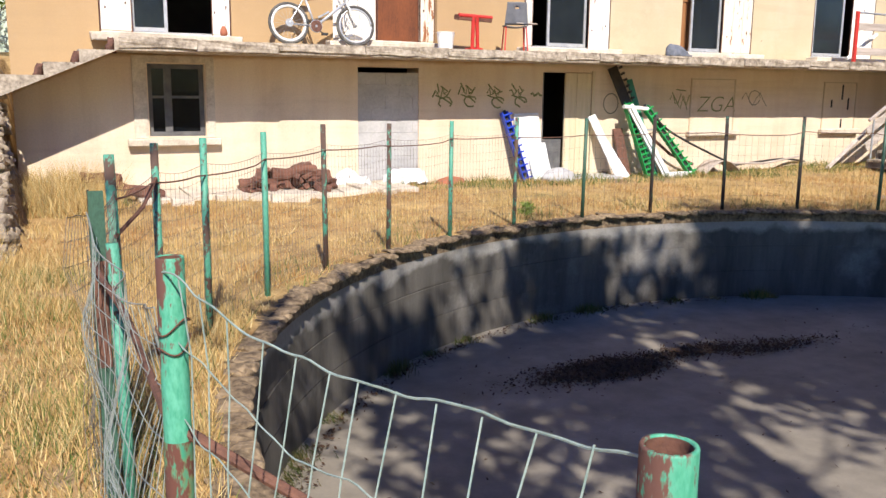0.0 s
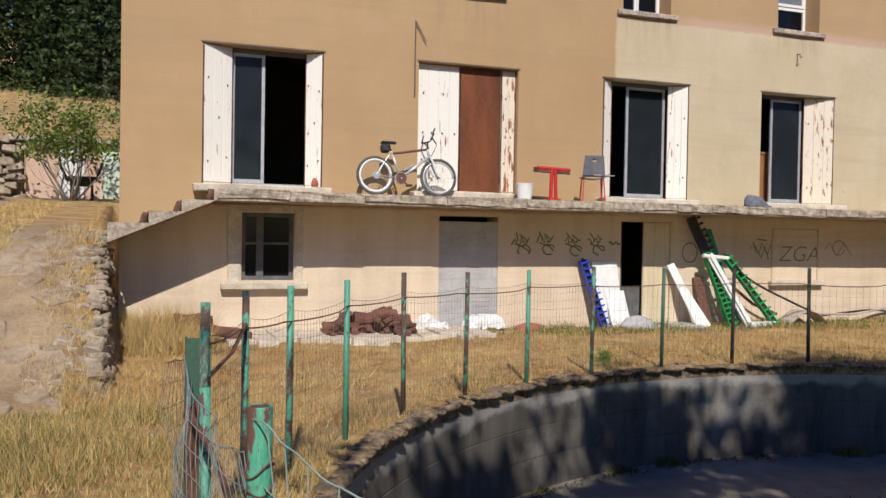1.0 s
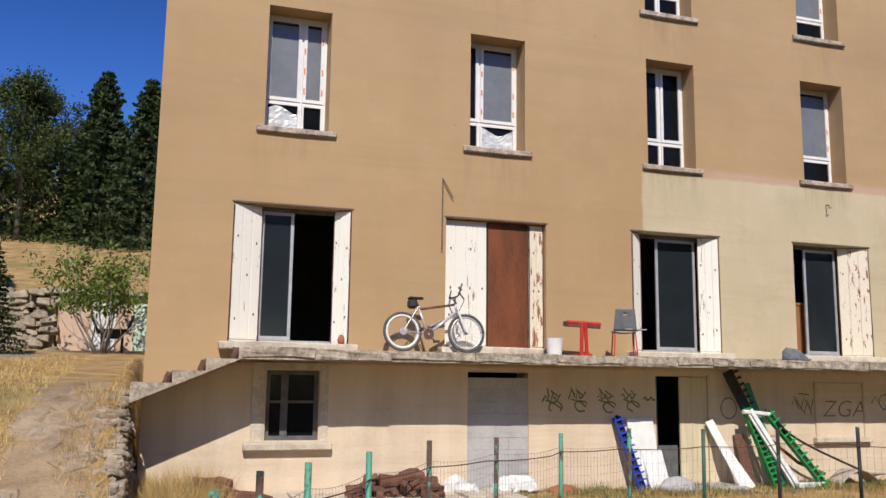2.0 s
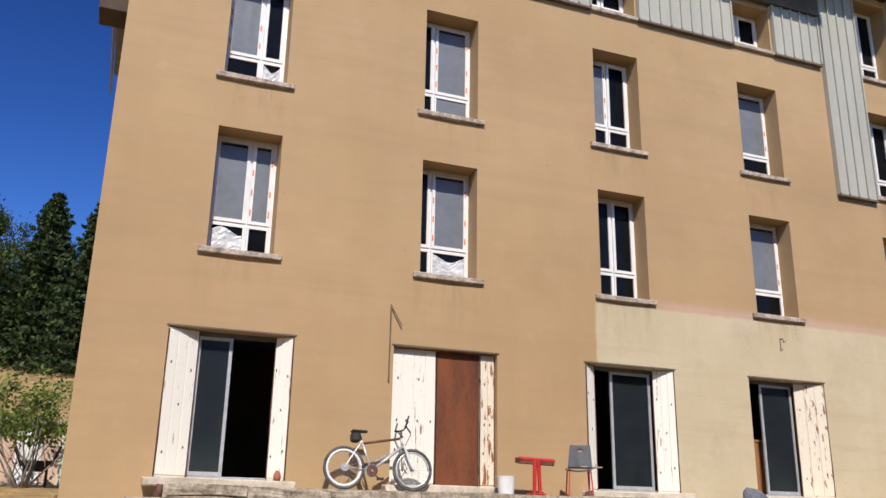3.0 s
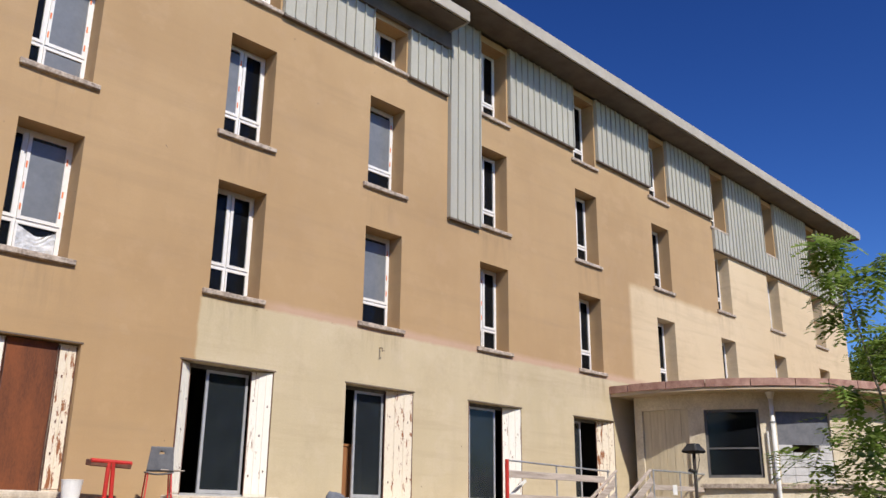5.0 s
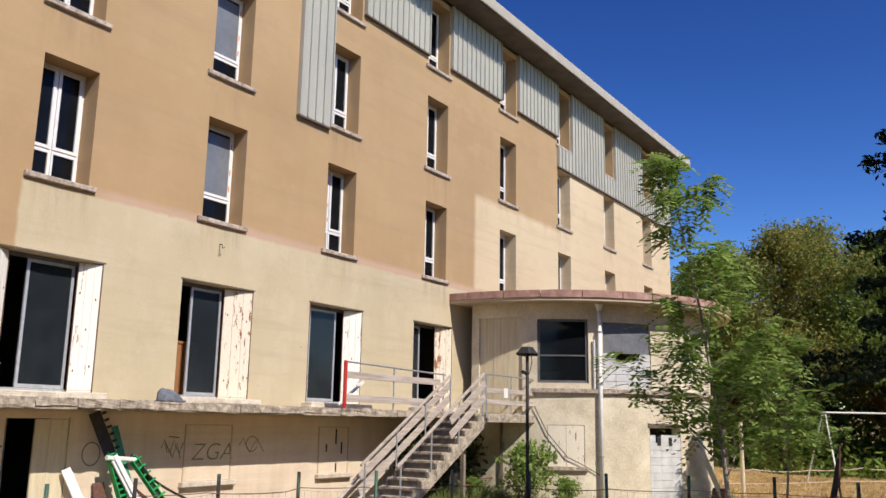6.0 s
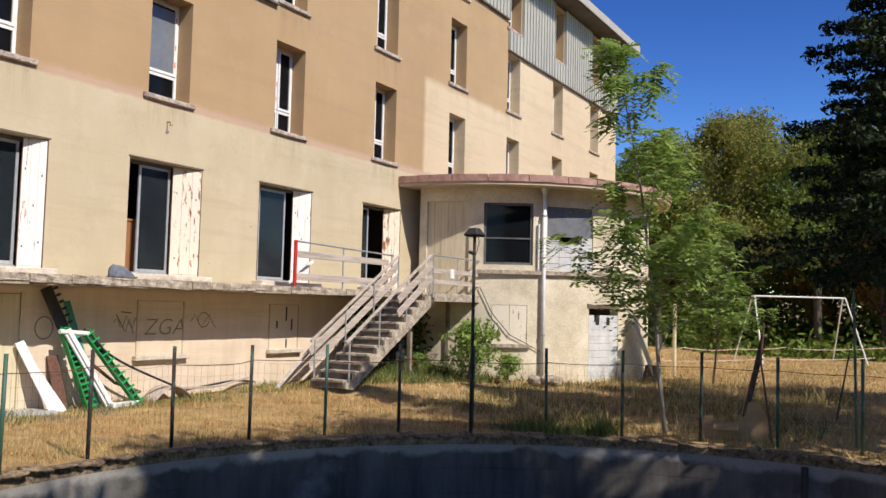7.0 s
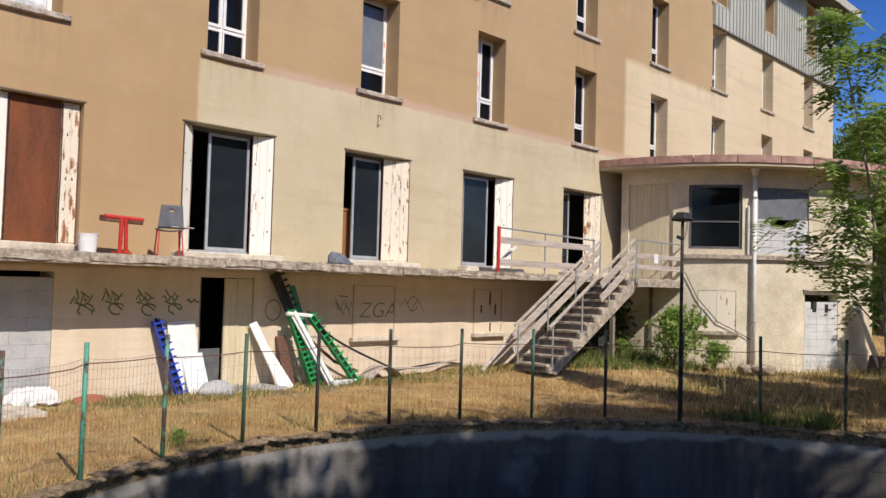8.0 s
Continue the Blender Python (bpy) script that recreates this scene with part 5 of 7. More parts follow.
bmesh.ops.create_grid(bm, x_segments=8, y_segments=8, size=0.5)
for v in bm.verts:
    s, t = v.co.x, v.co.y
    v.co = Vector((s * 0.40, t * 0.38, 0.43 - 0.03 * (1 - 4 * s * s) + (0.02 if t < -0.4 else 0)))
bmesh.ops.solidify(bm, geom=bm.faces[:], thickness=0.012)
part("seat", bm, "grey_plastic", chair, "", True)
for x in (-0.17, 0.17):
    part("leg", rod(bmesh.new(), (x, 0.15, 0.41), (x * 1.15, 0.22, 0.0), 0.012), "red", chair, "red steel leg")
    part("leg", rod(bmesh.new(), (x, -0.15, 0.41), (x * 1.15, -0.20, 0.0), 0.012), "red", chair, "red steel leg")
    part("side_tube", rod(bmesh.new(), (x, -0.16, 0.405), (x, 0.16, 0.405), 0.012), "red", chair)
tray = thing("board_scrap", "small pale board lying on the chair", "board", at=(6.15, 12.36, ST + 0.46))
part("board", bx(-0.2, 0.2, -0.14, 0.14, 0, 0.018, 0.004), "wood_grey", tray)
cloth = thing("tarpaulin", "crumpled grey tarpaulin on the balcony edge", "tarpaulin", at=(9.55, 12.35, ST + 0.005))
bm = bmesh.new()
bmesh.ops.create_icosphere(bm, subdivisions=4, radius=1.0)
for v in bm.verts:
    v.co = Vector((v.co.x * 0.30, v.co.y * 0.16, max(0.0, v.co.z * 0.15 * (1.3 - v.co.x)))) + 0.05 * noise.noise_vector(v.co * 2.5)
    v.co.z = max(v.co.z, 0.0)
part("sheet", bm, "grey_cloth", cloth, "", True)
wood = thing("wooden_screen", "orange slatted wooden screen inside the window", "screen", at=(10.65, 13.46, 2.30))
for k in range(6):
    part("slat", bx(-0.4 + 0.13 * k, -0.4 + 0.13 * k + 0.115, 0, 0.03, 0.01, 1.25, 0.005), "orange_wood", wood)
part("cap_rail", bx(-0.42, 0.38, -0.02, 0.05, 1.252, 1.30), "orange_wood", wood)
jar = thing("jar", "small dark jar standing on the threshold", "jar", at=(1.16, 12.86, F0 + 0.004))
part("body", lathe([(0.001, 0), (0.05, 0), (0.06, 0.05), (0.045, 0.11), (0.03, 0.12), (0.03, 0.14), (0.001, 0.14)], 14), "terracotta", jar, "", True)
br = thing("wall_bracket", "thin rusted rod bracket on the wall", "bracket")
part("rod", rod(bmesh.new(), (2.87, FY - 0.04, 5.40), (2.87, FY - 0.04, 4.15), 0.012), "clad_dark", br)
part("stay", rod(bmesh.new(), (2.87, FY - 0.04, 5.39), (3.06, FY - 0.05, 5.06), 0.010), "clad_dark", br)
for x, z in ((11.0, 5.55),):
    hook = thing("wall_hook", "bent dark hook in the plaster", "hook")
    part("rod", tube_path(bmesh.new(), [(x, FY, z), (x - 0.02, FY - 0.10, z - 0.02), (x - 0.05, FY - 0.14, z - 0.10), (x + 0.02, FY - 0.12, z - 0.07)], 0.012, 6), "clad_dark", hook)


# ---- spray paint on the basement wall ----
def scrawl(name, strokes, r, mat, label):
    ob = thing(name, label, "graffiti")
    for s in strokes:
        pts = [(x, FY - 0.006, z) for x, z in s]
        bm = tube_path(bmesh.new(), pts, r, 6)
        for v in bm.verts:
            v.co.y = FY - 0.006 + (v.co.y - FY + 0.006) * 0.12
        part("stroke", bm, mat, ob)


rng = random.Random(31)
for cx in (4.93, 5.42, 5.98, 6.45):
    S, j = [], lambda v: rng.uniform(-v, v)
    cz = 1.68 + j(0.03)
    S.append([(cx - 0.18 + 0.045 * k + j(0.02), cz + 0.05 + 0.08 * math.sin(k * 2.2 + cx) + j(0.03)) for k in range(8)])
    t0 = j(1.0)
    S.append([(cx + 0.06 + (0.13 + j(0.015)) * math.cos(a), cz - 0.12 + (0.09 + j(0.015)) * math.sin(a)) for a in np.linspace(t0, t0 + 4.9, 11)])
    S.append([(cx - 0.12 + j(0.04), cz + 0.20), (cx - 0.05 + j(0.03), cz + 0.06), (cx - 0.14 + j(0.03), cz), (cx + 0.05 + j(0.03), cz - 0.06), (cx + 0.16, cz - 0.14)])
    S.append([(cx + j(0.04), cz + 0.16), (cx + 0.10, cz + 0.08 + j(0.03)), (cx + 0.02, cz + 0.02)])
    scrawl("graffiti", S, 0.0145, "graffiti", "green sprayed squiggle on the wall")
scrawl("graffiti", [[(6.72 + 0.04 * k, 1.68 + 0.03 * math.sin(k * 2)) for k in range(7)]], 0.02, "graffiti", "faded green spray mark on the wall")
scrawl("graffiti", [[(8.52 + 0.17 * math.cos(a), 1.52 + 0.19 * math.sin(a)) for a in np.linspace(0, 6.6, 20)]], 0.013, "graffiti_grey", "faint sprayed ring on the wall")
scrawl("graffiti", [[(9.95 + 0.07 * k, 1.60 + 0.13 * math.sin(k * 1.9)) for k in range(9)], [(10.0, 1.75), (10.2, 1.45)], [(10.1, 1.8), (10.35, 1.78)], [(10.22, 1.42), (10.30, 1.68), (10.40, 1.40)]], 0.012, "graffiti", "green sprayed scribble on the wall")
scrawl("graffiti", [[(10.80 + 0.06 * k, 1.86 + 0.05 * math.sin(k * 2.4)) for k in range(7)], [(10.8, 1.80), (11.15, 1.92)]], 0.013, "graffiti", "short green sprayed scribble")
scrawl("graffiti", [[(11.85 + 0.10 * k, 1.62 + 0.14 * math.sin(k * 1.6)) for k in range(8)], [(12.2 + 0.16 * math.cos(a), 1.65 + 0.15 * math.sin(a)) for a in np.linspace(0, 6, 12)]], 0.011, "graffiti_grey", "faded sprayed scribble on the wall")
tag = thing("graffiti", "letters ZGA sprayed on the walled-up window", "graffiti")
curve = bpy.data.curves.new("letters", "FONT")
curve.body, curve.size, curve.extrude, curve.offset = "ZGA", 0.46, 0.001, -0.008
curve.shear = 0.22
tmp = new("letters", curve)
tmp.matrix_world = pose(10.62, FY - 0.016, 1.36, 90, 0, 0) @ Matrix.Diagonal((1.12, 1, 1, 1))
bpy.context.view_layer.update()
me = bpy.data.meshes.new_from_object(tmp.evaluated_get(bpy.context.evaluated_depsgraph_get()))
me.transform(tmp.matrix_world)
me.materials.clear()
me.materials.append(M["graffiti"])
bpy.data.objects.remove(tmp)
ob = new("letters", me)
ob.parent = tag


# ---- leaning against the basement wall ----
def gz(x, y):
    return float(height(x, y))


def between(a, b, up=(0, -1, 0)):
    """A frame whose z runs from a to b and whose y looks away from up."""
    a, b = Vector(a), Vector(b)
    z = (b - a).normalized()
    x = Vector(up).cross(z).normalized()
    y = z.cross(x)
    m = Matrix((x, y, z)).transposed().to_4x4()
    m.translation = a
    return m, (b - a).length


def toothed_channel(name, foot, top, w, mat, label, n=10, dark=0.0):
    """A moulded plastic channel with a row of teeth, leaning."""
    ob = thing(name, label, "plastic channel")
    m, L = between(foot, top)
    m = m @ Matrix.Rotation(math.pi, 4, "Z")
    part("back", bx(-w / 2, w / 2, 0.0, 0.02, 0, L, 0.004, m), mat, ob)
    part("side", bx(-w / 2, -w / 2 + 0.02, -0.09, -0.002, 0, L, 0.004, m), mat, ob)
    part("side", bx(w / 2 - 0.02, w / 2, -0.05, -0.002, 0, L, 0.004, m), mat, ob)
    for k in range(n):
        z = L * (k + 0.5) / n
        part("tooth", bx(-w / 2 + 0.022, w / 2 + 0.05, -0.08, -0.003, z - 0.018, z + 0.012, 0.003, m), mat, ob)
        # black plates on the back stand in for the shaded notches
        part("slot", bx(-0.01, w / 2 - 0.026, -0.006, -0.001, z + 0.018, z + L / n - 0.03, 0, m), "black", ob, "dark slot")
    return ob


g = gz(6.4, 12.5)
toothed_channel("toothed_channel", (6.44, 12.62, g), (6.12, 12.93, 1.36), 0.15, "blue", "blue plastic toothed channel leaning on the wall", 11)
toothed_channel("toothed_channel", (9.06, 12.42, gz(9, 12.4)), (8.70, 12.78, 1.56), 0.16, "green", "green toothed channel leaning on the wall", 15)
toothed_channel("toothed_channel", (9.98, 12.25, gz(10, 12.3)), (9.12, 12.72, 1.46), 0.14, "green", "bright green toothed channel leaning on a frame", 11)
dark_end = thing("toothed_channel", "dark upper length of a toothed channel", "plastic channel")
m, L = between((8.70, 12.74, 1.52), (8.44, 12.90, 2.20))
m = m @ Matrix.Rotation(math.pi, 4, "Z")
part("back", bx(-0.10, 0.10, -0.03, 0.018, 0, L, 0.004, m), "dark_plastic", dark_end)
for k in range(6):
    part("tooth", bx(0.10, 0.17, -0.08, -0.032, L * (k + 0.3) / 6, L * (k + 0.65) / 6, 0.003, m), "dark_plastic", dark_end)
slat = thing("plank", "dull green painted plank leaning on the wall", "plank")
m, L = between((9.30, 12.50, gz(9.3, 12.5)), (8.90, 12.95, 1.98))
part("board", bx(-0.06, 0.06, -0.02, 0.012, 0, L, 0.005, m), "green_dull", slat)

frame_ = thing("window_frame_loose", "old white window frame leaning on the wall", "frame")
foot, top = (9.42, 12.30, gz(9.4, 12.3) + 0.01), (8.70, 12.62, 1.50)
m, L = between(foot, top)
part("stile", bx(-0.05, 0.03, -0.03, 0.03, 0, L, 0.006, m), "white_board", frame_)
part("stile", bx(0.05, 0.09, -0.025, 0.02, 0, L * 0.96, 0.006, m), "white_board", frame_)
part("head_rail", rod(bmesh.new(), (8.55, 12.62, 1.47), (9.16, 12.66, 1.42), 0.04, None, 6), "white_board", frame_)
part("foot_rail", bx(-0.02, 0.60, -0.05, 0.05, 0, 0.09, 0.01, pose(9.36, 12.22, gz(9.4, 12.2), 0, 0, 4)), "white_board", frame_)
part("glazing_bar", bx(-0.25, 0.12, -0.02, 0.02, 0, 0.03, 0, pose(9.12, 12.56, 1.02)), "galv", frame_)
for foot, top, w, t, mat, lab in (
        ((8.42, 12.45, 0), (8.02, 12.90, 1.30), 0.17, 0.03, "white_board", "white painted board leaning on the wall"),
        ((8.62, 12.50, 0), (8.20, 12.93, 1.02), 0.13, 0.03, "white_board", "narrow white board leaning on the wall"),
        ((8.72, 12.66, 0), (8.68, 12.95, 1.05), 0.22, 0.03, "rust", "dark brown board leaning on the wall"),
        ((6.66, 12.74, 0), (6.62, 12.96, 1.34), 0.52, 0.04, "white_board", "large white sheet leaning beside the cellar door"),
        ((6.82, 12.62, 0), (6.78, 12.86, 0.80), 0.40, 0.04, "white_board", "shorter white board leaning beside the cellar door")):
    b = thing("board", lab, "board")
    f = (foot[0], foot[1], gz(foot[0], foot[1]))
    m, L = between(f, top)
    part("panel", bx(-w / 2, w / 2, -t, 0, 0, L, 0.006, m), mat, b)
rock = thing("boulder", "pale rounded boulder beside the cellar door", "boulder")
bm = bmesh.new()
bmesh.ops.create_icosphere(bm, subdivisions=3, radius=1.0)
for v in bm.verts:
    v.co = Vector((v.co.x * 0.33, v.co.y * 0.2, max(v.co.z, -0.3) * 0.17)) + 0.05 * noise.noise_vector(v.co * 1.7)
    v.co += Vector((6.95, 12.35, gz(6.95, 12.3) + 0.06))
part("stone", bm, "block", rock, "", True)
hose = thing("hose", "black hose slung from the planks to the ground", "hose")
pts = []
for s in np.linspace(0, 1, 24):
    pts.append((9.25 + 2.3 * s, 12.55 + 0.25 * s - 0.2 * math.sin(3 * s), 1.32 - 1.05 * s ** 0.62 + 0.0 * s))
for s in np.linspace(0.1, 1, 14):
    pts.append((11.55 + 2.2 * s, 12.8 - 0.15 * math.sin(5 * s), 0.27 + 0.10 * math.sin(3 * s)))
part("tube", tube_path(bmesh.new(), pts, 0.022, 7), "black", hose, "", True)
for pts, r, lab in (([(9.2, 12.7, 0.95), (9.7, 12.6, 0.55), (10.2, 12.5, 0.35)], 0.03, "rust-red bent strut"), ([(11.0, 12.7, 0.34), (12.2, 12.62, 0.30), (13.4, 12.75, 0.42)], 0.025, "pale bent strip lying by the wall")):
    o = thing("scrap_bar", lab + " among the scrap", "scrap")
    part("bar", tube_path(bmesh.new(), pts, r, 6), "scrap" if "rust" in lab else "wood_grey", o)
barrow = thing("scrap_sheet", "curved rusty sheet lying by the wall", "scrap")
bm = bmesh.new()
bmesh.ops.create_grid(bm, x_segments=12, y_segments=6, size=0.5)
for v in bm.verts:
    v.co = Vector((11.0 + v.co.x * 1.0, 12.66 + v.co.y * 0.4, gz(11, 12.6) + 0.30 * math.cos(v.co.x * 3.0) - 0.02))
bmesh.ops.solidify(bm, geom=bm.faces[:], thickness=0.01)
part("sheet", bm, "wood_grey", barrow, "", True)


def debris_log(at_, L, r, turn, tilt, label, mat="scrap"):
    ob = thing("log", label, "log", at=at_, turn=turn)
    bm = rod(bmesh.new(), (-L / 2, 0, r), (L / 2, 0, r + tilt), r, r * 0.85, 12)
    part("trunk", rough_up(bm, 0.06, 5, 2), mat, ob)
    return ob


for x, y, L, r, t, dz in ((1.60, 12.45, 0.75, 0.09, 12, 0.0), (2.25, 12.42, 0.80, 0.12, -4, 0.02), (2.05, 12.30, 0.70, 0.10, 8, 0.16)):
    debris_log((x, y, gz(x, y) + dz + 0.05), L, r, t, 0.03, "broken reddish rotten log in a heap")
heap = thing("rotten_wood", "heap of broken rotten wood by the wall", "wood heap", kind="stuff")
rng = random.Random(64)
bm = bmesh.new()
for k in range(130):
    u = rng.uniform(-1, 1)
    x, y = 2.0 + 0.72 * u, 12.38 + rng.gauss(0, 0.13)
    z = gz(x, y) + 0.05 + rng.random() * 0.42 * (1 - 0.75 * u * u) * (1 - min(1.0, abs(y - 12.4) * 2.2))
    q = rng.uniform(0.05, 0.15)
    box(bm, -q, q, -q * rng.uniform(0.2, 0.5), q * 0.3, -q * 0.2, q * rng.uniform(0.15, 0.5), 0, pose(x, y, z, rng.uniform(-40, 40), rng.uniform(-35, 35), rng.uniform(0, 180)))
part("chunks", rough_up(bm, 0.02, 14), "scrap", heap)
debris_log((-0.75, 12.3, gz(-0.75, 12.3) + 0.24), 0.55, 0.09, -8, -0.02, "broken terracotta pipe by the wall")
debris_log((-0.28, 12.15, gz(-0.28, 12.15) + 0.12), 0.70, 0.10, -10, -0.12, "broken terracotta pipe by the wall")
rng = random.Random(77)
for k in range(12):
    x, y = rng.uniform(3.0, 4.6), rng.uniform(12.55, 12.9)
    sack = thing("sack", "crumpled white sack in a rubbish heap", "sack", group="rubbish heap")
    bm = bmesh.new()
    bmesh.ops.create_icosphere(bm, subdivisions=2, radius=1.0)
    s = rng.uniform(0.08, 0.19)
    for v in bm.verts:
        v.co = Vector((v.co.x * s * 1.3, v.co.y * s, max(v.co.z, -0.2) * s * 1.2)) + 0.08 * noise.noise_vector(v.co * 2 + Vector((k, 0, 0)))
        v.co += Vector((x, y, gz(x, y) + 0.05))
    part("bag", bm, "pale_rag", sack)
mound = thing("earth_mound", "small heap of red earth by the wall", "earth")
bm = bmesh.new()
bmesh.ops.create_icosphere(bm, subdivisions=3, radius=1.0)
for v in bm.verts:
    v.co = Vector((5.0 + v.co.x * 0.3, 12.75 + v.co.y * 0.2, gz(5, 12.7) + v.co.z * 0.13)) + 0.04 * noise.noise_vector(v.co * 3)
part("earth", bm, "terracotta", mound, "", True)

# worn concrete strip along the wall
apron = thing("concrete_apron", "broken pale concrete strip along the wall", "concrete", kind="structure")
rng = random.Random(12)
x = -0.3
while x < 3.9:
    w = rng.uniform(0.25, 0.6)
    y0 = 11.75 + rng.uniform(-0.2, 0.2)
    part("slab_piece", rough_up(bx(x, x + w - 0.01, y0, 12.95, gz(x, 12) - 0.15, gz(x, 12.2) + 0.07 + rng.uniform(-0.02, 0.02), 0.01), 0.03, 3, 1), "sill_pale", apron)
    x += w
step_ = thing("door_step", "flat concrete step before the cellar door", "step")
part("slab", rough_up(bx(6.9, 8.4, 12.35, 12.99, 0.0, gz(7.6, 12.5) + 0.035, 0.01), 0.015, 3), "block", step_)

# ---- lamp, toys and clutter on the far lawn ----
lamp = thing("lamp_post", "thin dark lamp post with a tilted floodlight", "lamp", at=(11.62, 6.42, 0))
part("pole", rod(bmesh.new(), (0, 0, -0.1), (0, 0, 3.22), 0.03, 0.026, 10), "post_dark", lamp, "", True)
bm = bx(-0.16, 0.15, -0.14, 0.14, 3.20, 3.34, 0.03)
for v in bm.verts:
    if v.co.z > 3.3:
        v.co.x *= 0.6
        v.co.y *= 0.6
part("lamp_head", bm, "black", lamp, "black floodlight housing")
part("bracket", rod(bmesh.new(), (0, 0, 2.92), (-0.12, 0.02, 2.94), 0.03), "black", lamp)
part("wire", tube_path(bmesh.new(), [(0.12, 0, 3.3), (0.22, 0.03, 3.12), (0.12, 0.02, 2.95), (0.03, 0, 2.88)], 0.007, 5), "black", lamp)

swing = thing("swing_frame", "white tubular swing frame without seats", "swing")
top = [Vector((37.1, 6.5, 2.80)), Vector((39.6, 3.25, 2.80))]
along = (top[1] - top[0]).normalized()
across = Vector((-along.y, along.x, 0))
for sg in (-0.09, 0.09):
    part("top_bar", rod(bmesh.new(), top[0] + across * sg, top[1] + across * sg, 0.032, None, 8), "white_board", swing)
for k, p in enumerate(top):
    for sg in (-1, 1):
        part("leg", rod(bmesh.new(), p + across * 0.09 * sg, p + across * 1.25 * sg + along * (-0.25 if k == 0 else 0.25) - Vector((0, 0, 2.78)), 0.032, None, 8), "white_board", swing)
for f in (0.0, 0.3, 0.7, 1.0):
    p = top[0].lerp(top[1], f)
    part("link", rod(bmesh.new(), p - across * 0.058, p + across * 0.058, 0.02), "white_board", swing)
toothed_channel("toothed_channel", (17.2, 3.2, 0.0), (17.3, 2.86, 1.6), 0.22, "dark_plastic", "dark green toothed channel leaning in the lawn", 13)
stake = thing("stake", "thin dark stake slanting out of the lawn", "stake")
part("bar", rod(bmesh.new(), (17.8, 1.58, -0.05), (18.1, 1.35, 1.35), 0.022, 0.014, 7), "black", stake)
tall = thing("stake", "tall thin dark pole behind the fence", "stake")
part("bar", rod(bmesh.new(), (14.2, 0.95, -0.05), (14.2, 0.98, 2.45), 0.022, None, 8), "post_dark", tall)
bent = thing("stake", "bent thin rod beside a fence post", "stake")
part("bar", tube_path(bmesh.new(), [(13.55, 2.10, 0), (13.5, 2.18, 0.7), (13.6, 2.28, 1.3), (13.7, 2.25, 1.9)], 0.016, 6), "rust", bent)

rider = thing("play_animal", "weathered tan board rocker lying by the rim", "toy", at=(13.75, 2.75, 0.0), turn=100)
bm = bmesh.new()
prof = [(-0.55, 0), (-0.55, 0.35), (-0.42, 0.62), (-0.25, 0.62), (-0.20, 0.40), (-0.05, 0.28), (0.15, 0.26), (0.32, 0.36), (0.50, 0.36), (0.52, 0.0)]
a = [bm.verts.new((x, -0.03, z)) for x, z in prof]
b = [bm.verts.new((x, 0.03, z)) for x, z in prof]
bm.faces.new(a)
bm.faces.new(list(reversed(b)))
for i in range(len(prof)):
    j = (i + 1) % len(prof)
    bm.faces.new((a[i], a[j], b[j], b[i]))
part("panel", bm, "tan", rider, "tan cut-out panel")
part("seat_block", bx(-0.1, 0.3, -0.14, 0.14, 0.15, 0.25, 0.02), "tan", rider)
tape = thing("barrier_tape", "sagging red and white barrier tape across the lawn", "tape")
for pts in ([(24.0, 7.0, 1.05), (26, 6.6, 0.95), (29, 5.6, 0.86), (33, 4.4, 0.9)], [(33, 4.4, 0.8), (40, 2.0, 0.72), (48, -1, 0.8)], [(26, 8.2, 0.5), (30, 5, 0.52), (38, 1.5, 0.45)]):
    bm = bmesh.new()
    vs = []
    for (p, q) in zip(pts, pts[1:]):
        for s in np.linspace(0, 1, 8, endpoint=False):
            c = Vector(p).lerp(Vector(q), s)
            c.z -= 0.25 * s * (1 - s)
            vs.append((bm.verts.new(c), bm.verts.new(c + Vector((0, 0.004, 0.022)))))
    for (a, b), (c, d) in zip(vs, vs[1:]):
        bm.faces.new((a, b, d, c))
    part("strip", bm, "tape_cloth", tape)
drum = thing("barrel", "black plastic barrel under the stair landing", "barrel", at=(18.62, 12.45, gz(18.6, 12.4)))
part("shell", lathe([(0.001, 0), (0.27, 0), (0.30, 0.05), (0.31, 0.28), (0.325, 0.30), (0.325, 0.33), (0.31, 0.35), (0.31, 0.62), (0.325, 0.64), (0.325, 0.67), (0.30, 0.70), (0.28, 0.88), (0.26, 0.90), (0.25, 0.87), (0.001, 0.86)], 26), "black", drum)
bench = thing("steel_frame", "low thin steel frame under the landing", "frame")
zb = gz(20, 12.1)
part("bar", rods([((19.35, 12.0, zb + 0.45), (20.6, 12.0, zb + 0.47)), ((19.35, 12.45, zb + 0.45), (20.6, 12.45, zb + 0.47)), ((19.35, 12.0, zb + 0.45), (19.35, 12.45, zb + 0.45)), ((20.6, 12.0, zb + 0.47), (20.6, 12.45, zb + 0.47))], 0.016, 7), "rust", bench)
for x in (19.37, 20.58):
    for y in (12.02, 12.43):
        part("leg", rod(bmesh.new(), (x, y, zb - 0.03), (x, y, zb + 0.44), 0.014, None, 7), "rust", bench)
pot = thing("flower_pot", "terracotta flower pot under the landing", "pot", at=(18.92, 12.0, gz(18.9, 12)))
part("shell", lathe([(0.001, 0), (0.10, 0), (0.15, 0.24), (0.17, 0.24), (0.17, 0.30), (0.14, 0.30), (0.10, 0.05), (0.001, 0.05)], 18), "terracotta", pot)
stub = thing("stump", "low reddish tree stump in the lawn", "stump", at=(24.6, 7.2, 0.02))
part("wood", rough_up(rod(bmesh.new(), (0, 0, -0.05), (0.05, 0.03, 0.42), 0.26, 0.20, 12), 0.05, 4), "scrap", stub)
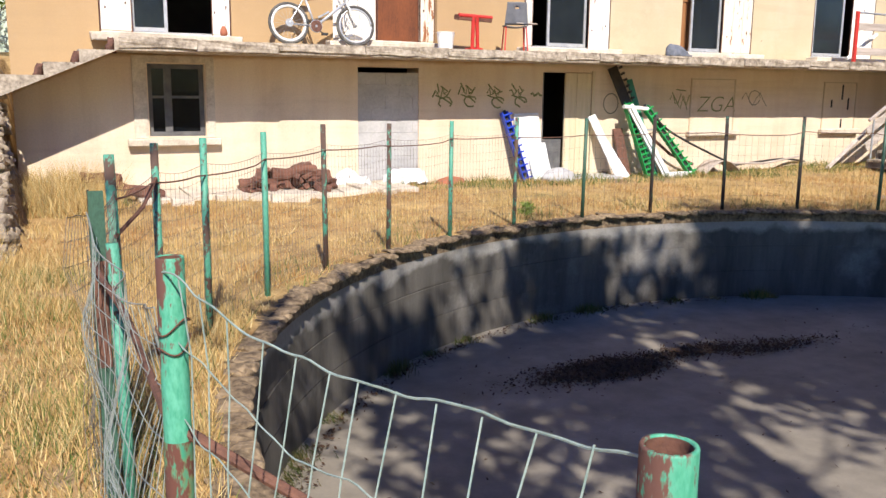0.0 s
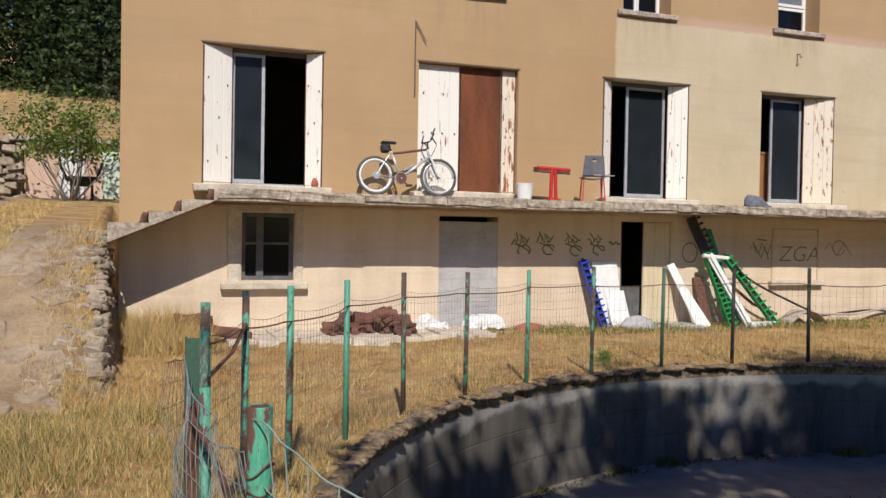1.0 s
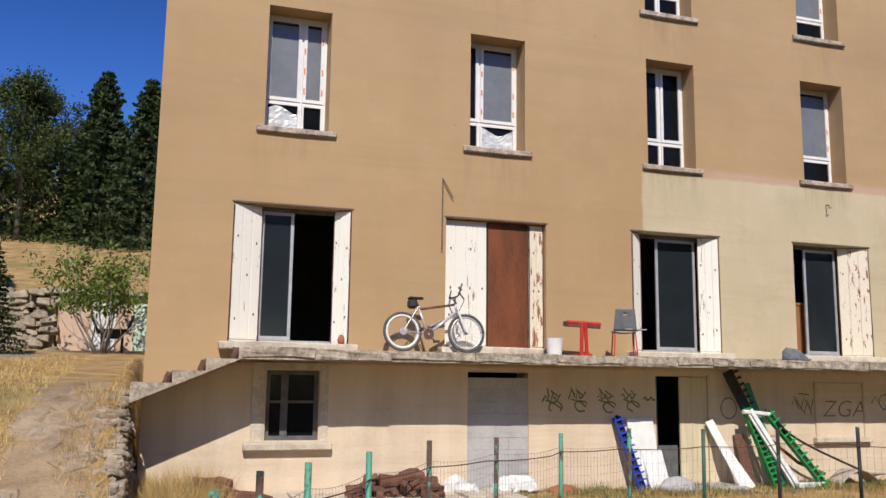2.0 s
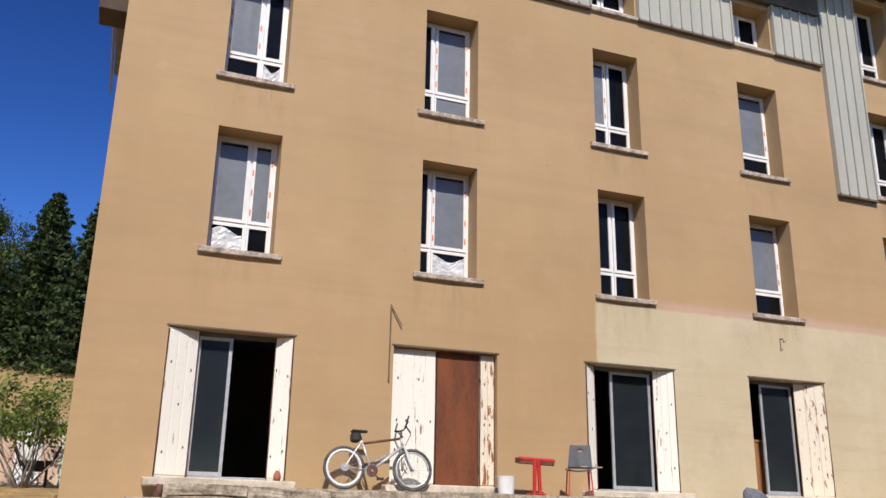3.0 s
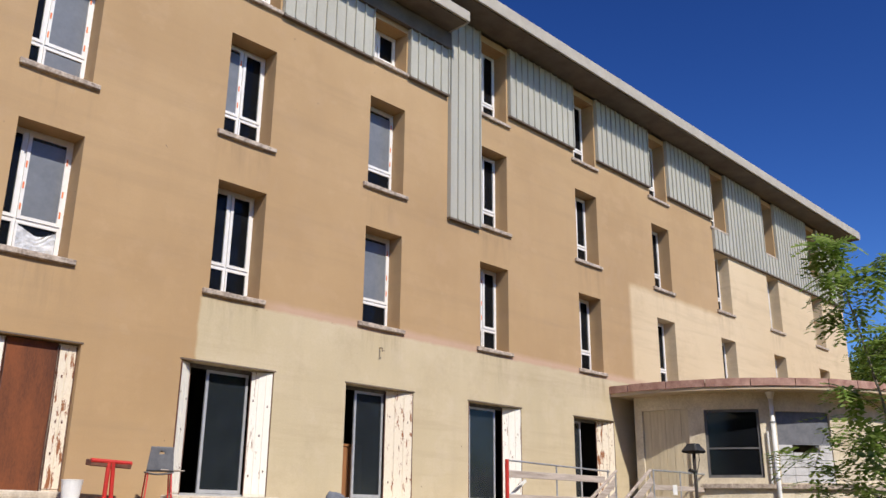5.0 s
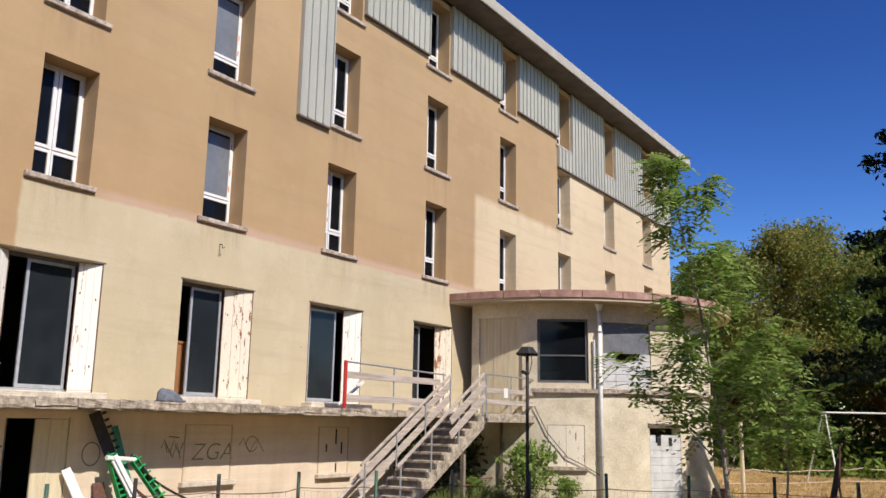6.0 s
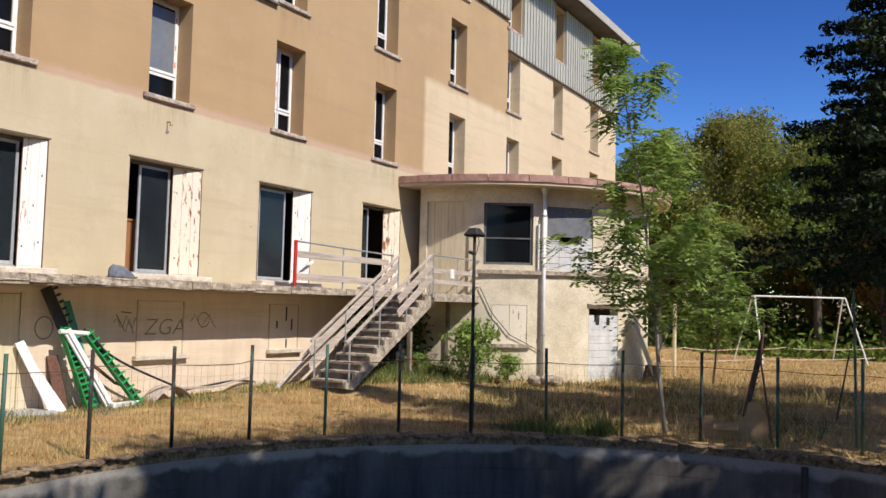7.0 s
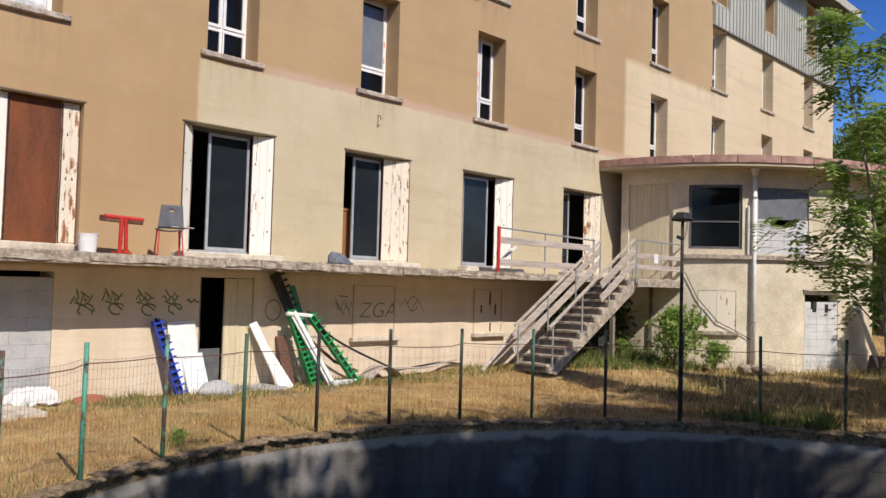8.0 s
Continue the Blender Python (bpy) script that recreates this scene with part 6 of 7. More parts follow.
rub = thing("rubble", "heap of pale broken stones by the annex", "rubble")
rng = random.Random(3)
for k in range(12):
    bm = bx(-0.12, 0.12, -0.1, 0.1, -0.05, 0.12, 0.03)
    rough_up(bm, 0.05, 5)
    bmesh.ops.transform(bm, matrix=pose(20.4 + rng.uniform(-0.5, 0.5), 8.9 + rng.uniform(-0.4, 0.4), gz(20.4, 8.9) + 0.05 + rng.uniform(0, 0.1), 0, 0, rng.uniform(0, 180)), verts=bm.verts)
    part("stone", bm, "stone", rub)
lean_ = thing("plank", "rotten plank leaning on the annex wall", "plank")
m, L = between((24.6, 7.05, 0.0), (23.9, 7.6, 1.9))
part("board", bx(-0.14, 0.14, -0.02, 0.02, 0, L, 0.005, m), "cream_board", lean_)
pst = thing("post", "thin cream post beside the annex", "post", at=(26.4, 7.0, 0))
part("bar", rod(bmesh.new(), (0, 0, -0.1), (0, 0, 2.3), 0.06, None, 10), "cream_board", pst)
wire = thing("loose_cable", "loose black cable hanging on the annex wall", "cable")
p = [Vector(ring(u, RR + 0.05, z)) for u, z in ((200, 2.6), (204, 1.9), (210, 1.3), (216, 1.05), (221, 0.8))]
part("strand", tube_path(bmesh.new(), p, 0.012, 5), "black", wire)
dark_heap = thing("tyre_heap", "dark heap of old tyres under the stair", "tyres")
for k in range(3):
    bm = bmesh.new()
    pts = [(16.9 + 0.25 * math.cos(a), 12.5 + 0.25 * math.sin(a), 0.32 + 0.17 * k) for a in np.linspace(0, 2 * math.pi, 21)]
    part("tyre", tube_path(bm, pts, 0.10, 8), "black", dark_heap, "", True)

# ---- in the basin ----
pipe_in = thing("basin_pipe", "short dark pipe fixed to the basin wall", "pipe", at=(12.90, 1.55, 0))
part("tube", rod(bmesh.new(), (0, 0, -1.25), (0, 0, -0.18), 0.05, None, 10), "black", pipe_in)
litter = thing("leaf_litter", "patch of dark wet leaves on the basin floor", "leaf litter", kind="stuff")
rng = np.random.default_rng(4)


def leaf_quads(co, size, rg, flat=None):
    """Small four-cornered leaves round the given points, turned at random. Returns vertices, four a leaf."""
    n = len(co)
    a = rg.normal(size=(n, 3))
    if flat is not None:
        a = a * np.array([flat, flat, 1.0]) + np.array([0, 0, 0.4])
    a /= np.linalg.norm(a, axis=1, keepdims=True)
    b = np.cross(a, rg.normal(size=(n, 3)))
    b /= np.linalg.norm(b, axis=1, keepdims=True)
    c = np.cross(a, b)
    s = (size * rg.uniform(0.6, 1.4, n))[:, None]
    return np.stack([co - b * s, co - c * s * 0.45, co + b * s, co + c * s * 0.45], 1).reshape(-1, 3)


def quick_mesh(name, co, per, mat):
    """A mesh of loose faces with a fixed number of corners each."""
    n = len(co) // per
    me = bpy.data.meshes.new(name)
    me.vertices.add(len(co))
    me.vertices.foreach_set("co", np.ascontiguousarray(co, dtype=np.float32).ravel())
    me.loops.add(n * per)
    me.loops.foreach_set("vertex_index", np.arange(n * per, dtype=np.int32))
    me.polygons.add(n)
    me.polygons.foreach_set("loop_start", np.arange(0, n * per, per, dtype=np.int32))
    me.update(calc_edges=True)
    me.materials.append(M[mat])
    return me


pts = []
for cx, cy, sx, sy, n in ((4.05, 6.75, 0.62, 0.22, 8000), (3.6, 6.70, 0.9, 0.25, 1300), (5.4, 6.90, 0.9, 0.16, 1800), (6.4, 6.65, 0.9, 0.16, 1300)):
    pts.append(np.stack([rng.normal(cx, sx * 0.5, n), rng.normal(cy, sy * 0.6, n) + 0.25 * np.sin(rng.uniform(0, 6, n)) * 0.3, np.full(n, DEPTH + 0.012) + rng.uniform(0, 0.02, n)], 1))
a = rng.uniform(radians(75), radians(175), 900)
pts.append(np.stack([PX + (PR - 0.12 - np.abs(rng.normal(0, 0.10, 900))) * np.cos(a), PY + (PR - 0.12 - np.abs(rng.normal(0, 0.10, 900))) * np.sin(a), DEPTH + 0.01 + rng.uniform(0, 0.03, 900)], 1))
pts.append(np.stack([rng.uniform(-0.5, 11, 500), rng.uniform(-2, 8, 500), np.full(500, DEPTH + 0.012)], 1))
co = np.concatenate(pts)
co = co[np.hypot(co[:, 0] - PX, co[:, 1] - PY) < PR - 0.06]
ob = new("leaves", quick_mesh("leaves", leaf_quads(co, 0.021, rng, 0.25), 4, "debris"))
ob.parent = litter

# moss and weeds where the basin's wall meets its floor
rgm = np.random.default_rng(8)
n = 9000
a = rgm.uniform(radians(60), radians(188), n)
tuft = np.sin(9 * a) * np.sin(23 * a + 1) + 0.5 * np.sin(57 * a)
ok = rgm.uniform(-0.2, 1.2, n) < tuft
a, tuft = a[ok], tuft[ok]
r = PR - 0.03 - np.abs(rgm.normal(0, 0.10, len(a)))
base = np.stack([PX + r * np.cos(a), PY + r * np.sin(a), np.full(len(a), DEPTH - 0.005)], 1)
side = np.stack([np.sin(a), -np.cos(a), np.zeros(len(a))], 1) * 0.008
tip = base + np.stack([rgm.normal(0, 0.05, len(a)), rgm.normal(0, 0.05, len(a)), rgm.uniform(0.02, 0.11, len(a)) * (0.4 + tuft)], 1)
tagged(new("basin_weeds", quick_mesh("basin_weeds", np.stack([base - side, base + side, tip], 1).reshape(-1, 3), 3, "mossy")), "moss and small weeds at the foot of the basin wall", "weeds", kind="stuff")

# ---- the bank: retaining wall, path, shed ----
bank = thing("retaining_wall", "tumbledown dry-stone wall along the bank", "stone wall", kind="structure")
rng2 = random.Random(19)
kinds_s = []
for k in range(6):
    bm = bx(-0.16, 0.16, -0.12, 0.12, -0.07, 0.07, 0.03)
    kinds_s.append(part("stone", rough_up(bm, 0.05, 4 + k, 1), "stone", bank))
count = 0


def lay_stone(x, y, z, s):
    global count
    ob = kinds_s[count] if count < 6 else kinds_s[count % 6].copy()
    if count >= 6:
        scene.collection.objects.link(ob)
    ob.matrix_basis = pose(x, y, z, rng2.uniform(-12, 12), rng2.uniform(-12, 12), 90 + rng2.uniform(-20, 20)) @ Matrix.Diagonal((s, s * rng2.uniform(0.8, 1.3), s * rng2.uniform(0.8, 1.2), 1))
    count += 1


for k in range(190):
    y = rng2.uniform(8.5, 13.0)
    hi, lo = gz(-2.6, y) + 0.02, gz(-1.7, y) - 0.03
    f = rng2.uniform(0, 1) ** 0.8
    lay_stone(-1.90 - 0.10 * f + rng2.uniform(-0.05, 0.02), y, lo + (hi - lo) * f, rng2.uniform(0.35, 0.85))
for k in range(95):
    y = rng2.uniform(8.5, 13.2)
    x = -2.03 - abs(rng2.gauss(0, 0.26))
    lay_stone(x, y, gz(x, y) - 0.035, rng2.uniform(0.25, 0.75))
path = thing("path", "stony trodden path up the bank", "path", kind="structure")
rng2 = random.Random(2)
for k in range(46):
    y = rng2.uniform(8.0, 13.6)
    x = -2.75 + rng2.uniform(-0.45, 0.4)
    bm = bx(-0.15, 0.15, -0.11, 0.11, -0.06, 0.022, 0.02)
    rough_up(bm, 0.06, 5)
    sl = math.degrees(math.atan2(gz(x, y + 0.2) - gz(x, y - 0.2), 0.4))
    bmesh.ops.transform(bm, matrix=pose(x, y, gz(x, y), sl, 0, 0) @ pose(0, 0, 0, 0, 0, rng2.uniform(0, 180)) @ Matrix.Diagonal((rng2.uniform(0.5, 1.5), rng2.uniform(0.5, 1.5), 1, 1)), verts=bm.verts)
    part("flagstone", bm, "path", path)

shed = thing("shed", "low pale garden shed with white and green doors", "shed")
sx0, sx1, sy, sz = -4.75, 2.0, 30.0, 2.62
part("wall", bx(sx0, sx1, sy, sy + 3, sz - 0.3, sz + 1.95), "shed_wall", shed, "pinkish rendered wall")
part("door", bx(-3.75, -3.0, sy - 0.05, sy - 0.003, sz, sz + 1.85), "white_board", shed, "white door")
part("door", bx(-2.45, -1.6, sy - 0.05, sy - 0.003, sz, sz + 1.85), "mint", shed, "pale mint door")
part("roof", rough_up(bx(sx0 - 0.25, sx1 + 0.2, sy - 0.3, sy + 3.2, sz + 1.96, sz + 2.12), 0.03, 2), "slab", shed, "concrete roof slab")
swall = thing("stone_wall", "rough dry-stone wall beside the shed", "stone wall", kind="structure")
for k in range(150):
    bm = bx(-0.20, 0.20, -0.2, 0.2, -0.10, 0.10, 0.04)
    rough_up(bm, 0.07, 5)
    q = rng2.uniform(0.5, 1.2)
    bmesh.ops.transform(bm, matrix=pose(rng2.uniform(-8.0, -4.85), 29.9 + 0.1 * rng2.uniform(-1, 1), rng2.uniform(2.4, 4.7), 0, rng2.uniform(-15, 15), 0) @ Matrix.Diagonal((q * rng2.uniform(0.7, 1.4), 1, q, 1)), verts=bm.verts)
    part("stone", bm, "stone", swall)
part("core", bx(-8.0, -4.85, 30.0, 30.5, 2.2, 4.6), "path", swall)
setting("road", rough_up(bx(-40, -4.2, 24.2, 27.0, 2.2, 2.46), 0.0), "asphalt", "pale grey lane crossing the bank", "road")
wb = thing("wheelbarrow", "dark upturned wheelbarrow by the shed tree", "wheelbarrow", at=(-3.0, 28.3, gz(-3.0, 28.3)))
bm = bx(-0.45, 0.45, -0.3, 0.3, 0.45, 0.75)
for v in bm.verts:
    if v.co.z < 0.5:
        v.co.x *= 0.6
        v.co.y *= 0.6
part("tray", bm, "black", wb)
for nm, a, b in (("leg", (-0.3, 0, 0), (-0.3, 0, 0.5)), ("leg", (0.3, 0, 0), (0.3, 0, 0.5)), ("handle", (-0.4, 0, 0.6), (-0.65, 0, 1.15)), ("handle", (0.4, 0, 0.6), (0.6, 0, 1.2))):
    part(nm, rod(bmesh.new(), a, b, 0.04), "black", wb)


# ---- trees ----
def limb_mesh(bm, start, way, length, r, depth, rg, tips, droop=0.0):
    pts, rs = [Vector(start)], [r]
    d = Vector(way).normalized()
    n = 5
    for k in range(n):
        d = (d + Vector((rg.uniform(-1, 1), rg.uniform(-1, 1), rg.uniform(-0.6, 0.9) - droop)) * 0.16).normalized()
        pts.append(pts[-1] + d * length / n)
        rs.append(r * (1 - 0.75 * (k + 1) / n))
    tube_path(bm, pts, rs, 6 if depth > 1 else 4)
    tips.extend((p, length) for p in pts[2:])
    if depth:
        for k in range(4 if depth > 1 else 3):
            p = pts[rg.randint(1, n)]
            side = Vector((rg.uniform(-1, 1), rg.uniform(-1, 1), rg.uniform(0.0, 0.8)))
            limb_mesh(bm, p, d * 0.6 + side, length * rg.uniform(0.45, 0.65), r * 0.45, depth - 1, rg, tips, droop)


def broadleaf(name, label, h, spread, leaf, n, mat, seed, bark="bark", first=0.25, squash=1.0):
    """Tapered trunk, limbs that fork, and leaves that cluster round the twigs."""
    rg, ng = random.Random(seed), np.random.default_rng(seed)
    ob = thing(name, label, "tree")
    bm, tips = bmesh.new(), []
    tr = [Vector((0, 0, -0.3))]
    for k in range(8):
        tr.append(Vector((rg.uniform(-1, 1) * 0.02 * h * k / 8, rg.uniform(-1, 1) * 0.02 * h * k / 8, h * 0.93 * (k + 1) / 8)))
    r0 = 0.018 * h + 0.02
    tube_path(bm, tr, [r0 * (1 - 0.85 * k / 8) for k in range(9)], 8)
    for k in range(13):
        f = first + (0.95 - first) * k / 12
        z = f * h * 0.93
        p = Vector((0, 0, z))
        a = k * 2.4 + rg.uniform(-0.4, 0.4)
        L = spread * math.sin(math.pi * min(1, 0.30 + 0.72 * f)) ** 0.7 * rg.uniform(0.7, 1.1)
        limb_mesh(bm, p, (math.cos(a), math.sin(a), 0.55 + 0.5 * f), L, r0 * 0.45 * (1.1 - f), 2, rg, tips)
    part("trunk", bm, bark, ob, "", True)
    P = np.array([tuple(p) for p, _ in tips])
    idx = ng.integers(0, len(P), n)
    co = P[idx] + ng.normal(0, 0.055 * h * squash, (n, 3)) * np.array([1, 1, 0.75])
    cr = new("crown", quick_mesh("crown", leaf_quads(co, leaf, ng), 4, mat))
    cr.parent = ob
    return ob


def conifer(name, label, h, spread, n, mat, seed, first=0.06, leaf=0.16):
    rg, ng = random.Random(seed), np.random.default_rng(seed)
    ob = thing(name, label, "tree")
    bm = bmesh.new()
    rod(bm, (0, 0, -0.3), (0, 0, h), 0.016 * h + 0.03, 0.01, 8)
    pts = []
    tiers = int(h * 2.2)
    for k in range(tiers):
        f = first + (1 - first) * k / tiers
        z = f * h
        L = spread * (1 - f) ** 0.8 + 0.15
        for j in range(7):
            a = j * 2 * math.pi / 7 + k * 0.9 + rg.uniform(-0.25, 0.25)
            l = L * rg.uniform(0.7, 1.12)
            d = Vector((math.cos(a), math.sin(a), -0.10 - 0.25 * (1 - f)))
            e = Vector((0, 0, z)) + d * l + Vector((0, 0, 0.10 * l))
            rod(bm, (0, 0, z), e, 0.012 + 0.008 * (1 - f), 0.004, 4, False)
            pts.append((z, a, l, d))
    part("trunk", bm, "bark", ob)
    m = n // len(pts)
    cos_ = []
    for z, a, l, d in pts:
        s = ng.uniform(0.12, 1.0, m) ** 0.8
        c = np.array([0, 0, z]) + np.outer(s * l, np.array(d)) + np.outer(s * s * 0.10 * l, [0, 0, 1])
        side = np.array([-math.sin(a), math.cos(a), 0])
        w = (1.08 - s) * 0.34 * l + 0.05
        c = c + np.outer(ng.uniform(-1, 1, m) * w, side) + ng.normal(0, 0.03, (m, 3)) - np.outer(np.abs(ng.normal(0, 0.10, m)) * (0.4 + l * 0.25), [0, 0, 1])
        cos_.append(c)
    co = np.concatenate(cos_)
    cr = new("crown", quick_mesh("crown", leaf_quads(co, leaf, ng, 1.0), 4, mat))
    cr.parent = ob
    return ob


def plant(proto, used_, x, y, turn, s, z=None):
    m = pose(x, y, gz(x, y) if z is None else z, 0, 0, turn)
    if proto.name in used_:
        o = copy_thing(proto, m)
    else:
        used_.add(proto.name)
        proto.matrix_basis = m
        o = proto
    o.scale = (s, s, s)
    return o


# trees behind the camera, which shade the basin
shade_a = broadleaf("shade_tree", "broad leafy tree that shades the basin", 12.5, 3.4, 0.16, 8200, "leaf_mid", 41, squash=0.6)
shade_b = broadleaf("shade_tree", "tall leafy tree that shades the lawn", 12.0, 3.6, 0.16, 13500, "leaf_mid", 42, squash=0.6)
shade_c = broadleaf("shade_tree", "tall high-crowned tree that shades the basin", 11.3, 2.3, 0.15, 1450, "leaf_mid", 43, first=0.58, squash=0.42)
shade_d = broadleaf("shade_tree", "light-crowned tree that shades the lawn", 12.0, 3.4, 0.17, 5200, "leaf_mid", 44, first=0.30, squash=0.5)
done = set()
for p, x, y, t, s in ((shade_c, -0.7, -3.3, 0, 0.96), (shade_c, 1.6, -4.1, 90, 1.2), (shade_c, 0.3, -5.8, 200, 1.2), (shade_c, 3.4, -5.6, 150, 1.25), (shade_c, 4.6, -5.0, 310, 1.34), (shade_c, 5.8, -5.5, 20, 1.25), (shade_c, 7.3, -6.3, 200, 1.30), (shade_a, 8.3, -5.3, 250, 1.12), (shade_c, 7.9, -5.6, 280, 1.22), (shade_b, 15.0, -6.2, 20, 0.82), (shade_d, 18.0, -4.6, 300, 0.98), (shade_d, 21.8, -6.6, 100, 0.88)):
    plant(p, done, x, y, t, s)

# slim young tree at the rim
ng = np.random.default_rng(6)
rg = random.Random(6)
sap = thing("young_tree", "slim young tree with feathery bright green leaves", "tree", at=(13.62, 3.80, 0))
bm, tips = bmesh.new(), []
tr = [Vector((0.02, 0.0, -0.1)), Vector((-0.02, 0.10, 0.9)), Vector((-0.05, 0.16, 1.8)), Vector((0.02, 0.30, 2.8)), Vector((0.05, 0.45, 3.9)), Vector((0.0, 0.68, 5.2)), Vector((0.0, 1.02, 6.5))]
tube_path(bm, tr, [0.040, 0.037, 0.033, 0.028, 0.021, 0.014, 0.006], 8)
for k in range(27):
    f = 0.24 + 0.73 * k / 26
    i = min(5, int(f * 6))
    p = tr[i].lerp(tr[i + 1], f * 6 - i)
    a = k * 2.4
    L = (2.15 * (1 - f) ** 0.8 + 0.26) * (1.0 if math.sin(a) < 0.25 else 0.78) * rg.uniform(0.75, 1.15)
    limb_mesh(bm, p, (math.cos(a), math.sin(a), 0.45 + 0.5 * f), L, 0.016 * (1.2 - f), 1, rg, tips, 0.15)
part("trunk", bm, "bark_pale", sap, "", True)
vs = []
for p, L in tips:
    for q in range(3 if p.z < 3.6 else 1 + int(rg.random() < 0.45)):
        d = Vector((rg.uniform(-1, 1), rg.uniform(-1, 1), rg.uniform(-0.5, 0.4))).normalized()
        side = d.cross(Vector((0, 0, 1))).normalized()
        l = rg.uniform(0.26, 0.44)
        for j in range(5):
            c = p + d * l * (j + 1) / 5 - Vector((0, 0, 0.10 * ((j + 1) / 5) ** 2))
            for sg in (-1, 1):
                tip = c + side * sg * 0.115 + d * 0.045 - Vector((0, 0, 0.015))
                w = d * 0.040
                mid = (c + tip) / 2
                vs += [c, mid - w, tip, mid + w]
cr = new("crown", quick_mesh("crown", np.array([tuple(v) for v in vs]), 4, "leaf_bright"))
cr.parent = sap

o = copy_thing(sap, pose(24.0, 5.3, 0, 0, 0, 140))
o.scale = (0.85, 0.85, 0.70)
sap.scale = (1.0, 1.0, 1.04)

# dark fir beside the far lawn
fir = conifer("fir_tree", "large dark fir with drooping boughs", 10.2, 4.1, 100000, "needle", 15, 0.30, 0.055)
plant(fir, set(), 15.9, -0.42, 0, 1.06)

# woods
edge_a = broadleaf("woodland_tree", "green broadleaf tree at the wood's edge", 11.0, 3.6, 0.085, 24000, "leaf_mid", 56, first=0.24, squash=0.58)
edge_b = broadleaf("woodland_tree", "olive broadleaf tree at the wood's edge", 12.0, 3.8, 0.085, 24000, "leaf_olive", 57, first=0.24, squash=0.58)
edge_c = broadleaf("woodland_tree", "tree with rust-coloured leaves at the wood's edge", 10.0, 3.4, 0.085, 20000, "leaf_rust", 58, first=0.20, squash=0.58)
hill_tree = broadleaf("woodland_tree", "dark broadleaf tree on the wooded hill", 11.0, 4.4, 0.115, 15000, "leaf_dark", 59, first=0.12, squash=0.62)
wood_a = broadleaf("woodland_tree", "green broadleaf tree at the wood's edge", 11.0, 3.6, 0.15, 11000, "leaf_mid", 51, first=0.24)
wood_b = broadleaf("woodland_tree", "olive broadleaf tree at the wood's edge", 12.0, 3.8, 0.15, 11000, "leaf_olive", 52, first=0.24)
wood_c = broadleaf("woodland_tree", "tree with rust-coloured leaves at the wood's edge", 10.0, 3.4, 0.15, 9000, "leaf_rust", 53, first=0.20)
spruce = conifer("spruce_tree", "dark spruce on the wooded hill", 13.0, 4.4, 11000, "needle_far", 54, 0.05, 0.20)
rg = random.Random(9)
done = set()
row = [wood_a, wood_b, wood_a, wood_c, wood_b, wood_a]
edge = [edge_a, edge_b, edge_a, edge_c, edge_b, edge_c]
k = 0
for rank, (x, lo, hi, gapy) in enumerate(((43.5, -8, 22, 3.4), (48, -12, 26, 3.6), (53, -16, 30, 4.2), (58, -20, 32, 4.6))):
    y = lo
    while y < hi:
        plant((edge if rank < 2 else row)[(k * 5 + rank) % 6], done, x + rg.uniform(-1.2, 1.2) + (3.0 if y < 8 else 0), y + rg.uniform(-0.8, 0.8), rg.uniform(0, 360), rg.uniform(0.66, 1.14))
        y += gapy
        k += 1
for rank, (y, gapx) in enumerate(((57, 4.0), (62, 4.2), (69, 4.8))):
    x = -46 + 2 * rank
    while x < 8:
        pick = [hill_tree, hill_tree, spruce, hill_tree, spruce][(k * 3 + rank) % 5]
        plant(pick, done, x + rg.uniform(-1.2, 1.2), y + rg.uniform(-1.5, 1.5), rg.uniform(0, 360), rg.uniform(0.5, 0.98))
        x += gapx
        k += 1
# unseen row behind the camera, added to hold back sky light
for rank, (y, gapx) in enumerate(((-21, 6.0),)):
    x = -34 + 2 * rank
    while x < 50:
        plant(row[(k * 5 + rank) % 6], done, x + rg.uniform(-1.2, 1.2), y + rg.uniform(-1.2, 1.2), rg.uniform(0, 360), rg.uniform(1.0, 1.25))
        x += gapx
        k += 1
near_spruce = plant(spruce, done, -6.1, 25.0, 40, 0.27)
plant(spruce, done, -10.5, 36.0, 80, 0.75)
plant(spruce, done, -13.0, 41.0, 80, 0.8)

rg, ngf = random.Random(61), np.random.default_rng(61)
fig = thing("garden_tree", "low spreading many-stemmed garden tree before the shed", "tree")
bm, tips = bmesh.new(), []
for k in range(8):
    a = k * 2 * math.pi / 8 + rg.uniform(-0.2, 0.2)
    limb_mesh(bm, (0.08 * math.cos(a), 0.08 * math.sin(a), -0.1), (0.62 * math.cos(a), 0.62 * math.sin(a), 1.0), rg.uniform(1.6, 2.2), 0.04, 2, rg, tips)
part("trunk", bm, "bark_pale", fig, "", True)
P = np.array([tuple(p) for p, _ in tips])
P = P[P[:, 2] > 1.25]
co = P[ngf.integers(0, len(P), 3200)] + ngf.normal(0, 0.16, (3200, 3)) * np.array([1, 1, 0.7])
cr = new("crown", quick_mesh("crown", leaf_quads(co, 0.075, ngf), 4, "leaf_mid"))
cr.parent = fig
plant(fig, set(), -3.25, 27.2, 0, 1.0)
bush = broadleaf("bush", "bright green leafy bush beside the annex", 1.5, 0.75, 0.075, 1500, "leaf_bright", 62, "bark", 0.08, 1.4)
tagged(bush, category="bush")
plant(bush, set(), 19.0, 10.35, 0, 1.0)
for x, y, s, t in ((19.9, 9.7, 0.5, 50), (18.6, 11.6, 0.35, 80), (4.5, 9.35, 0.15, 120)):
    o = plant(bush, {bush.name}, x, y, t, s)

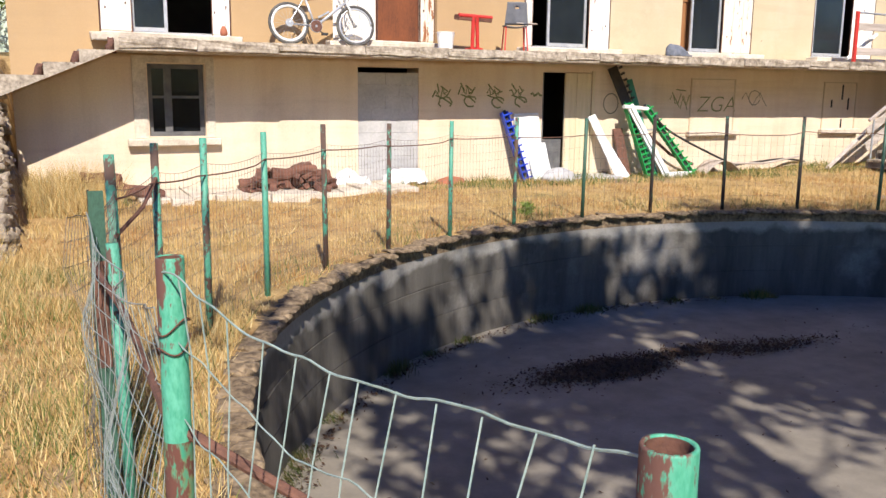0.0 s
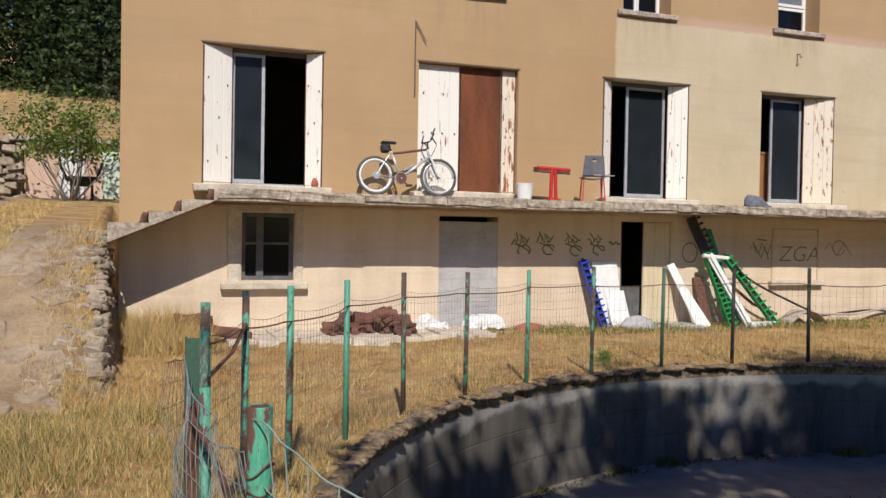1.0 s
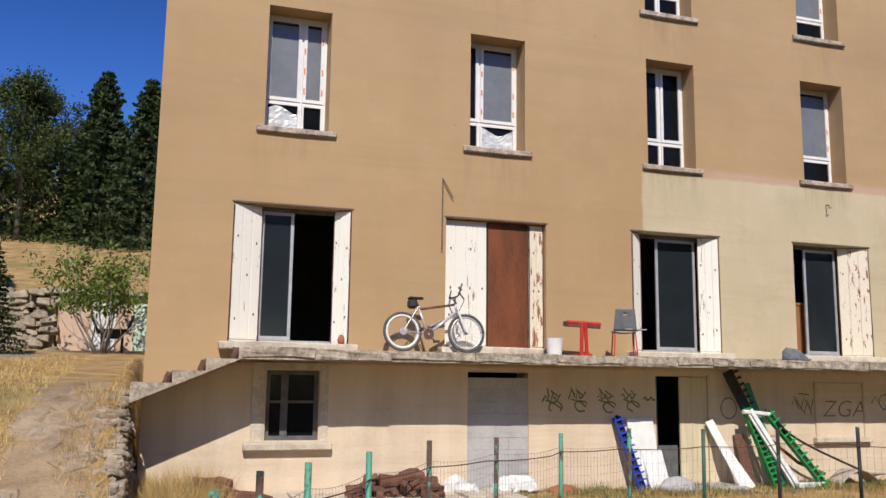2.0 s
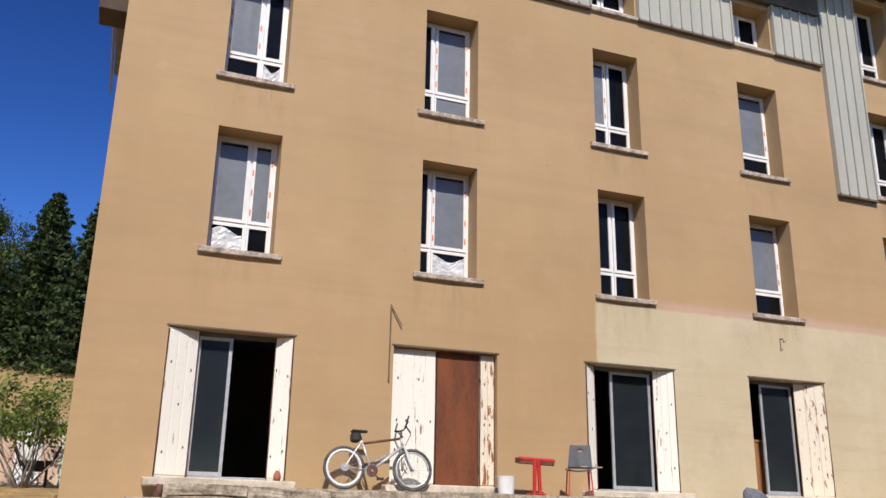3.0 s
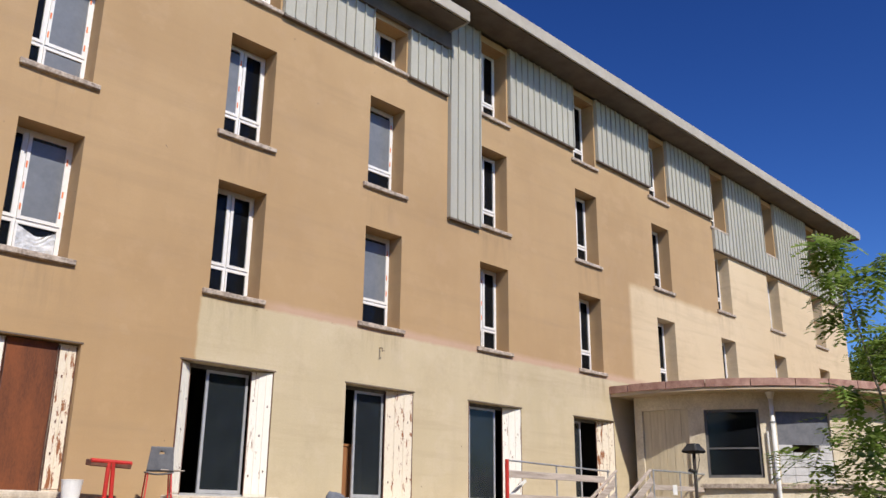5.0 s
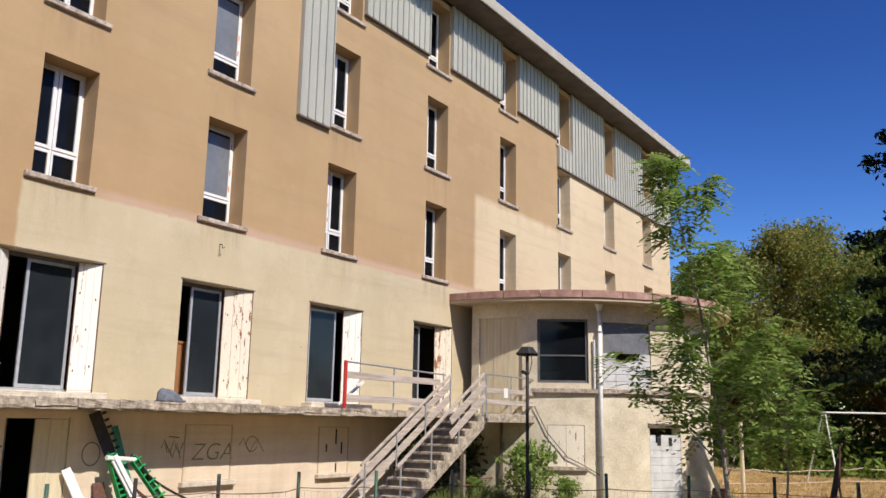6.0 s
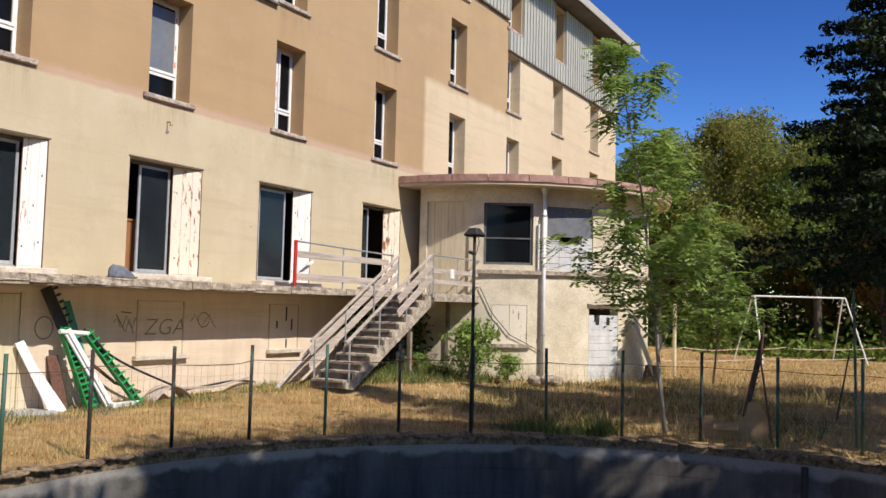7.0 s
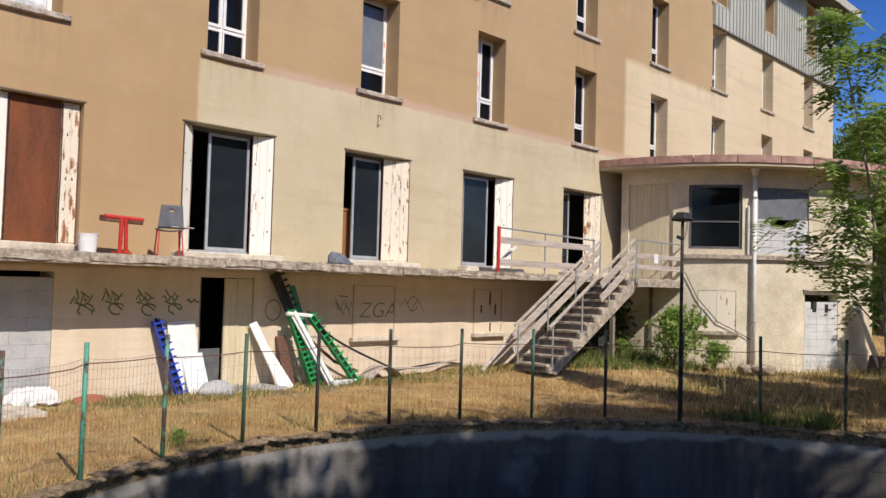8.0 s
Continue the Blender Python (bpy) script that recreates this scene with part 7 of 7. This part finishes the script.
# creeper below the stair landing, its dark leaves added to deepen the shade there
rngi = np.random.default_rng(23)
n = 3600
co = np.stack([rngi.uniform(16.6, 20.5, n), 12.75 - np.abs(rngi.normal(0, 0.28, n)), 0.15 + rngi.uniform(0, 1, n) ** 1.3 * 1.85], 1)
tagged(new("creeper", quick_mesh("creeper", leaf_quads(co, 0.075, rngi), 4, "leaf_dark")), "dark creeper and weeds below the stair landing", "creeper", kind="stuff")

# undergrowth at the foot of the woods
rngn = np.random.default_rng(14)
n = 26000
co = np.stack([rngn.uniform(42.5, 62, n), rngn.uniform(-18, 28, n), np.abs(rngn.normal(0, 0.55, n)) * rngn.uniform(0.3, 1.6, n)], 1)
back = np.stack([rngn.uniform(50, 64, n), rngn.uniform(-24, 34, n), rngn.uniform(0, 1, n) ** 1.4 * 4.5], 1)
co = np.concatenate([co, back, back + np.array([0.7, 0.9, 0.3])])
under = tagged(new("undergrowth", quick_mesh("undergrowth", leaf_quads(co, 0.19, rngn), 4, "leaf_mid")), "tangled undergrowth at the foot of the wood", "undergrowth", kind="stuff")


n = 30000
hx, hy = rngn.uniform(-32, 4, n), rngn.uniform(56, 66, n)
hz = height(hx, hy) + rngn.uniform(0, 1, n) ** 1.3 * 5.5
tagged(new("undergrowth", quick_mesh("undergrowth", leaf_quads(np.stack([hx, hy, hz], 1), 0.16, rngn), 4, "leaf_dark")), "dark undergrowth below the trees on the hill", "undergrowth", kind="stuff")


# ---- grass ----
def blades(name, n, xs, ys, h, w, mat, label, keep, seed):
    rg = np.random.default_rng(seed)
    x, y = rg.uniform(*xs, n), rg.uniform(*ys, n)
    clump = np.sin(2.3 * x + 1.1 * y) * np.sin(1.9 * y - 0.7 * x) + 0.6 * np.sin(5.1 * x) * np.sin(4.7 * y)
    ok = keep(x, y) & (np.hypot(x - PX, y - PY) > PR + 0.10) & ~((x > -1.85) & (x < END) & (y > 12.93) & (y < 24)) & ~((x > -0.35) & (x < 3.9) & (y > 11.8)) & (rg.uniform(-1.3, 1.3, n) < clump + 0.7)
    x, y, clump = x[ok], y[ok], clump[ok]
    n = len(x)
    z = height(x, y) - 0.01
    hh = h * rg.uniform(0.4, 1.25, n) * (1 + 0.35 * clump)
    a = rg.uniform(0, 2 * np.pi, n)
    lean = rg.uniform(0.1, 0.9, n) * hh
    la = rg.uniform(0, 2 * np.pi, n)
    base = np.stack([x, y, z], 1)
    side = np.stack([np.cos(a), np.sin(a), np.zeros(n)], 1) * (w * rg.uniform(0.6, 1.3, n))[:, None]
    tip = base + np.stack([np.cos(la) * lean, np.sin(la) * lean, hh], 1)
    co = np.stack([base - side, base + side, tip], 1).reshape(-1, 3)
    return tagged(new(name, quick_mesh(name, co, 3, mat)), label, "grass", kind="stuff")


always = lambda x, y: np.ones_like(x, bool)
off_path = lambda x, y: ~((np.abs(x + 2.75) < 0.45) & (y > 8))
blades("dry_grass", 100000, (-6.5, -0.2), (0.6, 9.0), 0.13, 0.0034, "straw", "thick dry straw-coloured grass", off_path, 1)
blades("dry_grass", 40000, (-9, -2.2), (8.0, 24.0), 0.10, 0.006, "straw", "dry grass on the bank", off_path, 2)
blades("dry_grass", 110000, (-1.9, 15), (4.5, 12.9), 0.085, 0.0042, "straw", "dry straw-coloured lawn before the house", always, 3)
blades("dry_grass", 60000, (13, 42), (-3, 12.9), 0.12, 0.010, "straw", "dry lawn beyond the basin", always, 4)
blades("tall_grass", 5000, (-1.85, -0.6), (11.2, 12.9), 0.38, 0.005, "straw", "tall bleached grass at the wall's corner", always, 5)
blades("weeds", 9000, (-1.85, 16), (11.8, 12.9), 0.13, 0.007, "weed", "green weeds along the wall", always, 6)
blades("weeds", 16000, (-2.5, 14.5), (-1, 10.5), 0.20, 0.005, "weed", "green weeds along the basin's coping", lambda x, y: np.hypot(x - PX, y - PY) < PR + 0.55 + 0.25 * np.sin(3 * x), 7)
blades("weeds", 22000, (15.5, 27), (7, 12.5), 0.30, 0.012, "weed", "green weeds round the stair and the annex", lambda x, y: y > 12.7 - 0.36 * (x - 12), 8)
blades("dry_grass", 3000, (-2.7, -1.9), (8.4, 13.2), 0.16, 0.004, "straw", "dry tufts on the tumbledown wall", always, 12)
blades("weeds", 2600, (12.3, 13.4), (4.5, 6.4), 0.30, 0.010, "weed", "dark tuft of weeds on the basin's rim", lambda x, y: np.hypot(x - PX, y - PY) < PR + 0.75, 22)
blades("weeds", 14000, (14, 24), (1.5, 9.5), 0.13, 0.009, "weed", "greener grass on the shaded lawn", lambda x, y: np.sin(0.9 * x + 0.4) * np.sin(1.1 * y) > -0.35, 21)
blades("tall_grass", 2500, (14, 26), (2, 8), 0.5, 0.006, "straw", "tall dry stalks in the lawn", always, 9)
blades("weeds", 34000, (-5, -1.2), (0.8, 8), 0.11, 0.0036, "weed", "green tufts in the dry grass", off_path, 10)
patchy = lambda x, y: np.sin(1.3 * x + 0.5) * np.sin(1.9 * y + 0.3 * x) + 0.5 * np.sin(3.1 * x - y) > 0.15
blades("dry_grass", 90000, (-1.9, 15), (5, 12.9), 0.075, 0.005, "straw_red", "reddish dry patches in the lawn", patchy, 31)
blades("dry_grass", 26000, (-6, -1.3), (0.8, 9), 0.10, 0.004, "straw_red", "reddish dry patches in the thick grass", lambda x, y: patchy(x, y) & off_path(x, y), 32)
blades("tall_grass", 5000, (-1.9, 14), (7.5, 12.8), 0.26, 0.004, "straw", "taller dry tufts scattered in the lawn", lambda x, y: np.sin(2.1 * x) * np.sin(2.7 * y + x) > 0.45, 33)
blades("dry_grass", 45000, (-9, 4), (-6, 0.62), 0.12, 0.005, "straw", "dry grass beside the basin under the shade trees", always, 34)
blades("weeds", 9000, (-9, 4), (-6, 0.82), 0.11, 0.0045, "weed", "green tufts beside the basin under the shade trees", always, 35)
